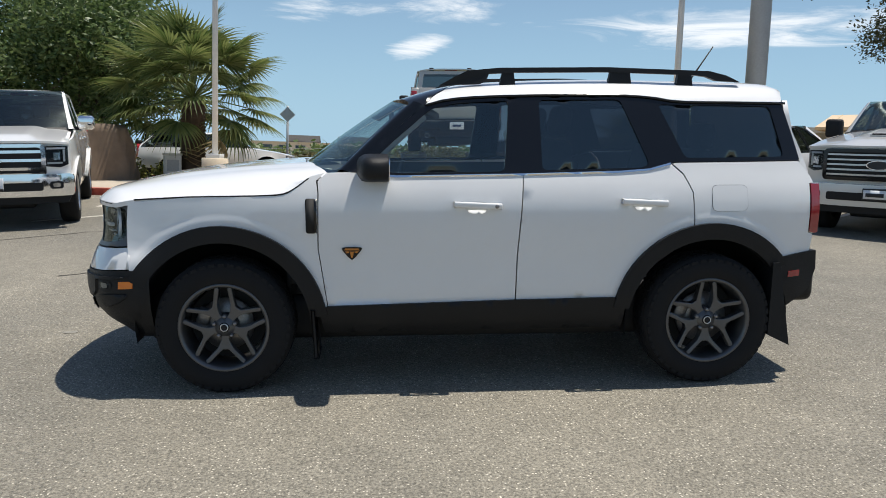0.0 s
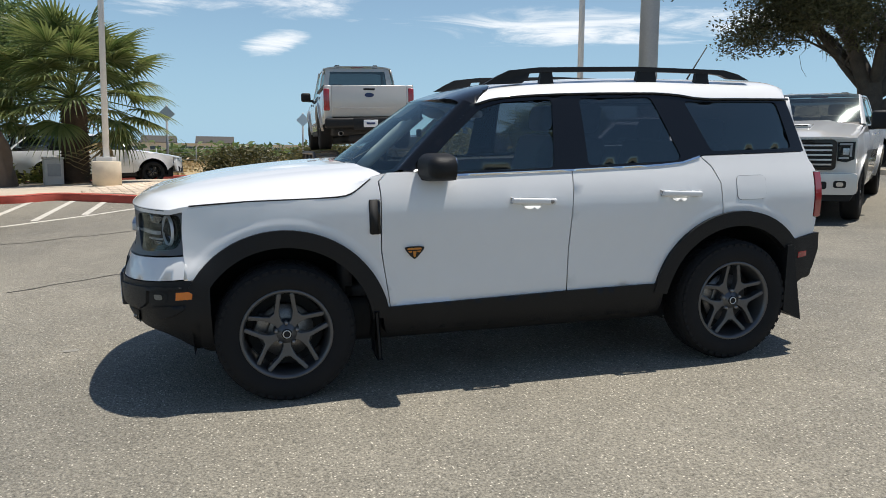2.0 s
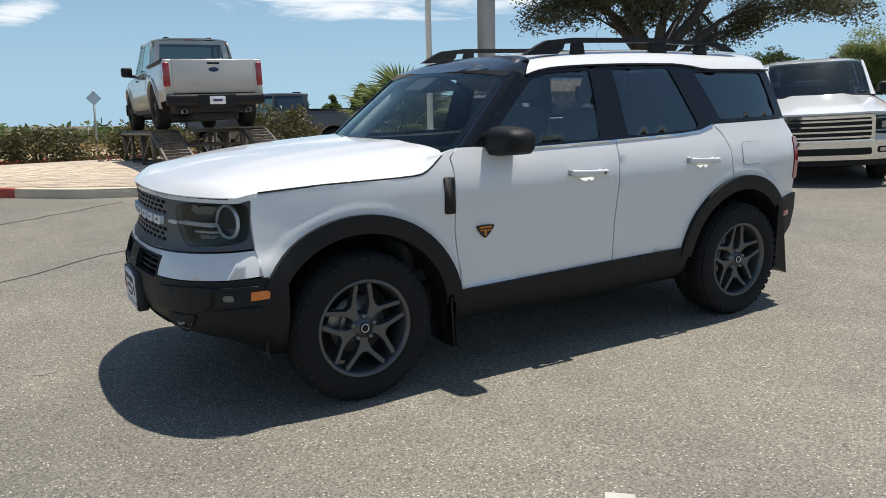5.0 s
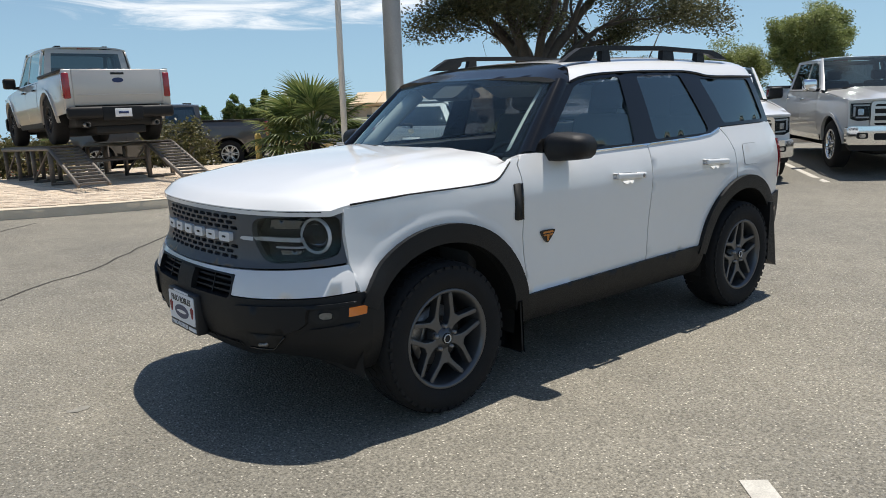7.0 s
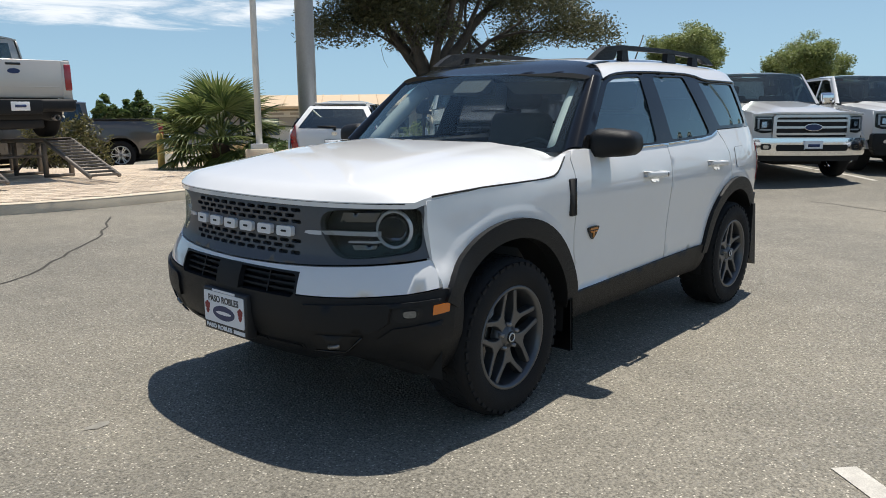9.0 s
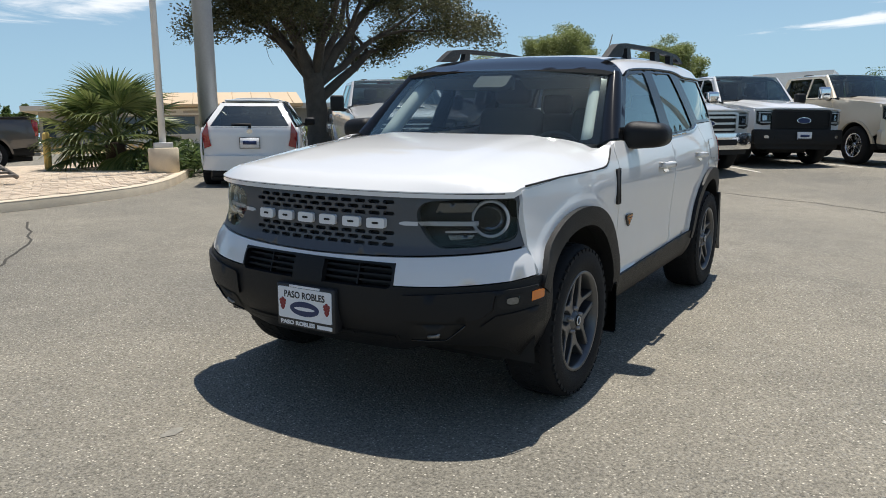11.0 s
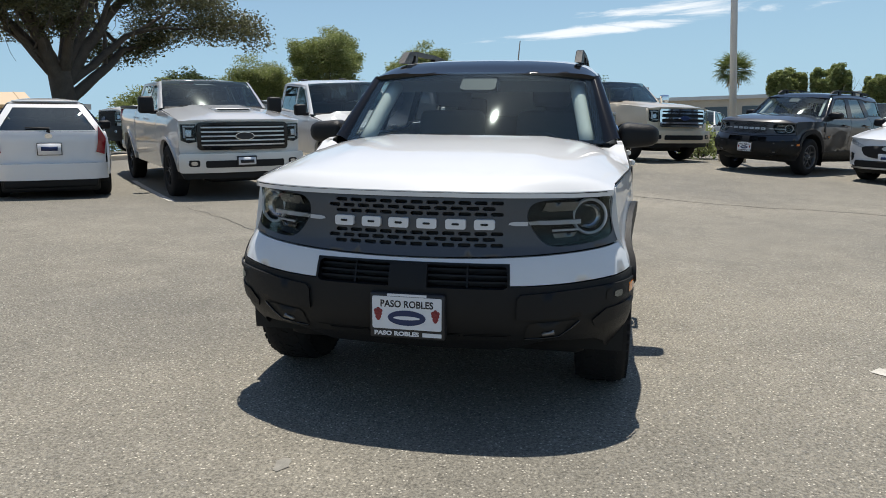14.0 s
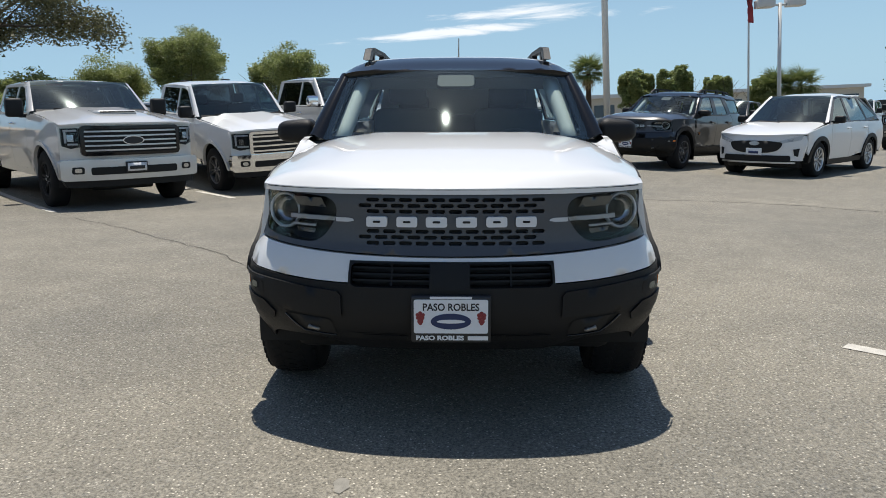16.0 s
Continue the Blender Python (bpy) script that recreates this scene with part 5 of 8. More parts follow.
SUV = dict(kind="car", fa=-1.36, ra=1.35, nose=-2.24, tail=2.34, half=0.93, hub=0.345, tyre=0.345, rim=0.225, belt=1.06, roof=1.66, sill=0.34, ws0=-1.12, ws1=-0.30, roof_half=0.60,
           cab=1.95, bt=1.08, hood0=0.82, hood1=1.03, arch=0.405, door=(-0.82, 0.20, 1.15))
HATCH = dict(kind="car", fa=-1.27, ra=1.28, nose=-2.02, tail=1.98, half=0.845, hub=0.30, tyre=0.30, rim=0.19, belt=1.0, roof=1.50, sill=0.28, ws0=-1.15, ws1=-0.15, roof_half=0.48,
             cab=1.75, bt=1.02, hood0=0.72, hood1=0.95, arch=0.36, door=(-0.72, 0.25, 1.0))
SEDAN = dict(SUV, roof=1.45, belt=0.98, nose=-2.3, tail=2.4, hood0=0.72, hood1=0.94, hub=0.32, tyre=0.32, cab=1.35, bt=1.0, roof_half=0.56, half=0.9)


def vehicle(name, m, label, colour, base, grille=(4, CHROME, DARK), bumper=None, rim=None, rim_style="twin", plate="dealer", cladding=None, towing=False, scoop=False,
            flat_nose=None, lift=0.0, big=0.0, lamp_z=None, window=None, handle=None, emblem=True, frame_mat=None, tyre_cut=0.0):
    S = dict(base)
    pick = S["kind"] == "pickup truck"
    car = thing(name, m, label, S["kind"])
    st = 0.10
    H, belt, sill, hub = S["half"], S["belt"] + lift, S["sill"] + lift, S["hub"] + big
    tyre = S["tyre"] + big
    roof, nose, tail = S["roof"] + lift, S["nose"], S["tail"]
    archr = S["arch"] + big * 0.8
    hz = hub + lift * 0.3
    d0, d1, d2 = S["door"]
    bumper = bumper or colour
    window = window or GLASSDARK
    sec = spline_table([(sill - 0.1, H * 0.94), (sill + 0.1, H * 0.975), ((sill + belt) / 2, H), (belt - 0.12, H * 0.985), (belt, H * 0.95), (belt + 0.06, H * 0.92), (roof - 0.08, S["roof_half"] + 0.05), (roof, S["roof_half"])])
    plan = spline_table([(nose, 0.90), (nose + 0.35, 0.96), (nose + 0.9, 1.0), (tail - 0.8, 1.0), (tail - 0.25, 0.98), (tail, 0.94)])

    def side(x, z, push=0.0, s=-1):
        y = sec(z) * plan(x)
        r = min(math.hypot(x - S["fa"], z - hz), math.hypot(x - S["ra"], z - hz))
        y += 0.022 * (1 - max(0.0, min(1.0, (r - archr - 0.05) / 0.03))) if z < belt else 0.0
        return Vector((x, s * (y + push), z))

    def bow(y, z, push=0.0):
        k = abs(y) / H
        slant = (0.05 if pick else 0.22) * max(0.0, (z - sill - 0.35))
        return Vector((nose + (0.20 if pick else 0.34) * k ** 3.0 + slant - push, y, z))
    h0, h1 = S["hood0"] + lift, S["hood1"] + lift
    xw = nose + (0.22 if pick else 0.36)
    rise = 0.75 if pick else 0.7
    xe = S["ws0"] + 0.06
    hood_line = [(x, h0 + (h1 + 0.03 - h0) * min(1.0, (x - nose) / (S["ws0"] - nose)) ** rise - 0.055) for x in [xw + (xe - xw) * i / 6 for i in range(7)]]
    body = part("body", box(nose + 0.35, -H * 0.78, sill - 0.16, tail - 0.1, H * 0.78, sill + 0.12, bevel=0.04), DARK, car, "black underbody")
    fw = arc(S["fa"], hz, archr, 172, 8, 14)
    rw = arc(S["ra"], hz, archr, 172, 8, 14)
    zb = sill - 0.02
    wing = [hood_line[0], (xw, zb + 0.2)] + [p for p in fw if p[1] > zb] + [(d0 - 0.008, zb), (d0 - 0.008, belt - 0.01)] + hood_line[::-1][:-1]
    fdoor = [(d0, zb), (d1 - 0.004, zb), (d1 - 0.004, belt), (d0, belt)]
    if pick:
        rdoor = [(d1 + 0.004, zb), (d2, zb), (d2, belt), (d1 + 0.004, belt)]
        bt = S["bt"] + lift
        rear = [(d2 + 0.03, zb)] + [p for p in rw if p[1] > zb] + [(tail - 0.03, zb + 0.12), (tail - 0.03, bt), (d2 + 0.03, bt)]
    else:
        cut = [p for p in rw if p[1] > zb]
        half_i = next(i for i, p in enumerate(cut) if p[0] > d2 + 0.02)
        rdoor = [(d1 + 0.004, zb)] + cut[:half_i] + [(d2 + 0.02, cut[half_i - 1][1] + 0.03), (d2 + 0.05, belt), (d1 + 0.004, belt)]
        rear = [(d2 + 0.028, cut[half_i - 1][1] + 0.03)] + cut[half_i:] + [(tail - 0.16, zb + 0.1), (tail - 0.10, belt - 0.35), (tail - 0.18, belt), (d2 + 0.058, belt)]
    for s in (-1, 1):
        lip, out = (0, -s * 0.03, 0), (0, s, 0)
        part("front_wing", sheet(wing, lambda x, z: side(x, z, 0, s), lip, st, out=out), colour, car)
        fd = part("front_door", sheet(fdoor, lambda x, z: side(x, z, 0, s), lip, st, out=out), colour, car)
        rd = part("rear_door", sheet(rdoor, lambda x, z: side(x, z, 0, s), lip, st, out=out), colour, car)
        part("bed_side" if pick else "rear_quarter_panel", sheet(rear, lambda x, z: side(x, z, 0, s), lip, st, out=out), colour, car)
        # glasshouse
        c = S["cab"]
        if pick:
            g = [(d0 + 0.05, belt + 0.01), (S["ws1"] + 0.10, roof - 0.12), (S["ws1"] + 0.3, roof - 0.075), (c - 0.12, roof - 0.075), (c, roof - 0.14), (c + 0.01, belt + 0.01)]
            panes = [[(d0 + 0.16, belt + 0.04), (S["ws1"] + 0.14, roof - 0.16), (S["ws1"] + 0.3, roof - 0.12), (d1 - 0.03, roof - 0.12), (d1 - 0.03, belt + 0.04)], [(d1 + 0.03, belt + 0.04), (d1 + 0.03, roof - 0.12), (c - 0.16, roof - 0.12), (c - 0.07, belt + 0.04)]]
        else:
            g = [(d0 - 0.10, belt + 0.005), (S["ws1"] + 0.05, roof - 0.11), (S["ws1"] + 0.4, roof - 0.06), (c - 0.75, roof - 0.08), (c - 0.02, belt + 0.12), (c - 0.05, belt + 0.03), (d2, belt + 0.005)]
            panes = [[(d0 + 0.10, belt + 0.03), (S["ws1"] + 0.12, roof - 0.14), (S["ws1"] + 0.4, roof - 0.10), (d1 - 0.05, roof - 0.10), (d1 - 0.05, belt + 0.03)], [(d1 + 0.05, belt + 0.03), (d1 + 0.05, roof - 0.10), (d2 - 0.15, roof - 0.11), (d2 + 0.02, belt + 0.06), (d2 - 0.02, belt + 0.03)],
                     [(d2 + 0.09, belt + 0.06), (d2 - 0.05, roof - 0.12), (c - 0.78, roof - 0.12), (c - 0.12, belt + 0.11)]]
        part("window_surround", sheet(g, lambda x, z: side(x, z, -0.004, s), lip, st, holes=panes, out=out), colour if pick else GLOSSBLACK, car)
        for i, pn in enumerate(panes):
            part("side_window", sheet(pn, lambda x, z: side(x, z, -0.012, s), (0, 0, 0), 0.2, out=out), (GLASSTEAL if i == 0 else window), car, "tinted window glass")
        for ax in (S["fa"], S["ra"]):
            if pick and not cladding:
                ring = arc(ax, hz, archr + 0.05, 184, -4, 18) + arc(ax, hz, archr - 0.004, -4, 184, 18)
                part("wheel_arch_lip", sheet(ring, lambda x, z: side(x, max(z, sill - 0.1), 0.014, s), (0, -s * 0.05, 0), 0.08, out=out), colour, car)
            if cladding:
                ring = [p for p in arc(ax, hz, archr + 0.055, 186, -6, 18)] + [p for p in arc(ax, hz, archr - 0.03, -6, 186, 18)]
                part("wheel_arch_moulding", sheet(ring, lambda x, z: side(x, max(z, sill - 0.1), 0.012, s), (0, -s * 0.05, 0), 0.08, out=out), cladding, car)
            bm = lathe([(archr + 0.01, s * H * 0.95), (archr + 0.01, s * H * 0.5), (0.1, s * H * 0.5)], 18, arc=200)
            bmesh.ops.transform(bm, matrix=Matrix.Translation((ax, 0, hz)) @ Matrix.Rotation(radians(10), 4, "Y"), verts=bm.verts)
            part("wheel_well", bm, DARK, body)
            alloy_wheel(car, pose(ax, s * (H - 0.135 - tyre_cut), hub), r_tyre=tyre, width=0.25 + big * 0.4, r_rim=S["rim"], style=rim_style, rim_mat=rim, side=s, lugs=False, spin=random.uniform(0, 60))
        part("sill_moulding", sheet([(d0 - 0.1, sill - 0.11), (d2 + (0.1 if pick else -0.25), sill - 0.11), (d2 + (0.1 if pick else -0.25), sill - 0.01), (d0 - 0.1, sill - 0.01)], lambda x, z: side(x, z, 0.004, s), (0, -s * 0.1, 0), 0.1, out=out), cladding or (CLADDING if not pick else bumper), car)
        for dr, hx, hzz in ((fd, d1 - 0.16, belt - 0.13), (rd, d2 - 0.16, belt - 0.13)):
            p = side(hx, hzz, 0.02, s)
            part("door_handle", box(p.x - 0.10, p.y - 0.014, p.z - 0.016, p.x + 0.10, p.y + 0.014, p.z + 0.016, bevel=0.01), handle or (CHROME if pick else colour), dr)
        # mirror
        mz = belt + (0.12 if pick else 0.06)
        mh, mw = (0.145, 0.125) if towing else ((0.11, 0.12) if pick else (0.075, 0.10))
        bm = box(-0.09, -mw, -mh, 0.07, mw, mh, bevel=min(mh, mw, 0.08) * 0.6, seg=3)
        bmesh.ops.translate(bm, verts=bm.verts, vec=(d0 + 0.12, s * (H + mw * 0.9), mz))
        mir = part("door_mirror", bm, handle if handle else (CLADDING if towing or not pick else CHROME), car)
        part("mirror_arm", box(d0 + 0.08, min(s * H * 0.86, s * (H + 0.05)), mz - mh - 0.01, d0 + 0.16, max(s * H * 0.86, s * (H + 0.05)), mz - mh + 0.05, bevel=0.01), CLADDING, mir)
        # lamps
        lz0, lz1 = lamp_z or ((h0 - 0.36, h0 - 0.07) if pick else (h0 - 0.16, h0 - 0.02))
        lz0, lz1 = (lz0 + (lift if lamp_z else 0), lz1 + (lift if lamp_z else 0))
        ya, yb = (H * (0.72 if towing else 0.66), H * 0.93) if pick else (H * 0.50, H * 0.90)
        lp = [(s * ya, lz0 + 0.02), (s * ya, lz1), (s * yb, lz1), (s * yb, lz0 + 0.04), (s * (yb - 0.1), lz0)]
        if not pick:
            lp = [(s * ya, lz0), (s * (ya + 0.02), lz0 + 0.06), (s * yb, lz1 + 0.03), (s * (yb - 0.03), lz1 - 0.06)]
        lamp = part("headlamp", sheet(lp, lambda y, z: bow(y, z, 0.012), (0.05, 0, 0), 0.08, out=(-1, 0, 0)), LENS, car, "clear headlamp")
        part("lamp_bezel", sheet(lp, lambda y, z: bow(y, z, -0.03), (0, 0, 0), 0.08, out=(-1, 0, 0)), LAMPDARK, lamp)
        cy = s * (ya + yb) / 2
        bz = sheet([(cy - 0.04, lz0 + 0.10), (cy + 0.04, lz0 + 0.10), (cy + 0.04, lz1 - 0.09), (cy - 0.04, lz1 - 0.09)], lambda y, z: bow(y, z, 0.0), (0.02, 0, 0), 0.08, out=(-1, 0, 0))
        part("projector", bz, LAMPINNER if pick else LIGHTGUIDE, lamp)
        if pick:
            w0, w1 = (ya + 0.02, yb - 0.03)
            for strip_pts in ([(w0, lz1 - 0.045), (w1, lz1 - 0.045), (w1, lz1 - 0.02), (w0, lz1 - 0.02)], [(w0, lz0 + 0.05), (w1 - 0.04, lz0 + 0.05), (w1 - 0.04, lz0 + 0.075), (w0, lz0 + 0.075)], [(w1 - 0.03, lz0 + 0.08), (w1 - 0.005, lz0 + 0.08), (w1 - 0.005, lz1 - 0.05), (w1 - 0.03, lz1 - 0.05)]):
                part("light_guide", sheet([(s * u, v) for u, v in strip_pts], lambda y, z: bow(y, z, 0.004), (0.015, 0, 0), 0.08, out=(-1, 0, 0)), LIGHTGUIDE, lamp)
        # tail lamps
        if pick:
            tz0, tz1 = S["bt"] + lift - 0.52, S["bt"] + lift - 0.06
            part("tail_lamp", box(tail - 0.14, min(s * H * 0.83, s * H * 0.955), tz0, tail + 0.008, max(s * H * 0.83, s * H * 0.955), tz1, bevel=0.025), REDLENS, car, "red tail lamp")
        else:
            tl = [(s * H * 0.78, belt - 0.16), (s * H * 0.74, belt - 0.30), (s * H * 0.88, belt - 0.34), (s * H * 0.92, belt - 0.1), (s * H * 0.80, belt + 0.10)]
            part("tail_lamp", sheet(tl, lambda y, z: (tail - 0.03 - 0.16 * (abs(y) / H) ** 4 - 0.10 * max(0, z - belt + 0.1), y, z), (-0.08, 0, 0), 0.08, out=(1, 0, 0)), REDLENS, car, "red tail lamp")
        # pillar
        def scr(u, v):
            a, b = Vector((S["ws0"] + 0.22 * u * u, H * 0.86 * u, h1 + 0.02)), Vector((S["ws1"] + 0.08 * u * u, (S["roof_half"] + 0.02) * u, roof - (0.04 if pick else 0.055)))
            return a.lerp(b, v) + Vector((-0.5, 0, 0.7)) * 0.04 * v * (1 - v)
        bm = bmesh.new()
        rows = []
        for i in range(9):
            t = i / 8
            a = scr(s, t)
            x1, z1 = g[0][0] + (g[1][0] - g[0][0]) * t, g[0][1] + (g[1][1] - g[0][1]) * t
            b = side(x1, z1, -0.004, s)
            rows.append([bm.verts.new(v) for v in (a, a.lerp(b, 0.5) + Vector((-0.015, s * 0.025, 0.015)), b)])
        for p, q in zip(rows, rows[1:]):
            for k in range(2):
                bm.faces.new((p[k], p[k + 1], q[k + 1], q[k]))
        bmesh.ops.recalc_face_normals(bm, faces=bm.faces)
        part("windscreen_pillar", bm, colour, car)
    part("windscreen", sheet([(-1, 0), (1, 0), (1, 1), (-1, 1)], scr, (0, 0, 0), 0.2, out=(-1, 0, 1)), GLASSTEAL, car, "windscreen tinted dark teal for its reflections")
    for w0, w1 in ((-0.62, 0.05), (0.02, 0.70)):
        part("wiper", tube([scr(w0, -0.01) + Vector((-0.012, 0, 0.012)), scr(w1, 0.05) + Vector((-0.010, 0, 0.012))], [0.014, 0.008], 5), DARK, car)
    part("cowl_panel", sheet([(-0.97, -0.05), (0.97, -0.05), (0.97, 0.035), (-0.97, 0.035)], lambda u, v: scr(u, v) + Vector((-0.005, 0, 0.004)), (0, 0, 0), 0.2, out=(-1, 0, 1)), CLADDING, car)
    # hood
    hy = H * 0.90
    def hoodz(x, y):
        t = (x - nose) / (S["ws0"] - nose)
        k = min(1, abs(y) / hy)
        z = h0 + (h1 + 0.03 - h0) * max(0, t) ** (0.75 if pick else 0.7) - 0.05 * k ** 4
        if pick:
            z += 0.035 * max(0, min(1, (0.55 - abs(y)) / 0.10)) * max(0, min(1, (t - 0.04) * 6))
        return Vector((x, y, z))
    fe = [(bow(H * i / 12 * 0.95, h0 - 0.02).x - 0.01, H * 0.95 * i / 12) for i in range(-12, 13)]
    ho = fe + [(S["ws0"] + 0.08, hy), (S["ws0"] + 0.2, H * 0.8)] + [(S["ws0"] + 0.02, 0)] + [(S["ws0"] + 0.2, -H * 0.8), (S["ws0"] + 0.08, -hy)]
    hood = part("hood", sheet(ho, hoodz, (0, 0, -0.03), st, out=(0, 0, 1)), colour, car)
    if scoop:
        q = hoodz(nose + 0.75, 0)
        part("hood_scoop", box(q.x - 0.18, -0.30, q.z - 0.03, q.x + 0.35, 0.30, q.z + 0.035, bevel=0.03), colour, hood)
        part("scoop_mouth", box(q.x - 0.185, -0.26, q.z + 0.002, q.x - 0.15, 0.26, q.z + 0.026, bevel=0.008), DARK, hood)
    # roof
    c = S["cab"]
    rx0, rx1 = S["ws1"], (c if pick else c - 0.62)
    rp = [(rx0 + 0.08 * (y / 0.7) ** 2, y * (S["roof_half"] + 0.05)) for y in (-1, -0.5, 0, 0.5, 1)] + [(rx1, S["roof_half"] + 0.05), (rx1 + 0.03, 0), (rx1, -S["roof_half"] - 0.05)]
    mid = (rx0 + rx1) / 2
    part("roof", sheet(rp, lambda x, y: (x, y, roof - (0.035 if pick else 0.06) * ((x - mid) / (rx1 - rx0) * 2) ** 2 * (1.0 if x < mid else 0.8) - (0.06 if pick else 0.075) * (abs(y) / (S["roof_half"] + 0.05)) ** 4), (0, 0, -0.03), st, out=(0, 0, 1)), colour, car)
    if pick:
        part("cab_back", sheet([(-H * 0.86, belt - 0.1), (H * 0.86, belt - 0.1), (S["roof_half"], roof - 0.08), (-S["roof_half"], roof - 0.08)], lambda y, z: (c + 0.05 - 0.10 * max(0, z - belt), y, z), (-0.03, 0, 0), st, holes=[[(-H * 0.70, belt + 0.08), (H * 0.70, belt + 0.08), (S["roof_half"] - 0.1, roof - 0.16), (-S["roof_half"] + 0.1, roof - 0.16)]], out=(1, 0, 0)), colour, car)
        part("rear_window", sheet([(-H * 0.72, belt + 0.06), (H * 0.72, belt + 0.06), (S["roof_half"] - 0.08, roof - 0.14), (-S["roof_half"] + 0.08, roof - 0.14)], lambda y, z: (c + 0.045 - 0.10 * max(0, z - belt), y, z), (0, 0, 0), 0.2, out=(1, 0, 0)), GLASSDARK, car)
        bt = S["bt"] + lift
        gate = part("tailgate", box(tail - 0.07, -H * 0.79, sill + 0.22, tail, H * 0.79, bt, bevel=0.015), colour, car)
        part("gate_emblem", prism([(0.10 * math.cos(i * math.pi / 12), 0.045 * math.sin(i * math.pi / 12)) for i in range(24)], 0, 0.01, lambda u, v, w: (tail + w, u, bt - 0.20 + v)), PLATEBLUE, gate, "plain dark oval", smooth=False)
        part("gate_crease", box(tail - 0.005, -H * 0.74, sill + 0.40, tail + 0.006, H * 0.74, sill + 0.42, bevel=0.003), colour, gate)
        part("gate_handle", box(tail - 0.005, -0.12, bt - 0.10, tail + 0.012, 0.12, bt - 0.06, bevel=0.006), GLOSSBLACK, gate)
        part("bed_floor", box(c + 0.1, -H * 0.88, bt - 0.55, tail - 0.05, H * 0.88, bt - 0.5), DARK, car)
        part("bed_wall", box(c + 0.08, -H * 0.90, belt - 0.4, c + 0.12, H * 0.90, bt - 0.02), colour, car)
        for s in (-1, 1):
            part("bed_rail", box(d2 + 0.04, min(s * H * 0.86, s * H * 0.955), bt - 0.04, tail - 0.05, max(s * H * 0.86, s * H * 0.955), bt + 0.012, bevel=0.01), CLADDING, car)
            part("tailgate_post", box(tail - 0.12, min(s * H * 0.78, s * H * 0.95), sill + 0.15, tail - 0.01, max(s * H * 0.78, s * H * 0.95), bt, bevel=0.02), colour, car)
            part("exhaust_tip", lathe([(0.05, tail - 0.3), (0.05, tail + 0.06), (0.042, tail + 0.06), (0.042, tail - 0.2)], 14, axis="x"), STEEL, car).location = (0, s * 0.62, sill - 0.12)
        rb = part("rear_bumper", box(tail - 0.05, -H * 0.95, sill - 0.02, tail + 0.13, H * 0.95, sill + 0.20, bevel=0.06, seg=3), bumper if bumper is not colour else SATIN, car, "rear bumper")
        part("rear_plate_recess", box(tail + 0.09, -0.36, sill - 0.06, tail + 0.137, 0.36, sill + 0.19, bevel=0.01), CLADDING, rb)
        part("rear_plate", box(tail + 0.13, -0.15, sill + 0.0, tail + 0.147, 0.15, sill + 0.15, bevel=0.004), PLATEWHITE, rb, "white dealer plate")
        part("plate_bar", box(tail + 0.14, -0.09, sill + 0.055, tail + 0.150, 0.09, sill + 0.10), PLATEBLUE, rb)
        part("third_brake_lamp", box(c - 0.06, -0.14, roof - 0.075, c + 0.02, 0.14, roof - 0.035, bevel=0.01), REDLENS, car, "red third brake lamp")
        for s in (-1, 1):
            part("roof_marker", box(c - 0.45, s * 0.45 - 0.05, roof - 0.06, c - 0.2, s * 0.45 + 0.05, roof + 0.012, bevel=0.01), CLADDING, car)
        part("axle", lathe([(0.0, -H * 0.7), (0.06, -H * 0.7), (0.06, -0.15), (0.16, -0.1), (0.16, 0.1), (0.06, 0.15), (0.06, H * 0.7), (0.0, H * 0.7)], 12), DARK, body).location = (S["ra"], 0, hub)
        part("chassis_frame", box(nose + 0.5, -0.45, sill - 0.30, tail - 0.1, 0.45, sill - 0.14, bevel=0.03), DARK, body)
    else:
        rb0 = belt - 0.30
        hatch = part("tailgate", sheet([(-H * 0.90, sill + 0.25), (H * 0.90, sill + 0.25), (H * 0.92, belt - 0.05), (H * 0.85, belt + 0.05), (S["roof_half"] + 0.03, roof - 0.10), (-S["roof_half"] - 0.03, roof - 0.10), (-H * 0.85, belt + 0.05), (-H * 0.92, belt - 0.05)],
             lambda y, z: (tail - 0.05 - 0.16 * (abs(y) / H) ** 4 - (0.62 + 0.0) * max(0, (z - belt + 0.02) / (roof - belt)) ** 1.1, y, z), (-0.03, 0, 0), 0.08, holes=[[(-H * 0.76, belt + 0.02), (H * 0.76, belt + 0.02), (S["roof_half"] - 0.04, roof - 0.15), (-S["roof_half"] + 0.04, roof - 0.15)]], out=(1, 0, 0)), colour, car)
        part("rear_window", sheet([(-H * 0.79, belt), (H * 0.79, belt), (S["roof_half"] - 0.01, roof - 0.13), (-S["roof_half"] + 0.01, roof - 0.13)], lambda y, z: (tail - 0.06 - 0.16 * (abs(y) / H) ** 4 - 0.62 * max(0, (z - belt + 0.02) / (roof - belt)) ** 1.1, y, z), (0, 0, 0), 0.1, out=(1, 0, 0)), GLASSDARK, hatch, "dark tinted rear window")
        part("rear_wiper", tube([(tail - 0.06, 0.0, belt - 0.0), (tail - 0.10, 0.02, belt + 0.05), (tail - 0.12, -0.30, belt + 0.06)], [0.03, 0.02, 0.008], 8), DARK, hatch)
        part("roof_spoiler", box(rx1 - 0.08, -S["roof_half"] * 0.95, roof - 0.075, rx1 + 0.16, S["roof_half"] * 0.95, roof - 0.04, bevel=0.015), colour, car)
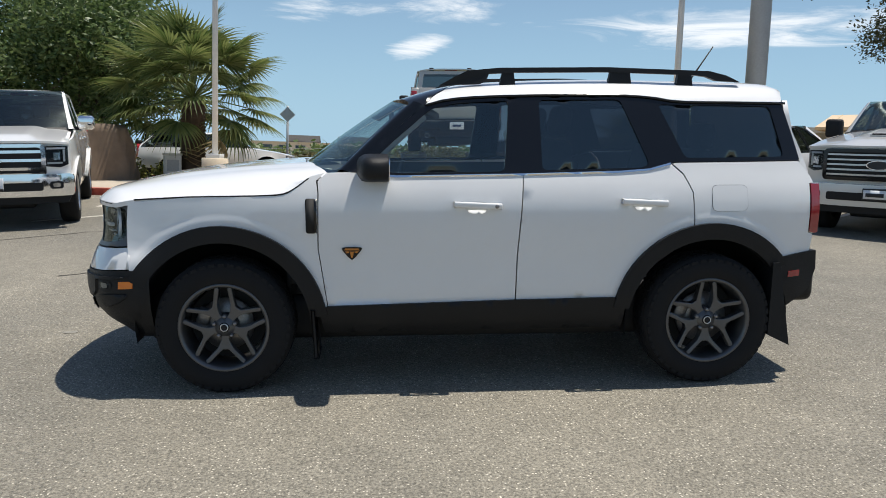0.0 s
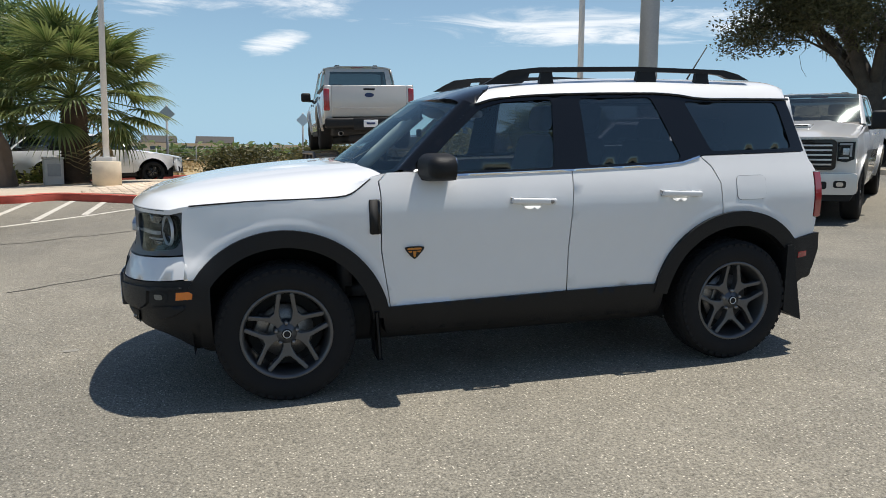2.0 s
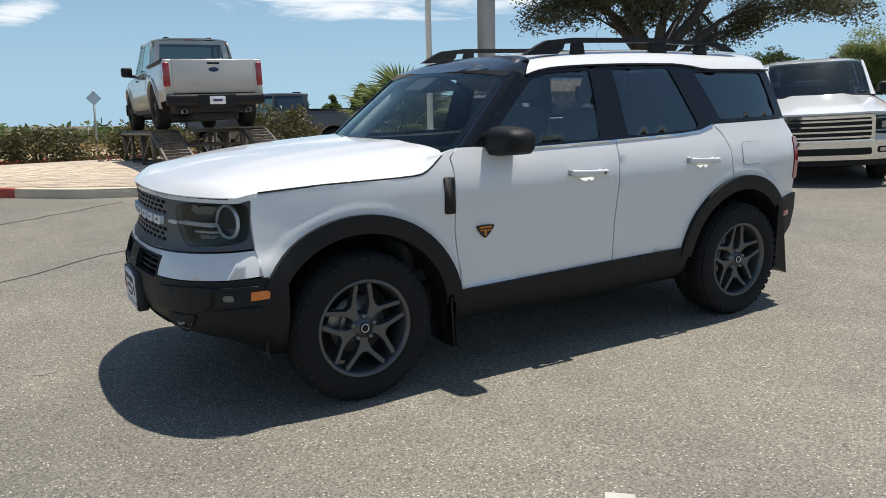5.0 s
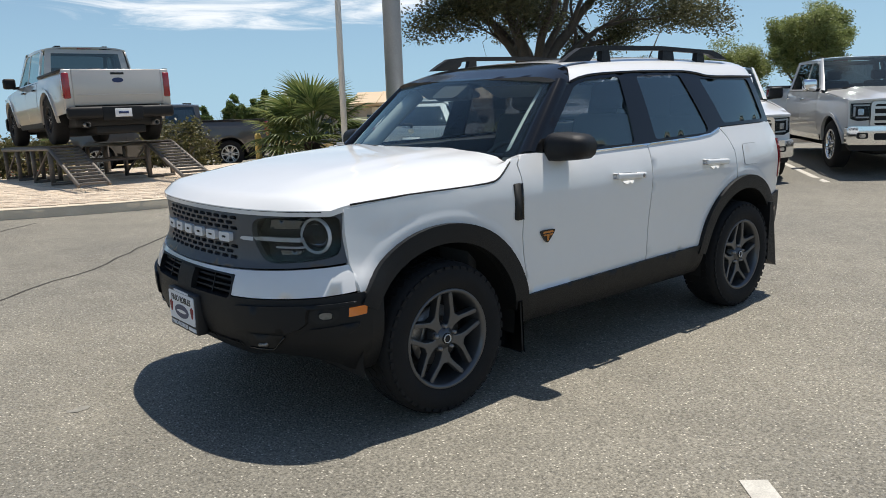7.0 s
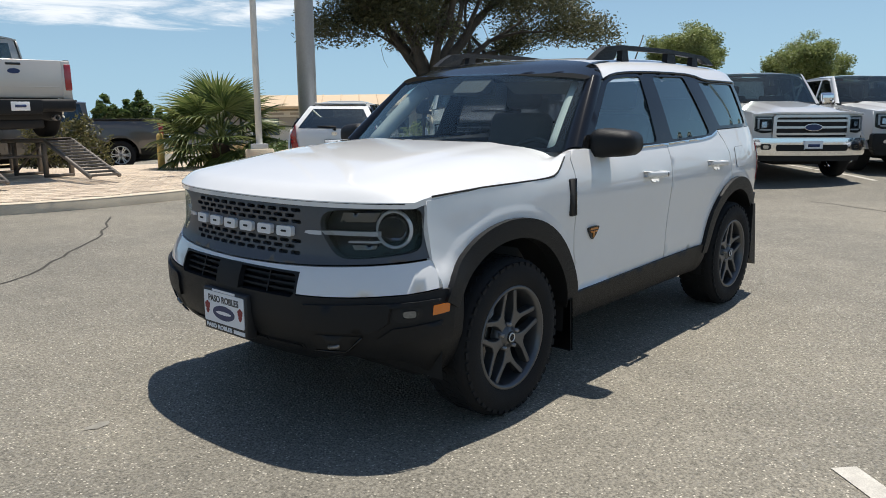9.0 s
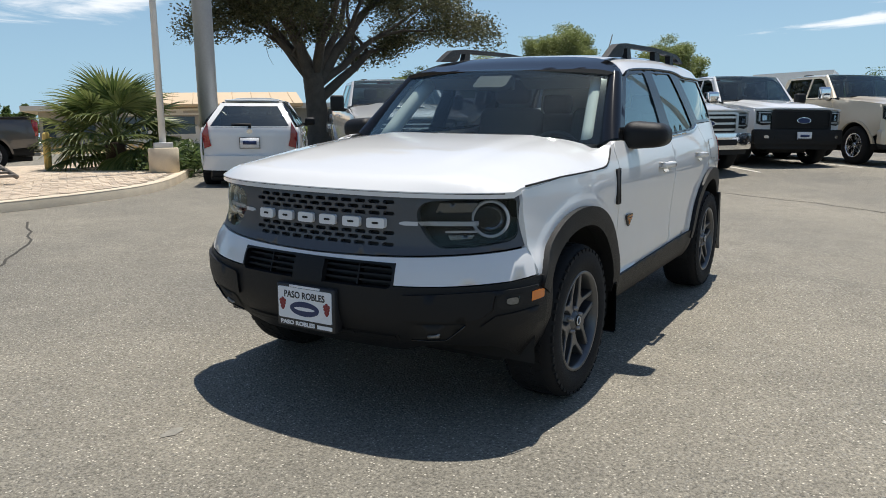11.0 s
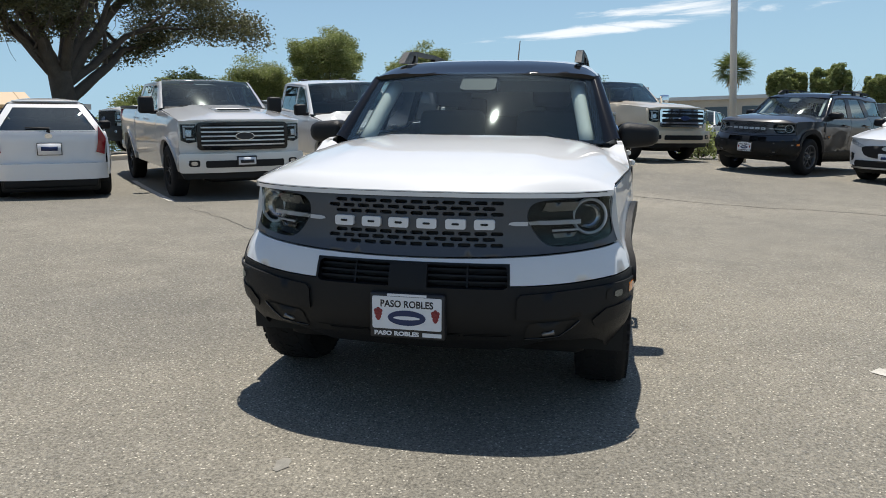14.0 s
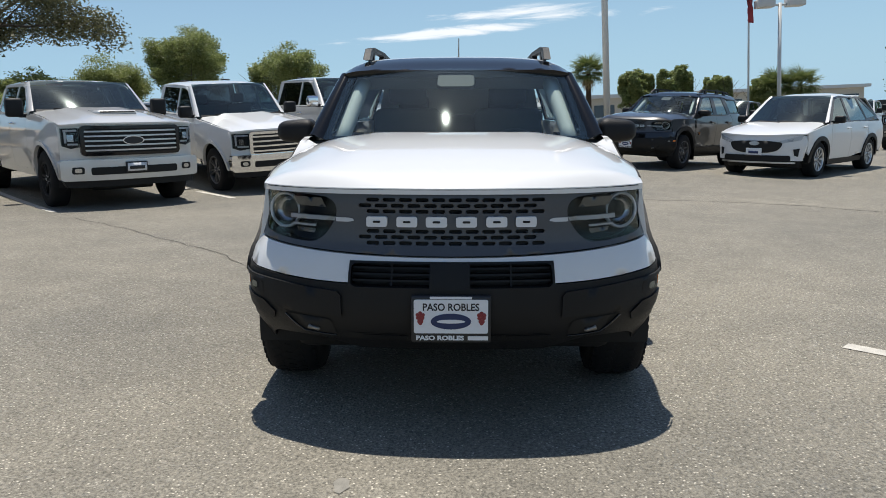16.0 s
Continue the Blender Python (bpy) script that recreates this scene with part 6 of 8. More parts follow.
        part("rear_bumper", sheet([(-H * 0.93, sill + 0.02), (H * 0.93, sill + 0.02), (H * 0.95, sill + 0.26), (-H * 0.95, sill + 0.26)], lambda y, z: (tail + 0.02 - 0.26 * (abs(y) / H) ** 5 - 0.05 * abs(z - sill - 0.2), y, z), (-0.08, 0, 0), 0.08, out=(1, 0, 0)), colour, car)
        part("rear_valance", box(tail - 0.25, -H * 0.75, sill - 0.10, tail - 0.06, H * 0.75, sill + 0.04, bevel=0.03), CLADDING, car)
        part("rear_plate", box(tail - 0.03, -0.155, belt - 0.33, tail - 0.02, 0.155, belt - 0.17), PLATEWHITE, hatch, "white plate in a dark frame")
        part("plate_frame", box(tail - 0.035, -0.165, belt - 0.34, tail - 0.025, 0.165, belt - 0.16), INK, hatch)
        part("plate_bar", box(tail - 0.022, -0.11, belt - 0.275, tail - 0.016, 0.11, belt - 0.215), PLATEBLUE, hatch)
        part("gate_emblem", prism([(0.05 * math.cos(i * math.pi / 12), 0.035 * math.sin(i * math.pi / 12)) for i in range(24)], 0, 0.01, lambda u, v, w: (tail - 0.05 + w, u, belt - 0.06 + v)), CHROME, hatch, "plain bright oval", smooth=False)
    # nose
    n, bar, back = grille
    if pick:
        gz0, gz1, gy = h0 - 0.46, h0 - 0.05, H * (0.70 if towing else 0.655)
        fascia = [(-H * 0.95, sill + 0.18), (H * 0.95, sill + 0.18), (H * 0.95, h0 - 0.03), (-H * 0.95, h0 - 0.03)]
        part("nose_panel", sheet(fascia, lambda y, z: bow(y, z, -0.045), (0.05, 0, 0), 0.1, out=(-1, 0, 0)), colour, car)
        gr = part("grille", sheet(rounded(-gy, gz0, gy, gz1, 0.05), lambda y, z: bow(y, z, -0.01), (0.03, 0, 0), 0.1, out=(-1, 0, 0)), back, car, "grille")
        part("grille_frame", sheet(rounded(-gy - 0.01, gz0 - 0.01, gy + 0.01, gz1 + 0.01, 0.06), lambda y, z: bow(y, z, 0.02), (0.05, 0, 0), 0.1, holes=[rounded(-gy + 0.045, gz0 + 0.035, gy - 0.045, gz1 - 0.035, 0.04)], out=(-1, 0, 0)), frame_mat or bar, gr)
        for i in range(n):
            z0 = gz0 + 0.035 + (gz1 - gz0 - 0.07) * (i + 0.5) / n
            hw = (gz1 - gz0) / n * 0.14
            part("grille_bar", sheet([(-gy + 0.03, z0 - hw), (gy - 0.03, z0 - hw), (gy - 0.03, z0 + hw), (-gy + 0.03, z0 + hw)], lambda y, z: bow(y, z, 0.018), (0.03, 0, 0), 0.12, out=(-1, 0, 0)), bar, gr)
        if emblem:
            el = [(0.14 * math.cos(i * math.pi / 12), (gz0 + gz1) / 2 + 0.055 * math.sin(i * math.pi / 12)) for i in range(24)]
            part("grille_emblem", sheet(el, lambda y, z: bow(y, z, 0.045), (0.04, 0, 0), 0.06, out=(-1, 0, 0)), PLATEBLUE if emblem is True else emblem, gr, "plain dark oval")
            part("emblem_rim", sheet([(y * 1.1, (z - (gz0 + gz1) / 2) * 1.15 + (gz0 + gz1) / 2) for y, z in el], lambda y, z: bow(y, z, 0.038), (0.03, 0, 0), 0.06, holes=[el], out=(-1, 0, 0)), CHROME, gr)
        bz0, bz1 = sill - 0.10, sill + 0.20
        part("front_bumper", sheet(rounded(-H * 0.99, bz0, H * 0.99, bz1, 0.05), lambda y, z: bow(y * 0.97, z, 0.07 - 0.5 * (z - (bz0 + bz1) / 2) ** 2) * 1.0 + Vector((0, y * 0.03, 0)), (0.12, 0, 0), 0.09, out=(-1, 0, 0)), bumper, car, "front bumper")
        part("bumper_intake", sheet(rounded(-H * 0.62, sill - 0.02, H * 0.62, sill + 0.09, 0.03), lambda y, z: bow(y, z, 0.076), (0.03, 0, 0), 0.1, out=(-1, 0, 0)), CLADDING, car)
        part("lower_valance", sheet([(-H * 0.9, sill - 0.20), (H * 0.9, sill - 0.20), (H * 0.95, sill - 0.10), (-H * 0.95, sill - 0.10)], lambda y, z: bow(y, z, 0.0), (0.12, 0, 0), 0.1, out=(-1, 0, 0)), CLADDING, car)
        for s in (-1, 1):
            part("fog_lamp", sheet(rounded(s * H * 0.78 - 0.08, sill + 0.0, s * H * 0.78 + 0.08, sill + 0.10, 0.03), lambda y, z: bow(y, z, 0.08), (0.03, 0, 0), 0.08, out=(-1, 0, 0)), LAMPDARK, car)
            part("fog_lens", sheet(rounded(s * H * 0.78 - 0.045, sill + 0.02, s * H * 0.78 + 0.045, sill + 0.08, 0.025), lambda y, z: bow(y, z, 0.084), (0.02, 0, 0), 0.08, out=(-1, 0, 0)), LAMPINNER, car)
        pz = sill + 0.0
    else:
        fascia = [(-H * 0.90, sill + 0.0), (H * 0.90, sill + 0.0), (H * 0.96, h0 - 0.16), (H * 0.93, h0 - 0.0), (H * 0.5, h0 + 0.0), (-H * 0.5, h0 + 0.0), (-H * 0.93, h0 - 0.0), (-H * 0.96, h0 - 0.16)]
        part("front_bumper", sheet(fascia, lambda y, z: bow(y, z, 0.0), (0.05, 0, 0), 0.08, out=(-1, 0, 0)), colour, car)
        go = smooth_line([(-H * 0.52, h0 - 0.10), (H * 0.52, h0 - 0.10), (H * 0.58, h0 - 0.18), (H * 0.42, h0 - 0.34), (-H * 0.42, h0 - 0.34), (-H * 0.58, h0 - 0.18)], 2, True)
        gr = part("grille", sheet(go, lambda y, z: bow(y, z, 0.012), (0.03, 0, 0), 0.08, out=(-1, 0, 0)), back, car, "black honeycomb grille")
        part("grille_emblem", sheet([(0.10 * math.cos(i * math.pi / 12), h0 - 0.15 + 0.04 * math.sin(i * math.pi / 12)) for i in range(24)], lambda y, z: bow(y, z, 0.03), (0.02, 0, 0), 0.06, out=(-1, 0, 0)), SATIN, gr, "plain oval")
        part("lower_intake", sheet(rounded(-H * 0.72, sill - 0.02, H * 0.72, sill + 0.10, 0.04), lambda y, z: bow(y, z, 0.02), (0.05, 0, 0), 0.1, out=(-1, 0, 0)), CLADDING, car)
        part("chin_strip", sheet([(-H * 0.80, sill - 0.055), (H * 0.80, sill - 0.055), (H * 0.80, sill - 0.025), (-H * 0.80, sill - 0.025)], lambda y, z: bow(y, z, 0.035), (0.05, 0, 0), 0.1, out=(-1, 0, 0)), SATIN, car)
        for s in (-1, 1):
            fogp = [(s * H * 0.76, h0 - 0.26), (s * H * 0.86, h0 - 0.24), (s * H * 0.84, h0 - 0.40), (s * H * 0.78, h0 - 0.38)]
            part("corner_vent", sheet(fogp, lambda y, z: bow(y, z, 0.012), (0.03, 0, 0), 0.08, out=(-1, 0, 0)), CLADDING, car)
        pz = h0 - 0.40
    if plate:
        px = bow(0, pz + 0.08).x - (0.10 if pick else 0.035)
        fr = part("front_plate", box(px - 0.004, -0.155, pz, px + 0.06, 0.155, pz + 0.155, bevel=0.004), PLATEWHITE if plate == "dealer" else INK, car, "white plate" if plate == "dealer" else "plate in a black frame")
        if plate == "dealer":
            part("plate_bar", box(px - 0.007, -0.10, pz + 0.05, px - 0.003, 0.10, pz + 0.10), PLATEBLUE, fr)
            part("plate_foot", box(px - 0.007, -0.155, pz - 0.002, px - 0.003, 0.155, pz + 0.024), INK, fr)
        else:
            part("plate_face", box(px - 0.007, -0.14, pz + 0.018, px - 0.003, 0.14, pz + 0.135), PLATEWHITE, fr)
            part("plate_bar", box(px - 0.010, -0.11, pz + 0.045, px - 0.006, 0.11, pz + 0.095), INK, fr)
    # cabin
    part("dashboard", box(S["ws0"] + 0.05, -H * 0.80, belt - 0.35, S["ws0"] + 0.45, H * 0.80, h1 - 0.02, bevel=0.03), TRIMDARK, car)
    part("cabin_floor", box(S["ws0"], -H * 0.85, sill + 0.05, c, H * 0.85, sill + 0.1), TRIMDARK, car)
    for yy in (-0.40, 0.40):
        seat = part("front_seat", box(d0 + 0.55, yy - 0.26, sill + 0.1, d0 + 1.05, yy + 0.26, belt - 0.45, bevel=0.05), SEATCLOTH, car)
        part("seat_back", box(d0 + 0.95, yy - 0.26, belt - 0.5, d0 + 1.1, yy + 0.26, belt + 0.18, bevel=0.05), SEATCLOTH, seat)
        part("headrest", box(d0 + 1.02, yy - 0.13, belt + 0.2, d0 + 1.12, yy + 0.13, belt + 0.38, bevel=0.04), SEATCLOTH, seat)
    part("rear_seat", box(min(d2 - 0.15, c - 0.35), -H * 0.7, sill + 0.1, min(d2 + 0.0, c - 0.2), H * 0.7, belt + 0.12, bevel=0.05), SEATCLOTH, car)
    return car


# ---- ground ----
def ground_sheet():
    xs = sorted({round(v, 2) for v in list(np.arange(-14, 24.1, 1.0)) + [-3000, -1200, -500, -250, -120, -70, -45, -30, -20, 28, 34, 42, 55, 75, 110, 180, 350, 800, 2000, 3500]})
    ys = sorted({round(v, 2) for v in list(np.arange(-16, 26.1, 1.0)) + [-3000, -1000, -300, -120, -60, -35, -22, 30, 36, 45, 60, 90, 150, 300, 700, 1800, 3500]})
    bm = bmesh.new()
    grid = [[bm.verts.new((x, y, gz(x, y))) for x in xs] for y in ys]
    for a, b in zip(grid, grid[1:]):
        for i in range(len(xs) - 1):
            bm.faces.new((a[i], a[i + 1], b[i + 1], b[i]))
    return tagged(part("ground", bm, ASPHALT), "worn grey asphalt of the sloping car lot", "ground", kind="structure")


def draped(poly, lift, step=0.8):
    """A patch that lies on the ground, lift above it."""
    return sheet(poly, lambda x, y: (x, y, gz(x, y) + lift), (0, 0, 0), step, out=(0, 0, 1))


def strip(pts, width, lift=0.004):
    """A painted line on the ground."""
    bm = bmesh.new()
    rows = []
    for i, (x, y) in enumerate(pts):
        a, b = Vector(pts[max(i - 1, 0)]), Vector(pts[min(i + 1, len(pts) - 1)])
        d = (b - a).normalized()
        n = Vector((-d.y, d.x)) * width / 2
        rows.append([bm.verts.new((x + k * n.x, y + k * n.y, gz(x + k * n.x, y + k * n.y) + lift)) for k in (-1, 1)])
    for a, b in zip(rows, rows[1:]):
        bm.faces.new((a[0], a[1], b[1], b[0]))
    bmesh.ops.recalc_face_normals(bm, faces=bm.faces)
    for f in bm.faces:
        if f.normal.z < 0:
            f.normal_flip()
    return bm


def kerb_run(pts, mat, width=0.15, height=0.15):
    """A kerb with a rounded nose along a line; the higher ground lies to its left."""
    bm = bmesh.new()
    rows = []
    prof = [(0.0, -0.05), (0.0, height - 0.03), (0.01, height - 0.008), (0.035, height), (width, height)]
    for i, (x, y) in enumerate(pts):
        a, b = Vector(pts[max(i - 1, 0)]), Vector(pts[min(i + 1, len(pts) - 1)])
        d = (b - a).normalized()
        n = Vector((-d.y, d.x))
        rows.append([bm.verts.new((x + n.x * u, y + n.y * u, gz(x, y) + v)) for u, v in prof])
    for a, b in zip(rows, rows[1:]):
        for k in range(len(prof) - 1):
            bm.faces.new((a[k], b[k], b[k + 1], a[k + 1]))
    bmesh.ops.recalc_face_normals(bm, faces=bm.faces)
    return bm


ground_sheet()


# ---- plants ----
def leaf_cloud(spots, size, per, rng, spread, droop=0.0):
    """Small folded leaves scattered round many spots, as one mesh."""
    co, fa = [], []
    for p in spots:
        for _ in range(per):
            near = [max(-1.7, min(1.7, rng.gauss(0, 1))) for _ in range(3)]
            c = Vector(p) + Vector((near[0], near[1], near[2] * 0.75)) * spread
            u = Vector((rng.uniform(-1, 1), rng.uniform(-1, 1), rng.uniform(-0.7, 0.5) - droop)).normalized()
            v = u.cross(Vector((rng.uniform(-1, 1), rng.uniform(-1, 1), rng.uniform(-1, 1)))).normalized()
            s = size * rng.uniform(0.6, 1.3)
            k = len(co)
            co += [c - u * s, c + v * s * 0.42, c + u * s, c - v * s * 0.42]
            fa.append((k, k + 1, k + 2, k + 3))
    me = bpy.data.meshes.new("crown")
    me.from_pydata([tuple(c) for c in co], [], fa)
    bm = bmesh.new()
    bm.from_mesh(me)
    bpy.data.meshes.remove(me)
    return bm


def limbs(bm, p, d, length, r, depth, rng, tips, bend=0.25, up=0.12):
    """A limb that forks: tapered tubes, ending in leaf spots."""
    line, rad = [Vector(p)], [r]
    q = Vector(d).normalized()
    n = 5
    for i in range(n):
        q = (q + Vector((rng.gauss(0, bend * 0.4), rng.gauss(0, bend * 0.4), rng.gauss(up * 0.3, bend * 0.3)))).normalized()
        line.append(line[-1] + q * length / n)
        rad.append(r * (1 - 0.45 * (i + 1) / n))
    tube(line, rad, 7 if depth > 2 else 5, bm, cap=False)
    if depth <= 1:
        tips += [line[-1], line[-2], line[-3]]
    if depth <= 2:
        tips += [line[-1]]
    if depth == 0:
        return
    for k in range(3 if depth > 1 else 2):
        a = rng.uniform(0, 2 * math.pi)
        side = Vector((math.cos(a), math.sin(a), rng.uniform(-0.15, 0.6)))
        nd = (q * rng.uniform(0.7, 1.1) + side * rng.uniform(0.6, 0.95)).normalized()
        start = line[-1] if k < 2 else line[3]
        limbs(bm, start, nd, length * rng.uniform(0.62, 0.8), rad[-1] * 0.75, depth - 1, rng, tips, bend, up)


def oak(m, seed):
    rng = random.Random(seed)
    tree = thing("oak_tree", m, "spreading live oak with dark leaves and bare twigs behind the kerb", "tree")
    bm, tips = bmesh.new(), []
    tube([(0, 0, -0.2), (0.02, 0, 0.5), (0.0, 0.05, 1.3), (-0.05, 0.1, 2.0)], [0.42, 0.32, 0.28, 0.27], 12, bm, cap=False)
    starts = [((-0.1, 0.1, 1.8), (-0.45, 0.25, 1.2), 2.6, 0.19), ((0.05, 0.05, 1.7), (0.55, -0.45, 1.1), 2.8, 0.19), ((0.0, 0.1, 1.9), (0.15, 0.5, 1.5), 2.6, 0.17), ((-0.05, 0.0, 2.0), (-0.6, -0.5, 0.95), 2.4, 0.14),
              ((0.08, 0.0, 1.3), (0.9, -0.7, 0.85), 2.5, 0.16), ((0.0, 0.1, 1.9), (0.9, 0.3, 0.9), 2.8, 0.13), ((0.1, 0.0, 1.7), (0.9, -0.95, 0.8), 2.3, 0.13), ((0.0, 0.0, 2.0), (0.5, -0.6, 1.3), 2.2, 0.13), ((0.0, 0.0, 1.9), (-0.5, 0.95, 1.25), 2.5, 0.14), ((0.0, 0.0, 1.8), (-0.9, 0.45, 0.9), 2.6, 0.13),
              ((-0.1, 0.15, 1.8), (-0.65, 0.75, 0.75), 1.4, 0.09), ((-0.1, 0.1, 1.9), (-0.8, 0.5, 0.95), 1.7, 0.09)]
    for p, d, l, r in starts:
        limbs(bm, p, d, l, r, 3, rng, tips, 0.35, 0.05)
    trunk = part("trunk", bm, BARK, tree, "grey-brown forked trunk and limbs")
    tips = [t for t in tips if t.z > 2.4]
    part("crown", leaf_cloud(tips, 0.050, 165, rng, 0.27), LEAFOAK, tree, "dark leaf clusters", smooth=False)
    tw, _ = bmesh.new(), []
    for i in range(16):
        a = rng.uniform(0, 6.28)
        p = Vector((-2.2 + rng.uniform(-1.2, 0.8), rng.uniform(-2.2, 0.5), 2.9 + rng.uniform(0, 0.5)))
        q = [p]
        for k in range(5):
            q.append(q[-1] + Vector((rng.uniform(-0.16, 0.12), rng.uniform(-0.12, 0.12), -rng.uniform(0.05, 0.28))))
        tube(q, [0.012, 0.01, 0.008, 0.006, 0.005, 0.003], 4, tw, cap=False)
    part("bare_twig", tw, BARK, tree)["kind"] = "stuff"
    return tree


def round_tree(name, m, label, height, width, seed, mat, trunk_h=None, group="", leaf=0.16, per=34):
    rng = random.Random(seed)
    tree = thing(name, m, label, "tree", group)
    trunk_h = height * 0.28 if trunk_h is None else trunk_h
    bm, tips = bmesh.new(), []
    tube([(0, 0, -0.1), (0.02, 0, trunk_h * 0.5), (0, 0.03, trunk_h)], [height * 0.028, height * 0.022, height * 0.02], 8, bm, cap=False)
    for i in range(7):
        a = 2 * math.pi * i / 7 + rng.uniform(-0.3, 0.3)
        t = rng.uniform(0.5, 1.3)
        limbs(bm, (0, 0, trunk_h * rng.uniform(0.8, 1.0)), (math.cos(a) * t * width / height, math.sin(a) * t * width / height, 1), height * 0.33, height * 0.012, 2, rng, tips, 0.25, 0.1)
    part("trunk", bm, BARK, tree)
    top = height
    spots = []
    for t in tips:
        k = min(1.0, width / 2 / max(0.01, math.hypot(t.x, t.y)))
        spots.append((t.x * k, t.y * k, t.z if t.z < top else top - 0.6 * (t.z - top)))
    for i in range(17):
        a, u = rng.uniform(0, 6.283), -0.9 + 1.9 * (i + rng.uniform(0, 1)) / 17
        r = math.sqrt(max(0, 1 - u * u)) * width / 2 * rng.uniform(0.5, 1.05) * (1 - 0.35 * max(0.0, u))
        z = trunk_h + (top - trunk_h) * (0.5 + 0.46 * u)
        for k in range(rng.choice((2, 3, 4, 5))):
            spots.append((r * math.cos(a) + rng.gauss(0, width * 0.05), r * math.sin(a) + rng.gauss(0, width * 0.05), z + rng.gauss(0, width * 0.06)))
    part("crown", leaf_cloud(spots, leaf, per, rng, width * 0.06), mat, tree, smooth=False)
    return tree


def shrub(name, m, label, sx, sy, sz, seed, mat, leaf=0.06, n=160, per=14, category="shrub", group=""):
    rng = random.Random(seed)
    bush = thing(name, m, label, category, group)
    bm = bmesh.new()
    for i in range(12):
        a = rng.uniform(0, 6.283)
        tube([(sx * 0.15 * math.cos(a), sy * 0.15 * math.sin(a), -0.05), (sx * 0.35 * math.cos(a), sy * 0.35 * math.sin(a), sz * 0.7)], [0.02, 0.008], 5, bm, cap=False)
    part("stem", bm, BARK, bush)["kind"] = "stuff"
    spots = []
    for i in range(n):
        a, u = rng.uniform(0, 6.283), rng.uniform(0.02, 1)
        r = math.sqrt(max(0.0, 1 - (u * 0.9) ** 3)) * rng.uniform(0.45, 1.0)
        spots.append((sx / 2 * r * math.cos(a), sy / 2 * r * math.sin(a), sz * u * rng.uniform(0.8, 1.05)))
    part("foliage", leaf_cloud(spots, leaf, per, rng, 0.10), mat, bush, smooth=False)
    return bush


def frond_mesh(stalk, blade, n, rng, droop):
    """A fan leaf: a stalk and pleated blades that spread from its end and droop."""
    bm = bmesh.new()
    tube([(0, 0, 0), (stalk * 0.5, 0, 0.04 * stalk), (stalk, 0, 0)], [0.022, 0.016, 0.012], 5, bm, cap=False)
    for i in range(n):
        a = radians(-112 + 224 * i / (n - 1))
        l = blade * (0.72 + 0.28 * math.cos(a * 0.6)) * rng.uniform(0.9, 1.05)
        w = blade * 0.036
        d = Vector((math.cos(a), math.sin(a), 0))
        s = Vector((-math.sin(a), math.cos(a), 0))
        o = Vector((stalk, 0, 0))
        rows = []
        for k, (t, ww) in enumerate(((0.0, 0.12), (0.32, 0.95), (0.52, 1.0), (0.78, 0.42), (1.0, 0.04))):
            z = -droop * l * t ** 2.6 - 0.10 * l * (1 - math.cos(a)) * t * 0.3
            c = o + d * l * t * (1 - 0.15 * droop * t * t) + Vector((0, 0, z))
            rows.append([bm.verts.new(c - s * w * ww), bm.verts.new(c + Vector((0, 0, -w * ww * 0.5))), bm.verts.new(c + s * w * ww)])
        for p, q in zip(rows, rows[1:]):
            for k in range(2):
                bm.faces.new((p[k], p[k + 1], q[k + 1], q[k]))
    me = bpy.data.meshes.new("frond")
    bm.to_mesh(me)
    bm.free()
    return me


def fan_palm(m, label, trunk_h, stalk, blade, count, seed, dry=8, name="fan_palm", trunk_r=0.22, blades=26):
    rng = random.Random(seed)
    palm = thing(name, m, label, "palm tree")
    prof = [(trunk_r * 1.25, -0.1)]
    k = max(4, int(trunk_h / 0.09))
    for i in range(k):
        z = trunk_h * i / k
        prof += [(trunk_r * (1.12 - 0.1 * i / k), z), (trunk_r * (0.95 - 0.1 * i / k), z + trunk_h / k * 0.8)]
    part("trunk", lathe(prof + [(0.02, trunk_h)], 14, axis="z"), PALMTRUNK, palm, "fibrous brown trunk")
    meshes = [frond_mesh(stalk * f, blade, blades, rng, dr) for f, dr in ((1.0, 0.35), (0.9, 0.55), (1.1, 0.25))]
    drym = frond_mesh(stalk * 0.8, blade * 0.8, blades - 6, rng, 0.9)
    for me in meshes:
        me.materials.append(LEAFPALM)
    drym.materials.append(LEAFDRY)
    for i in range(count):
        t = (i + 0.5) / count
        el = 78 - 105 * t ** 0.9 + rng.uniform(-7, 7)
        ob = new("frond", rng.choice(meshes))
        ob.parent = palm
        ob.matrix_basis = pose(0, 0, trunk_h + 0.06 * (1 - t)) @ pose(0, 0, 0, 0, 0, i * 137.5 + rng.uniform(-12, 12)) @ pose(0, 0, 0, rng.uniform(-14, 14), -el, 0)
    for i in range(dry):
        ob = new("dry_frond", drym)
        ob.parent = palm
        ob["label"] = "dry tan frond"
        ob.matrix_basis = pose(0, 0, trunk_h - 0.08) @ pose(0, 0, 0, 0, 0, i * 360 / dry + rng.uniform(-20, 20)) @ pose(0, 0, 0, rng.uniform(-20, 20), rng.uniform(45, 75), 0)
    return palm


# ---- vehicles ----
sport_utility("sport_utility_car", stand(0, 0, 0), "white boxy sport utility car with black cladding and roof rails", WHITE, WHITE)
sport_utility("dark_sport_utility_car", stand(13.3, -4.95, facing(-0.76, 0.65)), "dark grey boxy sport utility car with roof rails", DARKGREY, DARKGREY, plate=True, letters_mat=SATIN, detail=False)
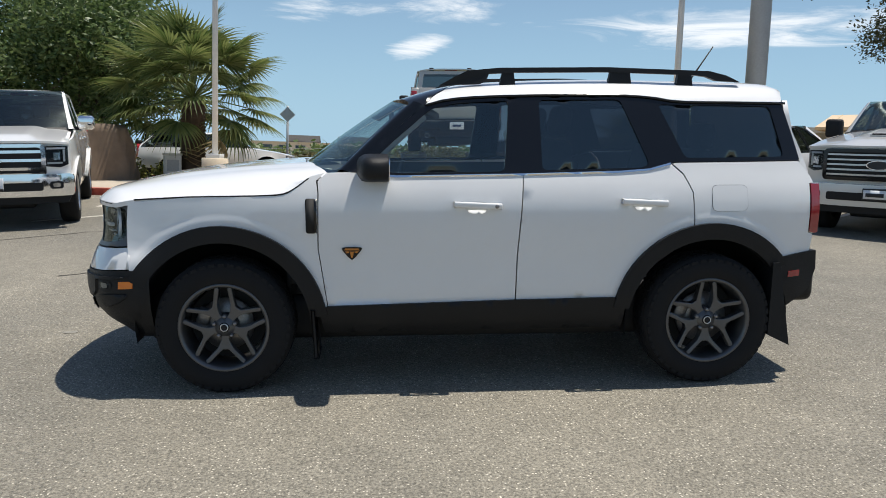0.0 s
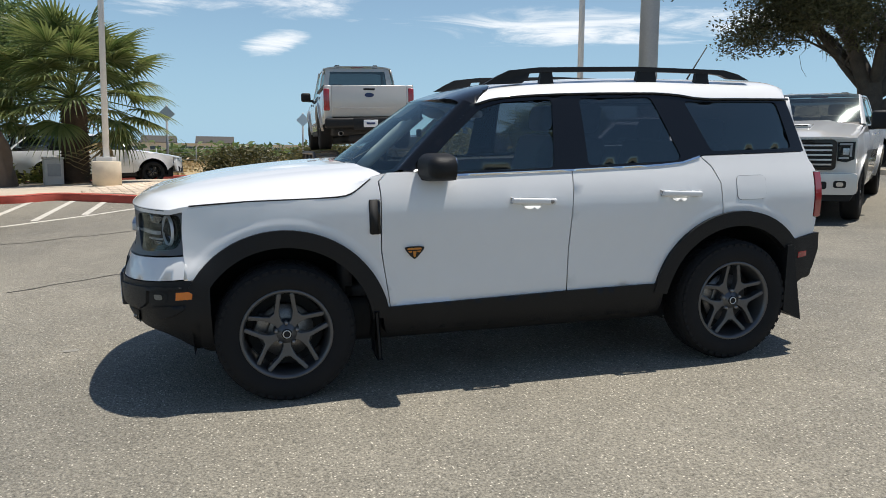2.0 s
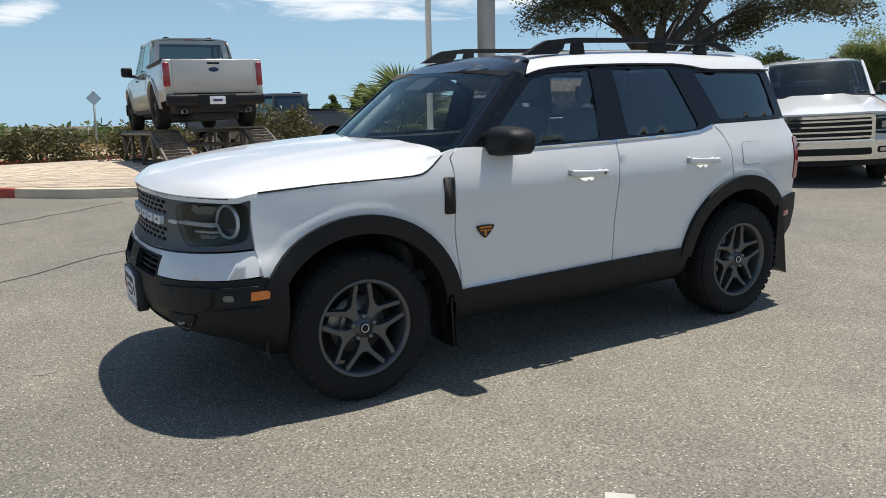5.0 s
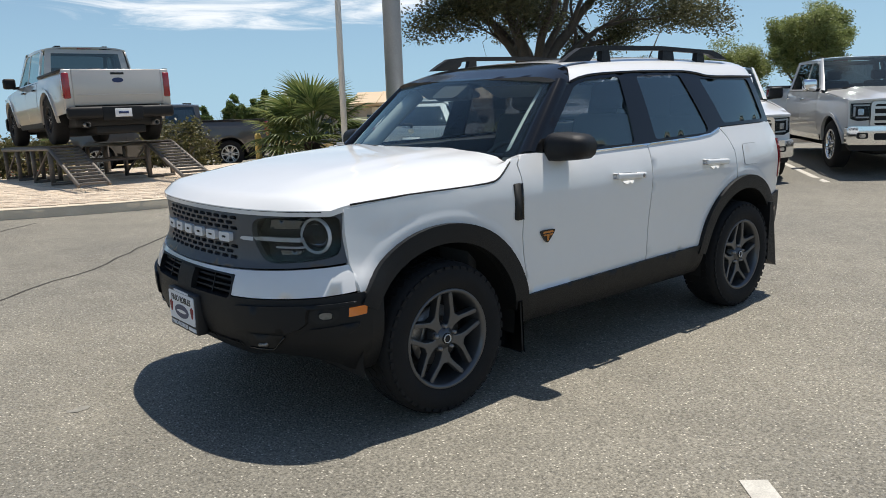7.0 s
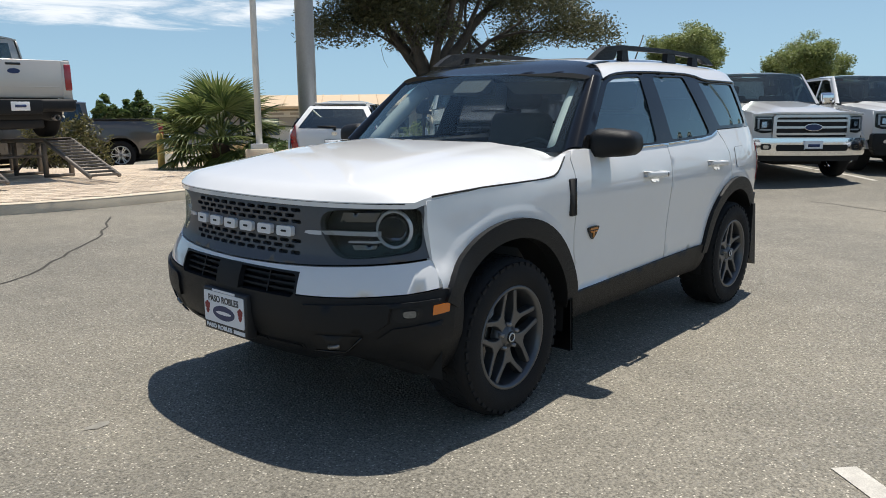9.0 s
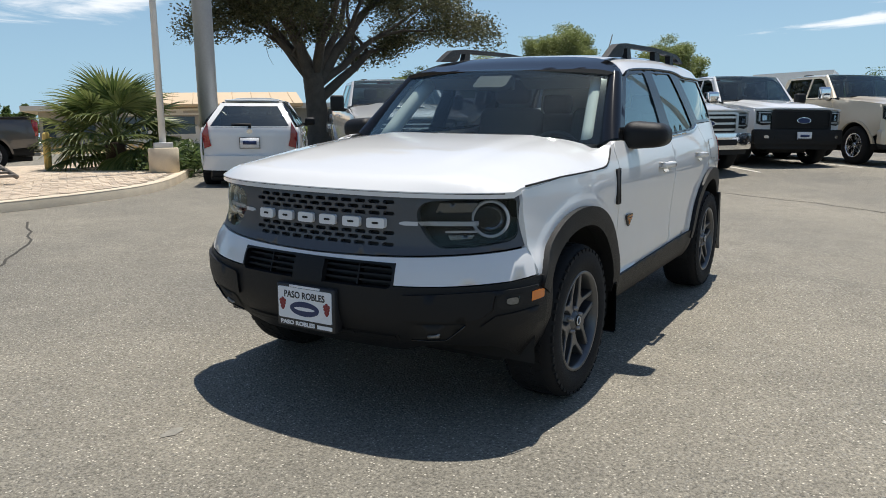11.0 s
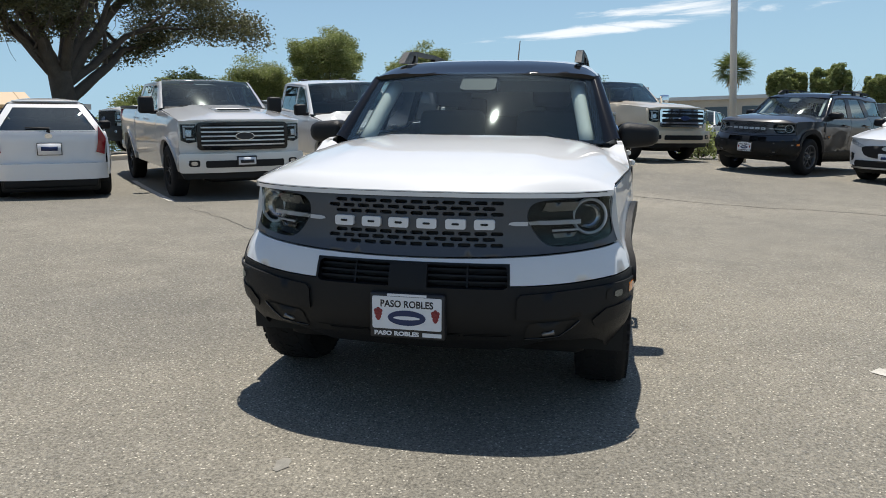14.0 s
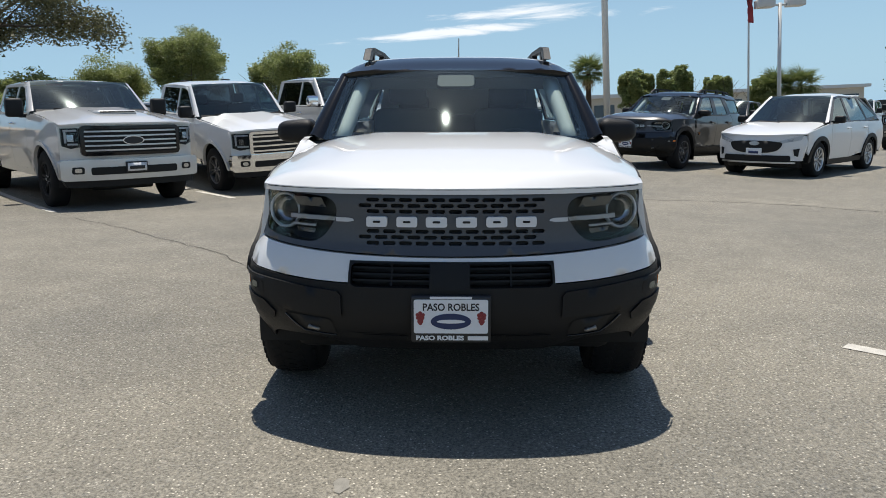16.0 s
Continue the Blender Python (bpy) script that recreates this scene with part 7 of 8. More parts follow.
vehicle("silver_pickup", stand(8.2, 6.75, facing(-0.735, -0.68)), "silver heavy pickup truck with chrome-barred grille and hood scoop", SILVER, dict(TRUCK, hood0=1.27, hood1=1.42, belt=1.37, roof=1.95, bt=1.44, half=1.02), grille=(5, SATIN, DARK), frame_mat=GLOSSBLACK, rim=DARK, towing=True, scoop=True, plate="state", emblem=INK, big=0.02)
vehicle("white_pickup", stand(10.5, 4.85, facing(-0.765, -0.645)) @ Matrix.Scale(0.97, 4), "white pickup truck with a large chrome grille", WHITE, TRUCK, grille=(4, CHROME, DARK), rim=GUNMETAL, bumper=CHROME, emblem=False, plate=None, handle=CLADDING)
vehicle("pearl_pickup", stand(12.4, 2.85, facing(-0.76, -0.65)), "silver pickup truck with chrome grille bars and chrome mirrors", SILVER, TRUCK, grille=(3, SATIN, DARK), rim=CHROME, bumper=CHROME)
vehicle("white_work_pickup", stand(14.9, 1.45, facing(-0.77, -0.64)), "white pickup truck with a black grille and black bumper", WHITE, TRUCK, grille=(6, DARK, DARK), rim=CHROME, bumper=CLADDING, handle=CLADDING)
vehicle("tan_pickup", stand(16.4, -0.75, facing(-0.76, -0.65)), "tan heavy-duty pickup truck with chrome tow mirrors", TAN, dict(TRUCK, hood0=1.30, hood1=1.42, belt=1.42, roof=2.03, bt=1.5, half=1.02), grille=(3, CHROME, DARK), rim=CHROME, towing=True, plate=None, handle=CHROME)
vehicle("white_crossover", stand(11.9, -7.4, facing(-0.70, 0.71)), "white crossover car with a black honeycomb grille", WHITE, SUV, grille=(0, DARK, DARK), rim=SATIN, rim_style="multi", cladding=CLADDING)
vehicle("white_hatchback", stand(6.7, 8.9, facing(0.77, 0.63)) @ Matrix.Scale(1.05, 4), "small white hatchback seen from behind, parked at the kerb", WHITE, HATCH, rim=SATIN, plate=None, rim_style="multi")
vehicle("white_parked_pickup", stand(-6.45, 8.2, facing(0.30, -0.95)), "white pickup truck with chrome grille parked nose out", PEARL, TRUCK, grille=(3, CHROME, DARK), rim=SATIN, bumper=CHROME)
DECK = 0.86
vehicle("raised_pickup", stand(1.09, 13.42, facing(0.03, 1.0), DECK) @ Matrix.Scale(0.95, 4), "warm silver lifted pickup truck shown on a steel ramp", SILVERWARM, dict(TRUCK, roof=2.05), rim=DARK, bumper=CLADDING, lift=-0.10, big=0.06, plate=None, handle=CLADDING)
vehicle("white_sedan", stand(-5.7, 20.2, facing(0.96, 0.26)) @ Matrix.Scale(1.04, 4), "white saloon car parked beyond the palm", WHITE, SEDAN, rim=DARK, plate=None)
vehicle("grey_pickup", stand(5.2, 19.9, facing(-0.93, 0.36)), "dark grey pickup truck parked beyond the island", GREYPAINT, TRUCK, rim=SATIN, plate=None, handle=CLADDING)

# ---- island ----
EDGE = smooth_line([(-16, 14.6), (-7.2, 11.3), (-6.4, 10.9), (-5.5, 10.7), (-5.05, 11.3), (-4.6, 10.9), (-4.1, 10.5), (-3.03, 9.65), (-2.2, 8.9), (-1.55, 8.33), (-0.6, 7.98), (0.35, 7.68), (1.3, 7.6), (2.2, 7.65), (3.0, 7.83), (4.0, 8.42), (5.2, 9.45), (6.6, 10.8), (8.0, 12.1), (9.3, 13.3)], 2)
isl = EDGE + [(9.4, 15.2), (5.0, 19.0), (-16, 20.0)]
tagged(part("island_paving", draped(isl, 0.136, 0.7), PAVER), "tan paved island inside a concrete kerb", "pavement", kind="structure")
red = [p for p in EDGE if p[0] < -2.4]
tagged(part("kerb_red", kerb_run(red, KERBRED), KERBRED), "kerb painted worn red", "kerb", kind="structure")
tagged(part("kerb_plain", kerb_run([red[-1]] + [p for p in EDGE if p[0] >= -2.4], CONCRETE), CONCRETE), "pale concrete kerb round the island", "kerb", kind="structure")


tagged(part("kerb_back", kerb_run([(10.6, 11.5), (12.7, 9.85), (15.5, 7.65), (18.5, 5.3)], CONCRETE, 0.5), CONCRETE), "pale concrete kerb strip behind the parked trucks", "kerb", kind="structure")


def pole(name, x, y, label, h, r0, r1, mat, block=0.0, on=0.15, turn=0, half=0.33):
    p = thing(name, upright(x, y, turn, on), label, "pole")
    if block:
        part("concrete_base", lathe([(0.0, -0.1), (half, -0.1), (half, block - 0.02), (half - 0.02, block), (0.0, block)], 32, axis="z"), CONCRETE, p, "round concrete base")
        part("base_plate", box(-0.17, -0.17, block, 0.17, 0.17, block + 0.10, bevel=0.01), mat, p)
    part("shaft", lathe([(0.0, -0.1 if not block else block), (r0, -0.1 if not block else block), (r1, h), (0.0, h)], 16, axis="z"), mat, p)
    return p


pole("lamp_pole", -4.5, 13.9, "white steel lamp pole on a round concrete base", 9.0, 0.07, 0.055, POLEWHITE, 0.54, 0.15, -8, 0.31)
pole("lamp_pole", 5.25, 10.0, "white steel lamp pole on a round concrete base", 9.0, 0.065, 0.05, POLEWHITE, 0.46, 0.15, -35, 0.28)
pole("sign_pole", 7.35, 11.0, "thick grey steel sign pole", 11.0, 0.21, 0.21, GALV)
lp = pole("lamp_pole", 15.6, -3.9, "tall pale lamp pole behind the parked cars", 9.5, 0.09, 0.07, POLEWHITE, 0.7, 0.0)
fan_palm(upright(-5.65, 16.6, 0, 0.15), "tall fan palm with dry lower fronds on the island", 2.1, 1.6, 1.02, 60, 3, 2, trunk_r=0.34)
fan_palm(upright(5.6, 11.9, 40, 0.15), "low fan palm beside the lamp pole", 0.55, 0.85, 0.85, 40, 5, 5, trunk_r=0.2)
oak(upright(23.0, 21.0, 20) @ Matrix.Scale(1.65, 4), 11)
round_tree("broadleaf_tree", upright(-12.5, 24.5), "large dense dark green tree", 9.5, 11.0, 21, LEAFDARK, 0.6, leaf=0.10, per=300)


# ---- display ramp under the raised truck ----
RAMPSTEEL = material("weathered_ramp_steel", (0.16, 0.14, 0.12), rough=0.6, metal=0.5, scale=4, vary=0.3)


def display_ramp(m):
    r = thing("display_ramp", m, "weathered steel display ramp with two ladder tracks", "ramp")
    z1 = DECK - 0.145 - 0.02
    for s in (-1, 1):
        y0, y1 = s * 0.855 - 0.24, s * 0.855 + 0.24
        for y in (y0, y1):
            part("track_rail", tube([(-2.45, y, z1 - 0.05), (2.15, y, z1 - 0.05), (3.9, y, 0.05)], 0.035, 6), RAMPSTEEL, r)
        part("track_plate", box(-2.45, y0, z1 - 0.02, 2.15, y1, z1, bevel=0.004), RAMPSTEEL, r)
        for i in range(12):
            t = (i + 0.7) / 12
            x, z = 2.15 + 1.75 * t, z1 - 0.04 + (0.05 - z1 + 0.04) * t
            part("rung", box(x - 0.03, y0, z - 0.012, x + 0.03, y1, z + 0.028, bevel=0.006), RAMPSTEEL, r)
        for x in (-2.3, -0.9, 0.6, 2.05):
            for y in (y0 + 0.02, y1 - 0.02):
                part("post", box(x - 0.035, y - 0.035, 0.0, x + 0.035, y + 0.035, z1 - 0.04), RAMPSTEEL, r)
            part("foot_bar", box(x - 0.04, y0, 0.0, x + 0.04, y1, 0.05), RAMPSTEEL, r)
        for x0, x1 in ((-2.3, -0.9), (0.6, 2.05)):
            part("brace", tube([(x0, y0, 0.05), (x1, y0, z1 - 0.08)], 0.022, 6), RAMPSTEEL, r)
    for x in (-2.3, 0.6, 2.05):
        part("cross_bar", tube([(x, -0.62, z1 * 0.55), (x, 0.62, z1 * 0.55)], 0.028, 6), RAMPSTEEL, r)
    return r


display_ramp(stand(1.09, 13.42, facing(0.03, 1.0), 0.145))

# ---- beyond the island ----
KERBFAR = [(-40, 26.5), (-16, 26.0), (-3, 25.2), (4, 25.5)]
tagged(part("kerb_far", kerb_run(KERBFAR, KERBRED), KERBRED), "far kerb painted red", "kerb", kind="structure")


def field():
    xs = [-260, -120, -60, -30, -15, 0, 10, 20, 34]
    ys = [28, 34, 42, 55, 75, 110, 170, 260, 420]
    bm = bmesh.new()
    rows = [[bm.verts.new((x * (1 + (y - 28) / 200), y, gz(x, y) + 0.03 + max(0, y - 30) * 0.011)) for x in xs] for y in ys]
    for a, b in zip(rows, rows[1:]):
        for i in range(len(xs) - 1):
            bm.faces.new((a[i], a[i + 1], b[i + 1], b[i]))
    return tagged(part("dry_field", bm, DRYGRASS), "field of dry golden grass", "field", kind="structure")


field()


def field_z(x, y):
    return gz(x, y) + 0.03 + max(0, y - 30) * 0.011


def brush_band(name, label, x0, x1, y0, y1, count, size, h, mat, seed):
    """Far low scrub, too fine to count."""
    rng = random.Random(seed)
    spots = []
    for i in range(count):
        x, y = rng.uniform(x0, x1), rng.uniform(y0, y1)
        z = field_z(x, y)
        hh = h * rng.uniform(0.3, 1.0)
        spots += [(x + rng.gauss(0, size * 2), y + rng.gauss(0, size), z + hh * rng.random()) for _ in range(6)]
    return tagged(part(name, leaf_cloud(spots, size, 5, rng, size * 1.1), mat, None, smooth=False), label, "scrub", kind="stuff")


brush_band("far_scrub", "distant olive scrub along the fence", -60, 40, 66, 74, 260, 0.35, 1.1, LEAFHEDGE, 4)
brush_band("far_tree_line", "distant dark tree line", -200, 120, 190, 215, 220, 1.1, 3.0, LEAFDARK, 5)
brush_band("dry_grass_tufts", "tufts of dry grass", -40, 30, 29, 62, 500, 0.16, 0.35, LEAFDRY, 6)

FENCE = material("galvanised_wire_fence", (0.3, 0.31, 0.31), rough=0.6, metal=0.5)
fence = thing("wire_fence", pose(0, 0, 0), "low wire fence across the dry field", "fence")
for i in range(34):
    x = -62 + i * 3.0
    part("post", tube([(x, 60, field_z(x, 60) - 0.1), (x, 60, field_z(x, 60) + 1.5)], 0.04, 6), FENCE, fence)
for k in range(5):
    part("wire", tube([(-62 + j * 12.4, 60, field_z(-62 + j * 12.4, 60) + 0.25 + 0.28 * k) for j in range(9)], 0.012, 4), FENCE, fence)

WALLPALE = material("pale_stucco", (0.55, 0.5, 0.42), rough=0.9, scale=0.3, vary=0.1, fine=8)
WALLWHITE = material("white_warehouse_metal", (0.62, 0.62, 0.6), rough=0.6, scale=0.2, vary=0.06, fine=5)
WALLGREY = material("grey_stucco", (0.36, 0.35, 0.33), rough=0.85, scale=0.3, vary=0.1, fine=6)
ROOFTAN = material("tan_metal_roof", (0.62, 0.47, 0.30), rough=0.55, scale=0.4, vary=0.06, fine=6)
ROOFDARK = material("dark_shingle_roof", (0.06, 0.055, 0.05), rough=0.8, scale=0.5, vary=0.2)
WINDOWDARK = material("dark_window", (0.03, 0.04, 0.05), rough=0.1, coat=0.5)


def hall(name, m, label, w, d, h, wall, roof, ridge=0.0, eave=0.3, windows=0, doors=0, sign=False):
    """A plain building: front towards -y; a flat or ridged roof with eaves."""
    b = thing(name, m, label, "building")
    part("wall", box(-w / 2, 0, -1.5, w / 2, d, h, bevel=0.0), wall, b, smooth=False)
    if ridge:
        bm = bmesh.new()
        pts = [(-w / 2 - eave, -eave, h - 0.02), (w / 2 + eave, -eave, h - 0.02), (w / 2 + eave, d + eave, h - 0.02), (-w / 2 - eave, d + eave, h - 0.02)]
        lo = [bm.verts.new(p) for p in pts]
        up = [bm.verts.new((p[0], p[1], p[2] + 0.18)) for p in pts]
        top = [bm.verts.new((-w / 2 - eave, d / 2, h + ridge)), bm.verts.new((w / 2 + eave, d / 2, h + ridge))]
        bm.faces.new(lo[::-1])
        for i in range(4):
            bm.faces.new((lo[i], lo[(i + 1) % 4], up[(i + 1) % 4], up[i]))
        bm.faces.new((up[0], up[1], top[1], top[0]))
        bm.faces.new((up[2], up[3], top[0], top[1]))
        bm.faces.new((up[3], up[0], top[0]))
        bm.faces.new((up[1], up[2], top[1]))
        rf = part("roof", bm, roof, b, smooth=False)
        n = int(w / 1.2)
        for i in range(n):
            x = -w / 2 - eave + (w + 2 * eave) * (i + 0.5) / n
            part("roof_seam", tube([(x, -eave - 0.01, h + 0.17), (x, d / 2, h + ridge + 0.02)], 0.03, 4), roof, rf)
    else:
        part("roof", box(-w / 2 - eave, -eave, h, w / 2 + eave, d + eave, h + 0.35), roof, b, smooth=False)
    for i in range(windows):
        x = -w / 2 + w * (i + 0.5) / windows
        wd = part("window", box(x - w / windows * 0.3, -0.06, h * 0.45, x + w / windows * 0.3, 0.05, h * 0.8), WINDOWDARK, b, smooth=False)
        part("window_frame", box(x - w / windows * 0.3 - 0.06, -0.04, h * 0.45 - 0.1, x + w / windows * 0.3 + 0.06, 0.02, h * 0.45), WALLWHITE, wd, smooth=False)
    for i in range(doors):
        x = -w / 2 + w * (i + 0.5) / doors
        part("roller_door", box(x - 1.6, -0.05, -1.5, x + 1.6, 0.05, h * 0.62), WALLWHITE, b, smooth=False)
    if sign:
        part("sign_band", box(-w * 0.42, -0.12, h - 0.55, w * 0.42, -0.04, h - 0.12), WALLWHITE, b, "white fascia sign with grey bars", smooth=False)
        for i in range(6):
            x = -w * 0.38 + w * 0.76 * (i + 0.5) / 6
            part("sign_bar", box(x - w * 0.045, -0.135, h - 0.42, x + w * 0.045, -0.115, h - 0.25), WALLGREY, b, smooth=False)
    return b


hall("far_wall_building", pose(-10, 300, field_z(0, 300) - 0.5, 0, 0, 3), "long low beige building far across the field", 150, 20, 4.6, WALLPALE, WALLPALE, windows=24)
for x, y, w in ((-34, 330, 13), (-12, 335, 15)):
    hall("far_house", pose(x, y, field_z(x, y) + 0.4), "far house with a dark roof", w, 10, 5.0, WALLPALE, ROOFDARK, ridge=3.0, windows=2)
hall("workshop", pose(32.7, 39.2, 0.95, 0, 0, -43), "low workshop with a tan metal roof and a white fascia sign", 12.2, 8, 3.3, WALLGREY, ROOFTAN, ridge=1.25, eave=0.6, windows=4, doors=3, sign=True)
hall("office_block", pose(28.2, 46.4, 0.95, 0, 0, -43), "low grey office with a flat white roof", 5, 8, 3.2, WALLGREY, WALLWHITE, eave=0.9, windows=4)
hall("office_wing", pose(39.3, 35.2, 0.95, 0, 0, -43), "low grey building with a flat white roof", 3.6, 6, 3.2, WALLGREY, WALLWHITE, eave=0.8, windows=3)
hall("warehouse", pose(74, 6.5, 0.85, 0, 0, -90), "long white warehouse behind the parked trucks", 22, 12, 4.4, WALLWHITE, WALLWHITE, eave=0.1, doors=2)
hall("warehouse_tower", pose(77, 7.6, 0.85, 0, 0, -90), "tall grey warehouse block", 7, 6, 6.1, WALLWHITE, WALLWHITE, eave=0.05)
hall("showroom", pose(80, -24, 0.6, 0, 0, -74), "long low pale showroom far behind the lot", 46, 14, 3.6, WALLPALE, WALLWHITE, eave=0.5, windows=12)

# ---- trees ----
for i, (x, y, h, w, sd, mt) in enumerate([(25.5, 16.9, 3.1, 3.2, 31, LEAFGREEN), (34.4, 18.3, 4.6, 4.0, 32, LEAFGREEN), (34.6, 13.8, 5.9, 3.6, 33, LEAFGREEN), (45.0, 11.0, 6.2, 4.2, 36, LEAFGREEN), (21.5, 16.5, 2.0, 3.6, 35, LEAFGREEN), (34.5, -23.8, 5.6, 4.2, 43, LEAFDARK),
                                           (53.4, -12.9, 5.3, 2.2, 37, LEAFGREEN), (52.8, -15.6, 5.3, 2.1, 38, LEAFGREEN), (52.2, -18.5, 4.7, 1.7, 39, LEAFGREEN), (51.5, -21.6, 4.3, 1.8, 40, LEAFGREEN), (52, 0.5, 4.0, 5.2, 42, LEAFDARK)]):
    round_tree("broadleaf_tree", upright(x, y), "rounded broadleaf tree behind the parked vehicles", h, w, sd, mt, group="trees behind the lot", leaf=0.062 if x < 40 else 0.075, per=160 if x < 40 else 150)
for x, y, sd in ((54, -9.5, 51), (50.6, -22.0, 52), (50.2, -23.6, 53)):
    fan_palm(upright(x, y), "tall thin fan palm far behind the lot", 5.2 if y > -12 else 3.4, 0.75, 0.95, 44, sd, 8, trunk_r=0.2, blades=14)
for x, y, h, sd in ((27.9, 70, 4.6, 61), (30.6, 68.7, 5.8, 62), (32.3, 67.9, 5.2, 63), (33.5, 67.2, 6.0, 64), (35.2, 67, 4.5, 66), (36.6, 66.4, 4.8, 67), (25.5, 71.5, 4.0, 68)):
    round_tree("far_tree", upright(x, y), "dark far tree beyond the field", h, h * 0.28, sd, LEAFDARK, h * 0.1, leaf=0.3, per=20)
shrub("tall_hedge", upright(33, 23.5, -52, -0.1), "dusty green hedge along the lot behind the oak", 17, 2.4, 1.9, 81, LEAFGREEN, leaf=0.08, n=900, per=26, category="hedge")
shrub("flowering_hedge", upright(-1.4, 20.5, 0, 0.1), "olive hedge with reddish tips beyond the island", 3.0, 1.6, 0.95, 71, LEAFHEDGE, n=260, per=16)
shrub("flowering_hedge", upright(0.9, 17.2, 0, 0.1), "olive hedge with reddish tips behind the ramp", 2.6, 1.5, 0.95, 72, LEAFHEDGE, n=240, per=16)
shrub("flowering_hedge", upright(4.4, 16.8, 0, 0.1), "olive hedge with reddish tips behind the ramp", 2.4, 1.5, 1.3, 73, LEAFHEDGE, n=240, per=16)
shrub("low_shrub", upright(5.9, 10.6, 0, 0.1), "low dark shrub beside the pole base", 1.6, 1.2, 0.55, 74, LEAFDARK, n=110, per=12)
shrub("low_shrub", upright(7.1, 11.3, 0, 0.1), "low dark shrub in the planting bed", 1.6, 1.2, 0.5, 75, LEAFDARK, n=110, per=12)
shrub("yellow_shrub", upright(-8.2, 17.6, 0, 0.15), "low yellow-green shrub near the palm", 2.6, 1.0, 0.5, 76, LEAFYELLOW, n=130, per=12)
shrub("yellow_shrub", upright(-6.6, 18.6, 0, 0.15), "low yellow-green shrub near the palm", 1.6, 0.9, 0.45, 78, LEAFYELLOW, n=90, per=12)
shrub("green_shrub", upright(-8.9, 16.6, 0, 0.15), "green bush beside the covered sign", 2.4, 2.0, 1.7, 79, LEAFGREEN, leaf=0.08, n=200, per=16)
shrub("planter_shrub", upright(16.9, -3.2, 0, 0.1), "green shrub in a kerbed planter", 1.6, 1.2, 0.75, 77, LEAFGREEN, n=140, per=14)

# ---- covered sign, road sign, bollard ----
def covered_sign(m):
    rng = random.Random(9)
    c = thing("covered_sign", m, "brown fabric cover draped over a low sign", "cover")
    bm = bmesh.new()
    rows = []
    for k in range(9):
        z = 1.35 * k / 8
        row = []
        for i in range(28):
            a = 2 * math.pi * i / 28
            r = 1 + 0.10 * math.sin(a * 5 + z * 2) + 0.06 * math.sin(a * 9 - z * 5) + rng.uniform(-0.02, 0.02)
            sx = (0.62 - 0.16 * (k / 8) ** 2) * r
            sy = (0.36 - 0.14 * (k / 8)) * r
            row.append(bm.verts.new((sx * math.copysign(abs(math.cos(a)) ** 0.6, math.cos(a)) - 0.12 * k / 8, sy * math.copysign(abs(math.sin(a)) ** 0.6, math.sin(a)), z + (0.04 * math.sin(a * 3) if k == 8 else 0))))
        rows.append(row)
    for a, b in zip(rows, rows[1:]):
        for i in range(28):
            bm.faces.new((a[i], a[(i + 1) % 28], b[(i + 1) % 28], b[i]))
    bm.faces.new(rows[-1])
    part("fabric", bm, material("brown_canvas", (0.17, 0.12, 0.08), rough=0.85, scale=6, vary=0.2, bump=0.5), c)
    return c


covered_sign(upright(-7.3, 15.0, 15, 0.14))
for x, y in ((1.2, 31.0), (-4.2, 25.7)):
    sg = thing("road_sign", upright(x, y, 0, 0.0), "back of a diamond road sign on a post", "sign")
    part("post", box(-0.04, -0.04, -0.2, 0.04, 0.04, 2.75), GALV, sg)
    part("plate", prism([(-0.30, 2.42), (0, 2.12), (0.30, 2.42), (0, 2.72)], -0.045, -0.06, lambda u, v, w: (u, w, v)), SATIN, sg, "bare metal sign back", smooth=False)
ub = thing("utility_box", upright(-6.1, 16.2, 20, 0.14), "small white utility box with a grey panel on the island", "utility box")
part("body", box(-0.22, -0.16, -0.02, 0.22, 0.16, 0.62, bevel=0.02), POLEWHITE, ub)
part("lid", box(-0.24, -0.18, 0.62, 0.24, 0.18, 0.68, bevel=0.015), POLEWHITE, ub)
part("panel", box(-0.15, -0.168, 0.2, 0.15, -0.158, 0.5), GALV, ub, "grey printed panel", smooth=False)
bl = thing("bollard", upright(4.85, 13.1, 0, 0.14), "yellow steel bollard with a leaning yellow rail", "bollard")
YELLOW = material("faded_yellow_paint", (0.62, 0.45, 0.14), rough=0.6, scale=8, vary=0.15)
part("post", lathe([(0.0, -0.1), (0.075, -0.1), (0.075, 0.72), (0.05, 0.77), (0.0, 0.78)], 14, axis="z"), YELLOW, bl)
part("rail", tube([(0.05, 0, 0.62), (0.7, 0.1, 0.60)], 0.05, 8), YELLOW, bl)
part("leaning_rail", tube([(0.25, 0.0, 0.02), (0.75, 0.05, 0.5)], 0.05, 8), YELLOW, bl)

# ---- lamp heads, flag ----
tl = pole("twin_lamp_pole", 28.2, -13.4, "tall pale pole with two box lamp heads", 5.95, 0.09, 0.07, POLEWHITE, 0.7, 0.0)
for s in (-1, 1):
    part("lamp_head", box(-0.28, s * 0.62 - 0.35, 5.78, 0.28, s * 0.62 + 0.35, 6.11, bevel=0.03), POLEWHITE, tl, "pale box lamp head")
part("lamp_arm", box(-0.05, -0.6, 5.83, 0.05, 0.6, 5.91), POLEWHITE, tl)
fl = pole("flagpole", 28.7, -12.3, "slim flagpole with a hanging flag", 9.6, 0.045, 0.035, POLEWHITE, 0.0, 0.0)
FLAGRED = material("flag_red_cloth", (0.35, 0.05, 0.06), rough=0.8)
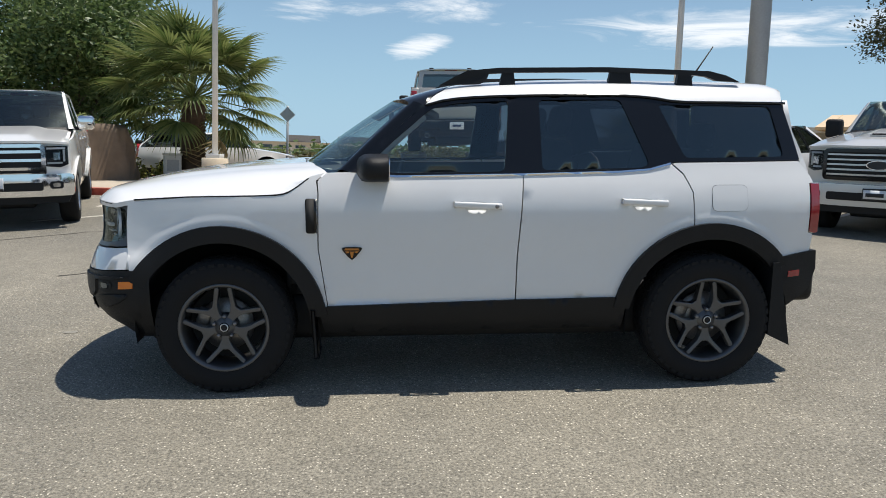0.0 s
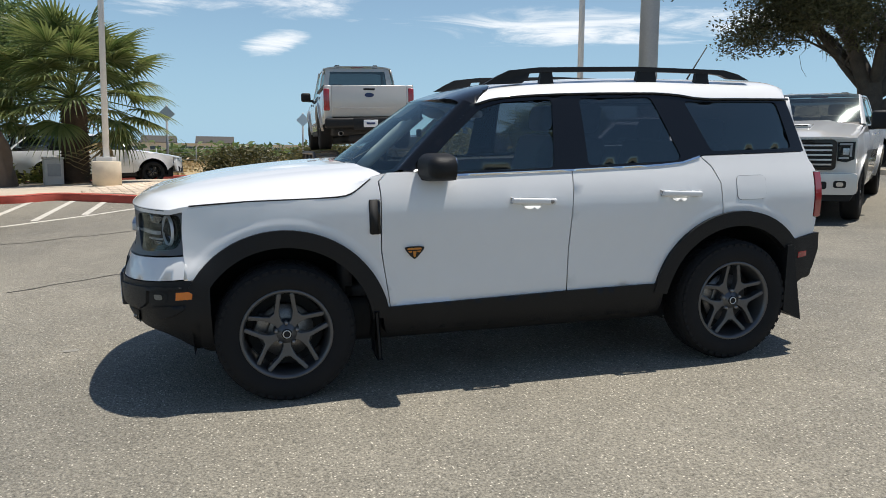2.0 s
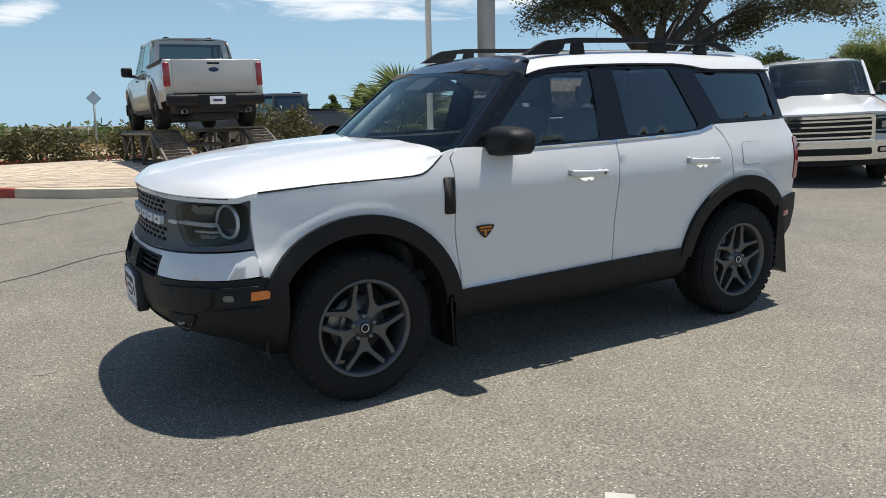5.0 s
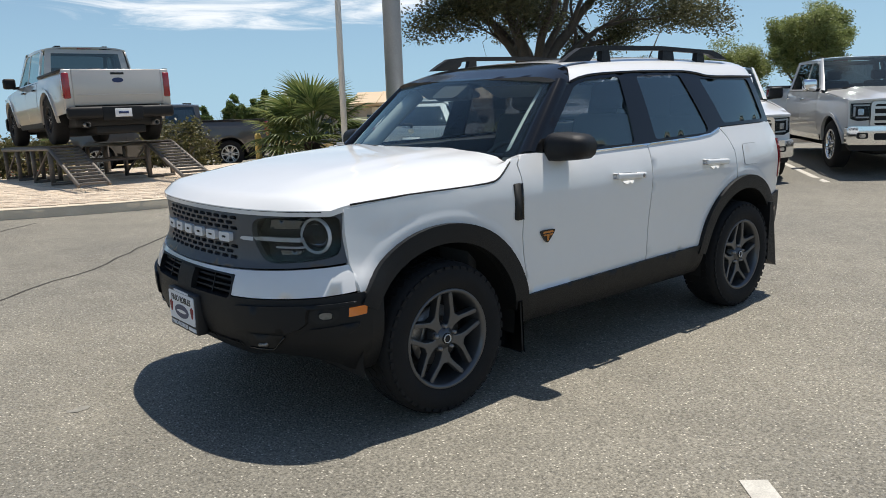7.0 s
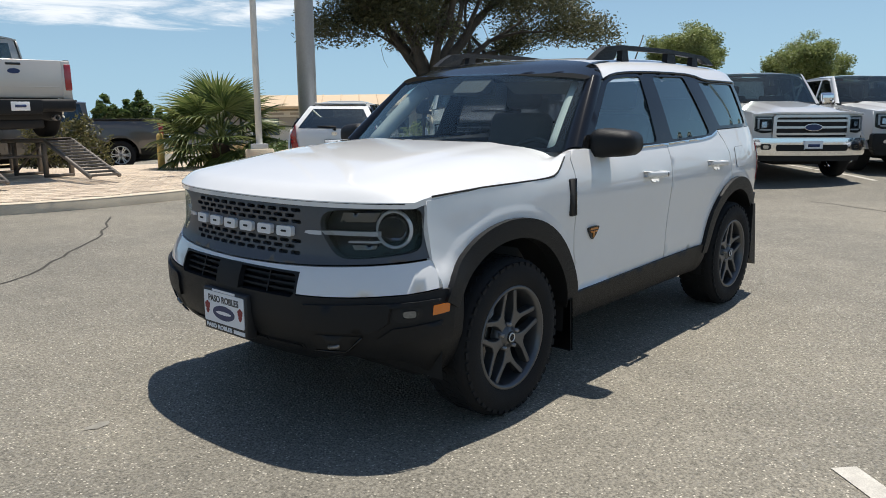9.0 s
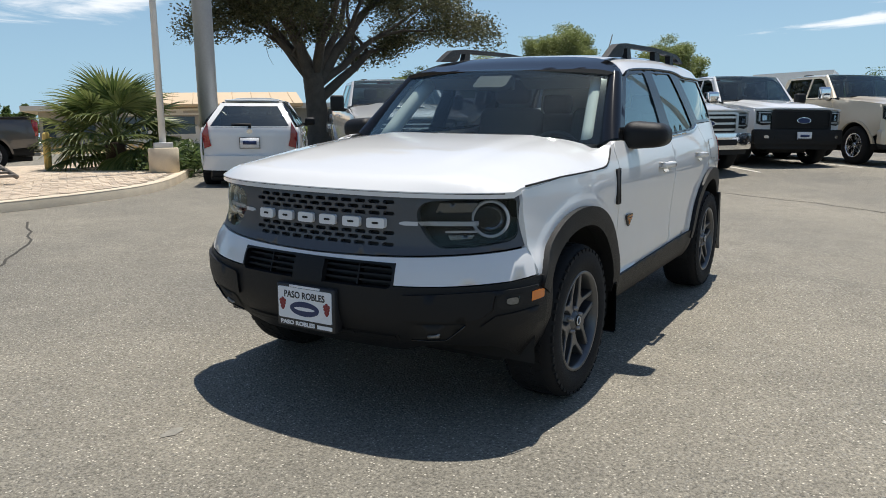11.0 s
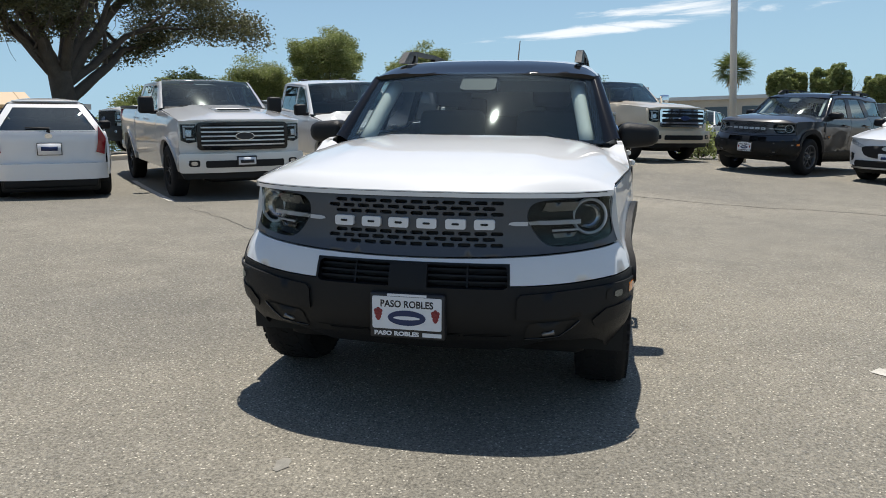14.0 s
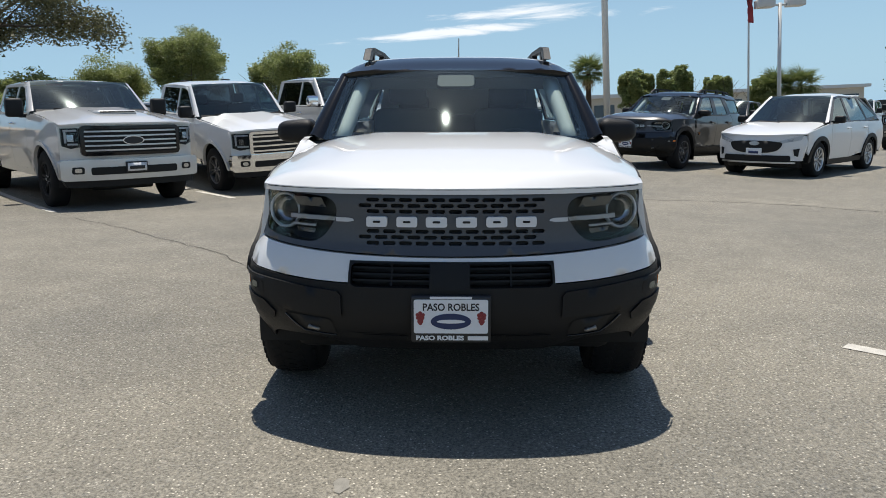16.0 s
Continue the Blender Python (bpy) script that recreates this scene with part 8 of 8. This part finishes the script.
bm = bmesh.new()
rows = [[bm.verts.new((-0.05 - 0.30 * i / 8 + 0.05 * math.sin(k * 0.9 + i), 0.10 * math.sin(i * 1.7 + k * 0.5), 6.7 - 1.35 * k / 8 - 0.15 * i / 8)) for i in range(9)] for k in range(9)]
for a, b in zip(rows, rows[1:]):
    for i in range(8):
        bm.faces.new((a[i], a[i + 1], b[i + 1], b[i]))
part("flag", bm, FLAGRED, fl, "limp red and dark flag")
part("flag_canton", box(-0.22, -0.13, 6.15, -0.04, 0.13, 6.7, bevel=0.04), PLATEBLUE, fl)
bb = thing("billboard", upright(34.7, -20.8) @ Matrix.Scale(0.45, 4), "dark roadside sign on posts far behind the lot", "sign")
part("panel", box(-0.15, -1.4, 3.0, 0.15, 1.4, 4.3), INK, bb, smooth=False)
part("panel_bar", box(-0.18, -1.0, 3.5, -0.14, 1.0, 3.8), WALLWHITE, bb, smooth=False)
for y in (-1.0, 1.0):
    part("post", box(-0.1, y - 0.1, -0.3, 0.1, y + 0.1, 3.0), GALV, bb, smooth=False)

# ---- paint and scars on the asphalt ----
def line_mark(name, pts, width, label):
    pts = [tuple(Vector(a).lerp(Vector(b), k / 12)) for a, b in zip(pts, pts[1:]) for k in range(12)] + [pts[-1]]
    return tagged(part(name, strip(pts, width), ROADPAINT), label, "road marking", kind="structure")


line_mark("bay_line_near", [(-0.93, -2.24), (-2.6, -4.1)], 0.11, "worn white bay line on the asphalt")
line_mark("bay_line_a", [(5.4, 5.75), (8.6, 8.6)], 0.10, "white bay line beside the silver truck")
line_mark("bay_line_b", [(7.3, 3.75), (11.0, 7.1)], 0.10, "white bay line between parked trucks")
line_mark("bay_line_c", [(9.3, 1.95), (13.0, 5.3)], 0.10, "white bay line between parked trucks")
line_mark("bay_line_d", [(11.3, 0.2), (15.0, 3.5)], 0.10, "white bay line between parked trucks")
line_mark("bay_line_e", [(13.2, -1.5), (17.0, 1.8)], 0.10, "white bay line between parked trucks")
line_mark("hatch_edge", [(-5.6, 6.6), (-4.83, 7.28), (-3.9, 8.3), (-3.0, 9.5)], 0.11, "white edge line of a hatched bay")
for i, (x, y) in enumerate(((-5.35, 8.6), (-4.6, 7.8), (-4.0, 8.4))):
    line_mark("hatch_bar", [(x, y), (x - 0.05, y + 3.4)], 0.11, "white bar of a hatched bay")


def crack(pts, w, seed):
    rng = random.Random(seed)
    line = []
    for (ax, ay), (bx, by) in zip(pts, pts[1:]):
        n = max(2, int(math.hypot(bx - ax, by - ay) / 0.25))
        for i in range(n):
            t = i / n
            line.append((ax + (bx - ax) * t + rng.gauss(0, 0.025), ay + (by - ay) * t + rng.gauss(0, 0.025)))
    return tagged(part("asphalt_crack", strip(line, w, 0.003), TAR), "dark sealed crack in the asphalt", "crack", kind="structure")


crack([(-3.6, 2.4), (-2.4, 3.3), (-1.58, 3.92), (-0.36, 5.23), (0.6, 6.9)], 0.026, 1)
crack([(8.4, 0.6), (7.3, -1.2), (6.47, -2.5), (5.87, -4.36), (5.21, -5.28), (3.2, -7.8)], 0.022, 2)
crack([(4.6, 5.0), (3.61, 3.98), (2.18, 2.58), (1.24, 1.7)], 0.009, 3)
crack([(-6, 4.2), (-4.4, 5.4), (-3.0, 6.2), (-1.0, 7.8)], 0.03, 4)
rng = random.Random(5)
for x, y, r in ((-2.66, 0.39, 0.05), (-6.0, 3.0, 0.05), (2.5, -3.4, 0.05)):
    blob = [(x + r * (1 + rng.uniform(-0.35, 0.35)) * math.cos(i * 0.628), y + r * (1 + rng.uniform(-0.35, 0.35)) * math.sin(i * 0.628) * 0.6) for i in range(10)]
    tagged(part("pale_scar", draped(blob, 0.003, 0.1), PATCHPALE), "pale scuffed spot in the asphalt", "stain", kind="structure")

# ---- far parked vehicles: repeats of the models above ----
def find(n):
    return bpy.data.objects[n]


for src, x, y, d in (("white_crossover", 27.5, -4.2, (-0.9, 0.3)), ("white_pickup", 30.5, -1.6, (-0.9, 0.3)), ("white_sedan", 33.0, -9.0, (0.9, 0.3)), ("grey_pickup", 27.0, -11.0, (-0.8, 0.6)), ("white_pickup", 31.0, -18.0, (-0.8, 0.6)),
                     ("grey_pickup", 22.5, -16.2, (-0.8, 0.6)), ("white_sedan", 36, -21.0, (-0.8, 0.6)), ("white_sedan", 8.6, 25.0, (-0.93, 0.36)), ("white_work_pickup", 16.0, 11.1, (-0.8, 0.6)), ("white_work_pickup", 17.6, -2.6 + 5.0, (-0.76, -0.65)),
                     ("grey_pickup", -9.6, 30.5, (0.2, -0.98)), ("dark_sport_utility_car", -7.7, 22.0, (0.35, -0.94))):
    copy_thing(find(src), stand(x, y, facing(*d)))


# ---- pavers of the island, the nearest as single pieces ----
def paver_material():
    m = material("tan_paver_stone", (0.68, 0.58, 0.46), rough=0.9, scale=1.2, vary=0.2, bump=0.5, fine=120)
    nt = m.node_tree
    bs = nt.nodes["Principled BSDF"]
    geo, inf = nt.nodes.new("ShaderNodeNewGeometry"), nt.nodes.new("ShaderNodeObjectInfo")
    add = nt.nodes.new("ShaderNodeMath")
    add.operation = "ADD"
    nt.links.new(geo.outputs["Random Per Island"], add.inputs[0])
    nt.links.new(inf.outputs["Random"], add.inputs[1])
    fr = nt.nodes.new("ShaderNodeMath")
    fr.operation = "FRACT"
    nt.links.new(add.outputs[0], fr.inputs[0])
    tone = nt.nodes.new("ShaderNodeValToRGB")
    tone.color_ramp.elements[0].color, tone.color_ramp.elements[1].color = (0.78, 0.74, 0.72, 1), (1.1, 1.08, 1.04, 1)
    nt.links.new(fr.outputs[0], tone.inputs[0])
    mul = nt.nodes.new("ShaderNodeVectorMath")
    mul.operation = "MULTIPLY"
    nt.links.new(bs.inputs["Base Color"].links[0].from_socket, mul.inputs[0])
    nt.links.new(tone.outputs[0], mul.inputs[1])
    nt.links.new(mul.outputs[0], bs.inputs["Base Color"])
    return m


def lay_pavers(isl, base):
    stone = paver_material()
    L, W, gap = 0.24, 0.12, 0.006
    bm = box(-L / 2 + gap / 2, -W / 2 + gap / 2, -0.03, L / 2 - gap / 2, W / 2 - gap / 2, 0.006, bevel=0.004, seg=1)
    shared = bpy.data.meshes.new("paver")
    bm.to_mesh(shared)
    bm.free()
    shared.materials.append(stone)
    ca, sa = math.cos(radians(-33)), math.sin(radians(-33))
    spots = []
    rng = random.Random(17)
    for j in range(-140, 140):
        for i in range(-70, 70):
            u, v = (i + 0.5 * (j % 2)) * L, j * W
            x, y = 1.0 + u * ca - v * sa, 11.0 + u * sa + v * ca
            if not (-4.5 < x < 8.0 and 6.0 < y < 16.5):
                continue
            if all(inside(x + dx, y + dy, isl) for dx, dy in ((0.24, 0), (-0.24, 0), (0, 0.24), (0, -0.24), (0.17, -0.17), (-0.17, -0.17))):
                spots.append((x, y))
    spots.sort(key=lambda p: math.hypot(p[0] - 1.3, p[1] - 5.5))
    co, fa = [], []
    for n, (x, y) in enumerate(spots):
        m = Matrix.Translation((x, y, gz(x, y) + 0.141 + rng.uniform(-0.002, 0.002))) @ Matrix.Rotation(radians(-33 + rng.uniform(-0.8, 0.8)), 4, "Z")
        if n < 300:
            ob = new("paver", shared)
            ob.parent, ob.matrix_basis = base, m
        else:
            k = len(co)
            co += [tuple(m @ v.co) for v in shared.vertices]
            fa += [tuple(k + i for i in f.vertices) for f in shared.polygons if f.normal.z > -0.5]
    me = bpy.data.meshes.new("paver_field")
    me.from_pydata(co, [], fa)
    me.materials.append(stone)
    ob = new("paver_field", me)
    ob.parent = base
    ob["kind"] = "stuff"


lay_pavers(isl, bpy.data.objects["island_paving"])
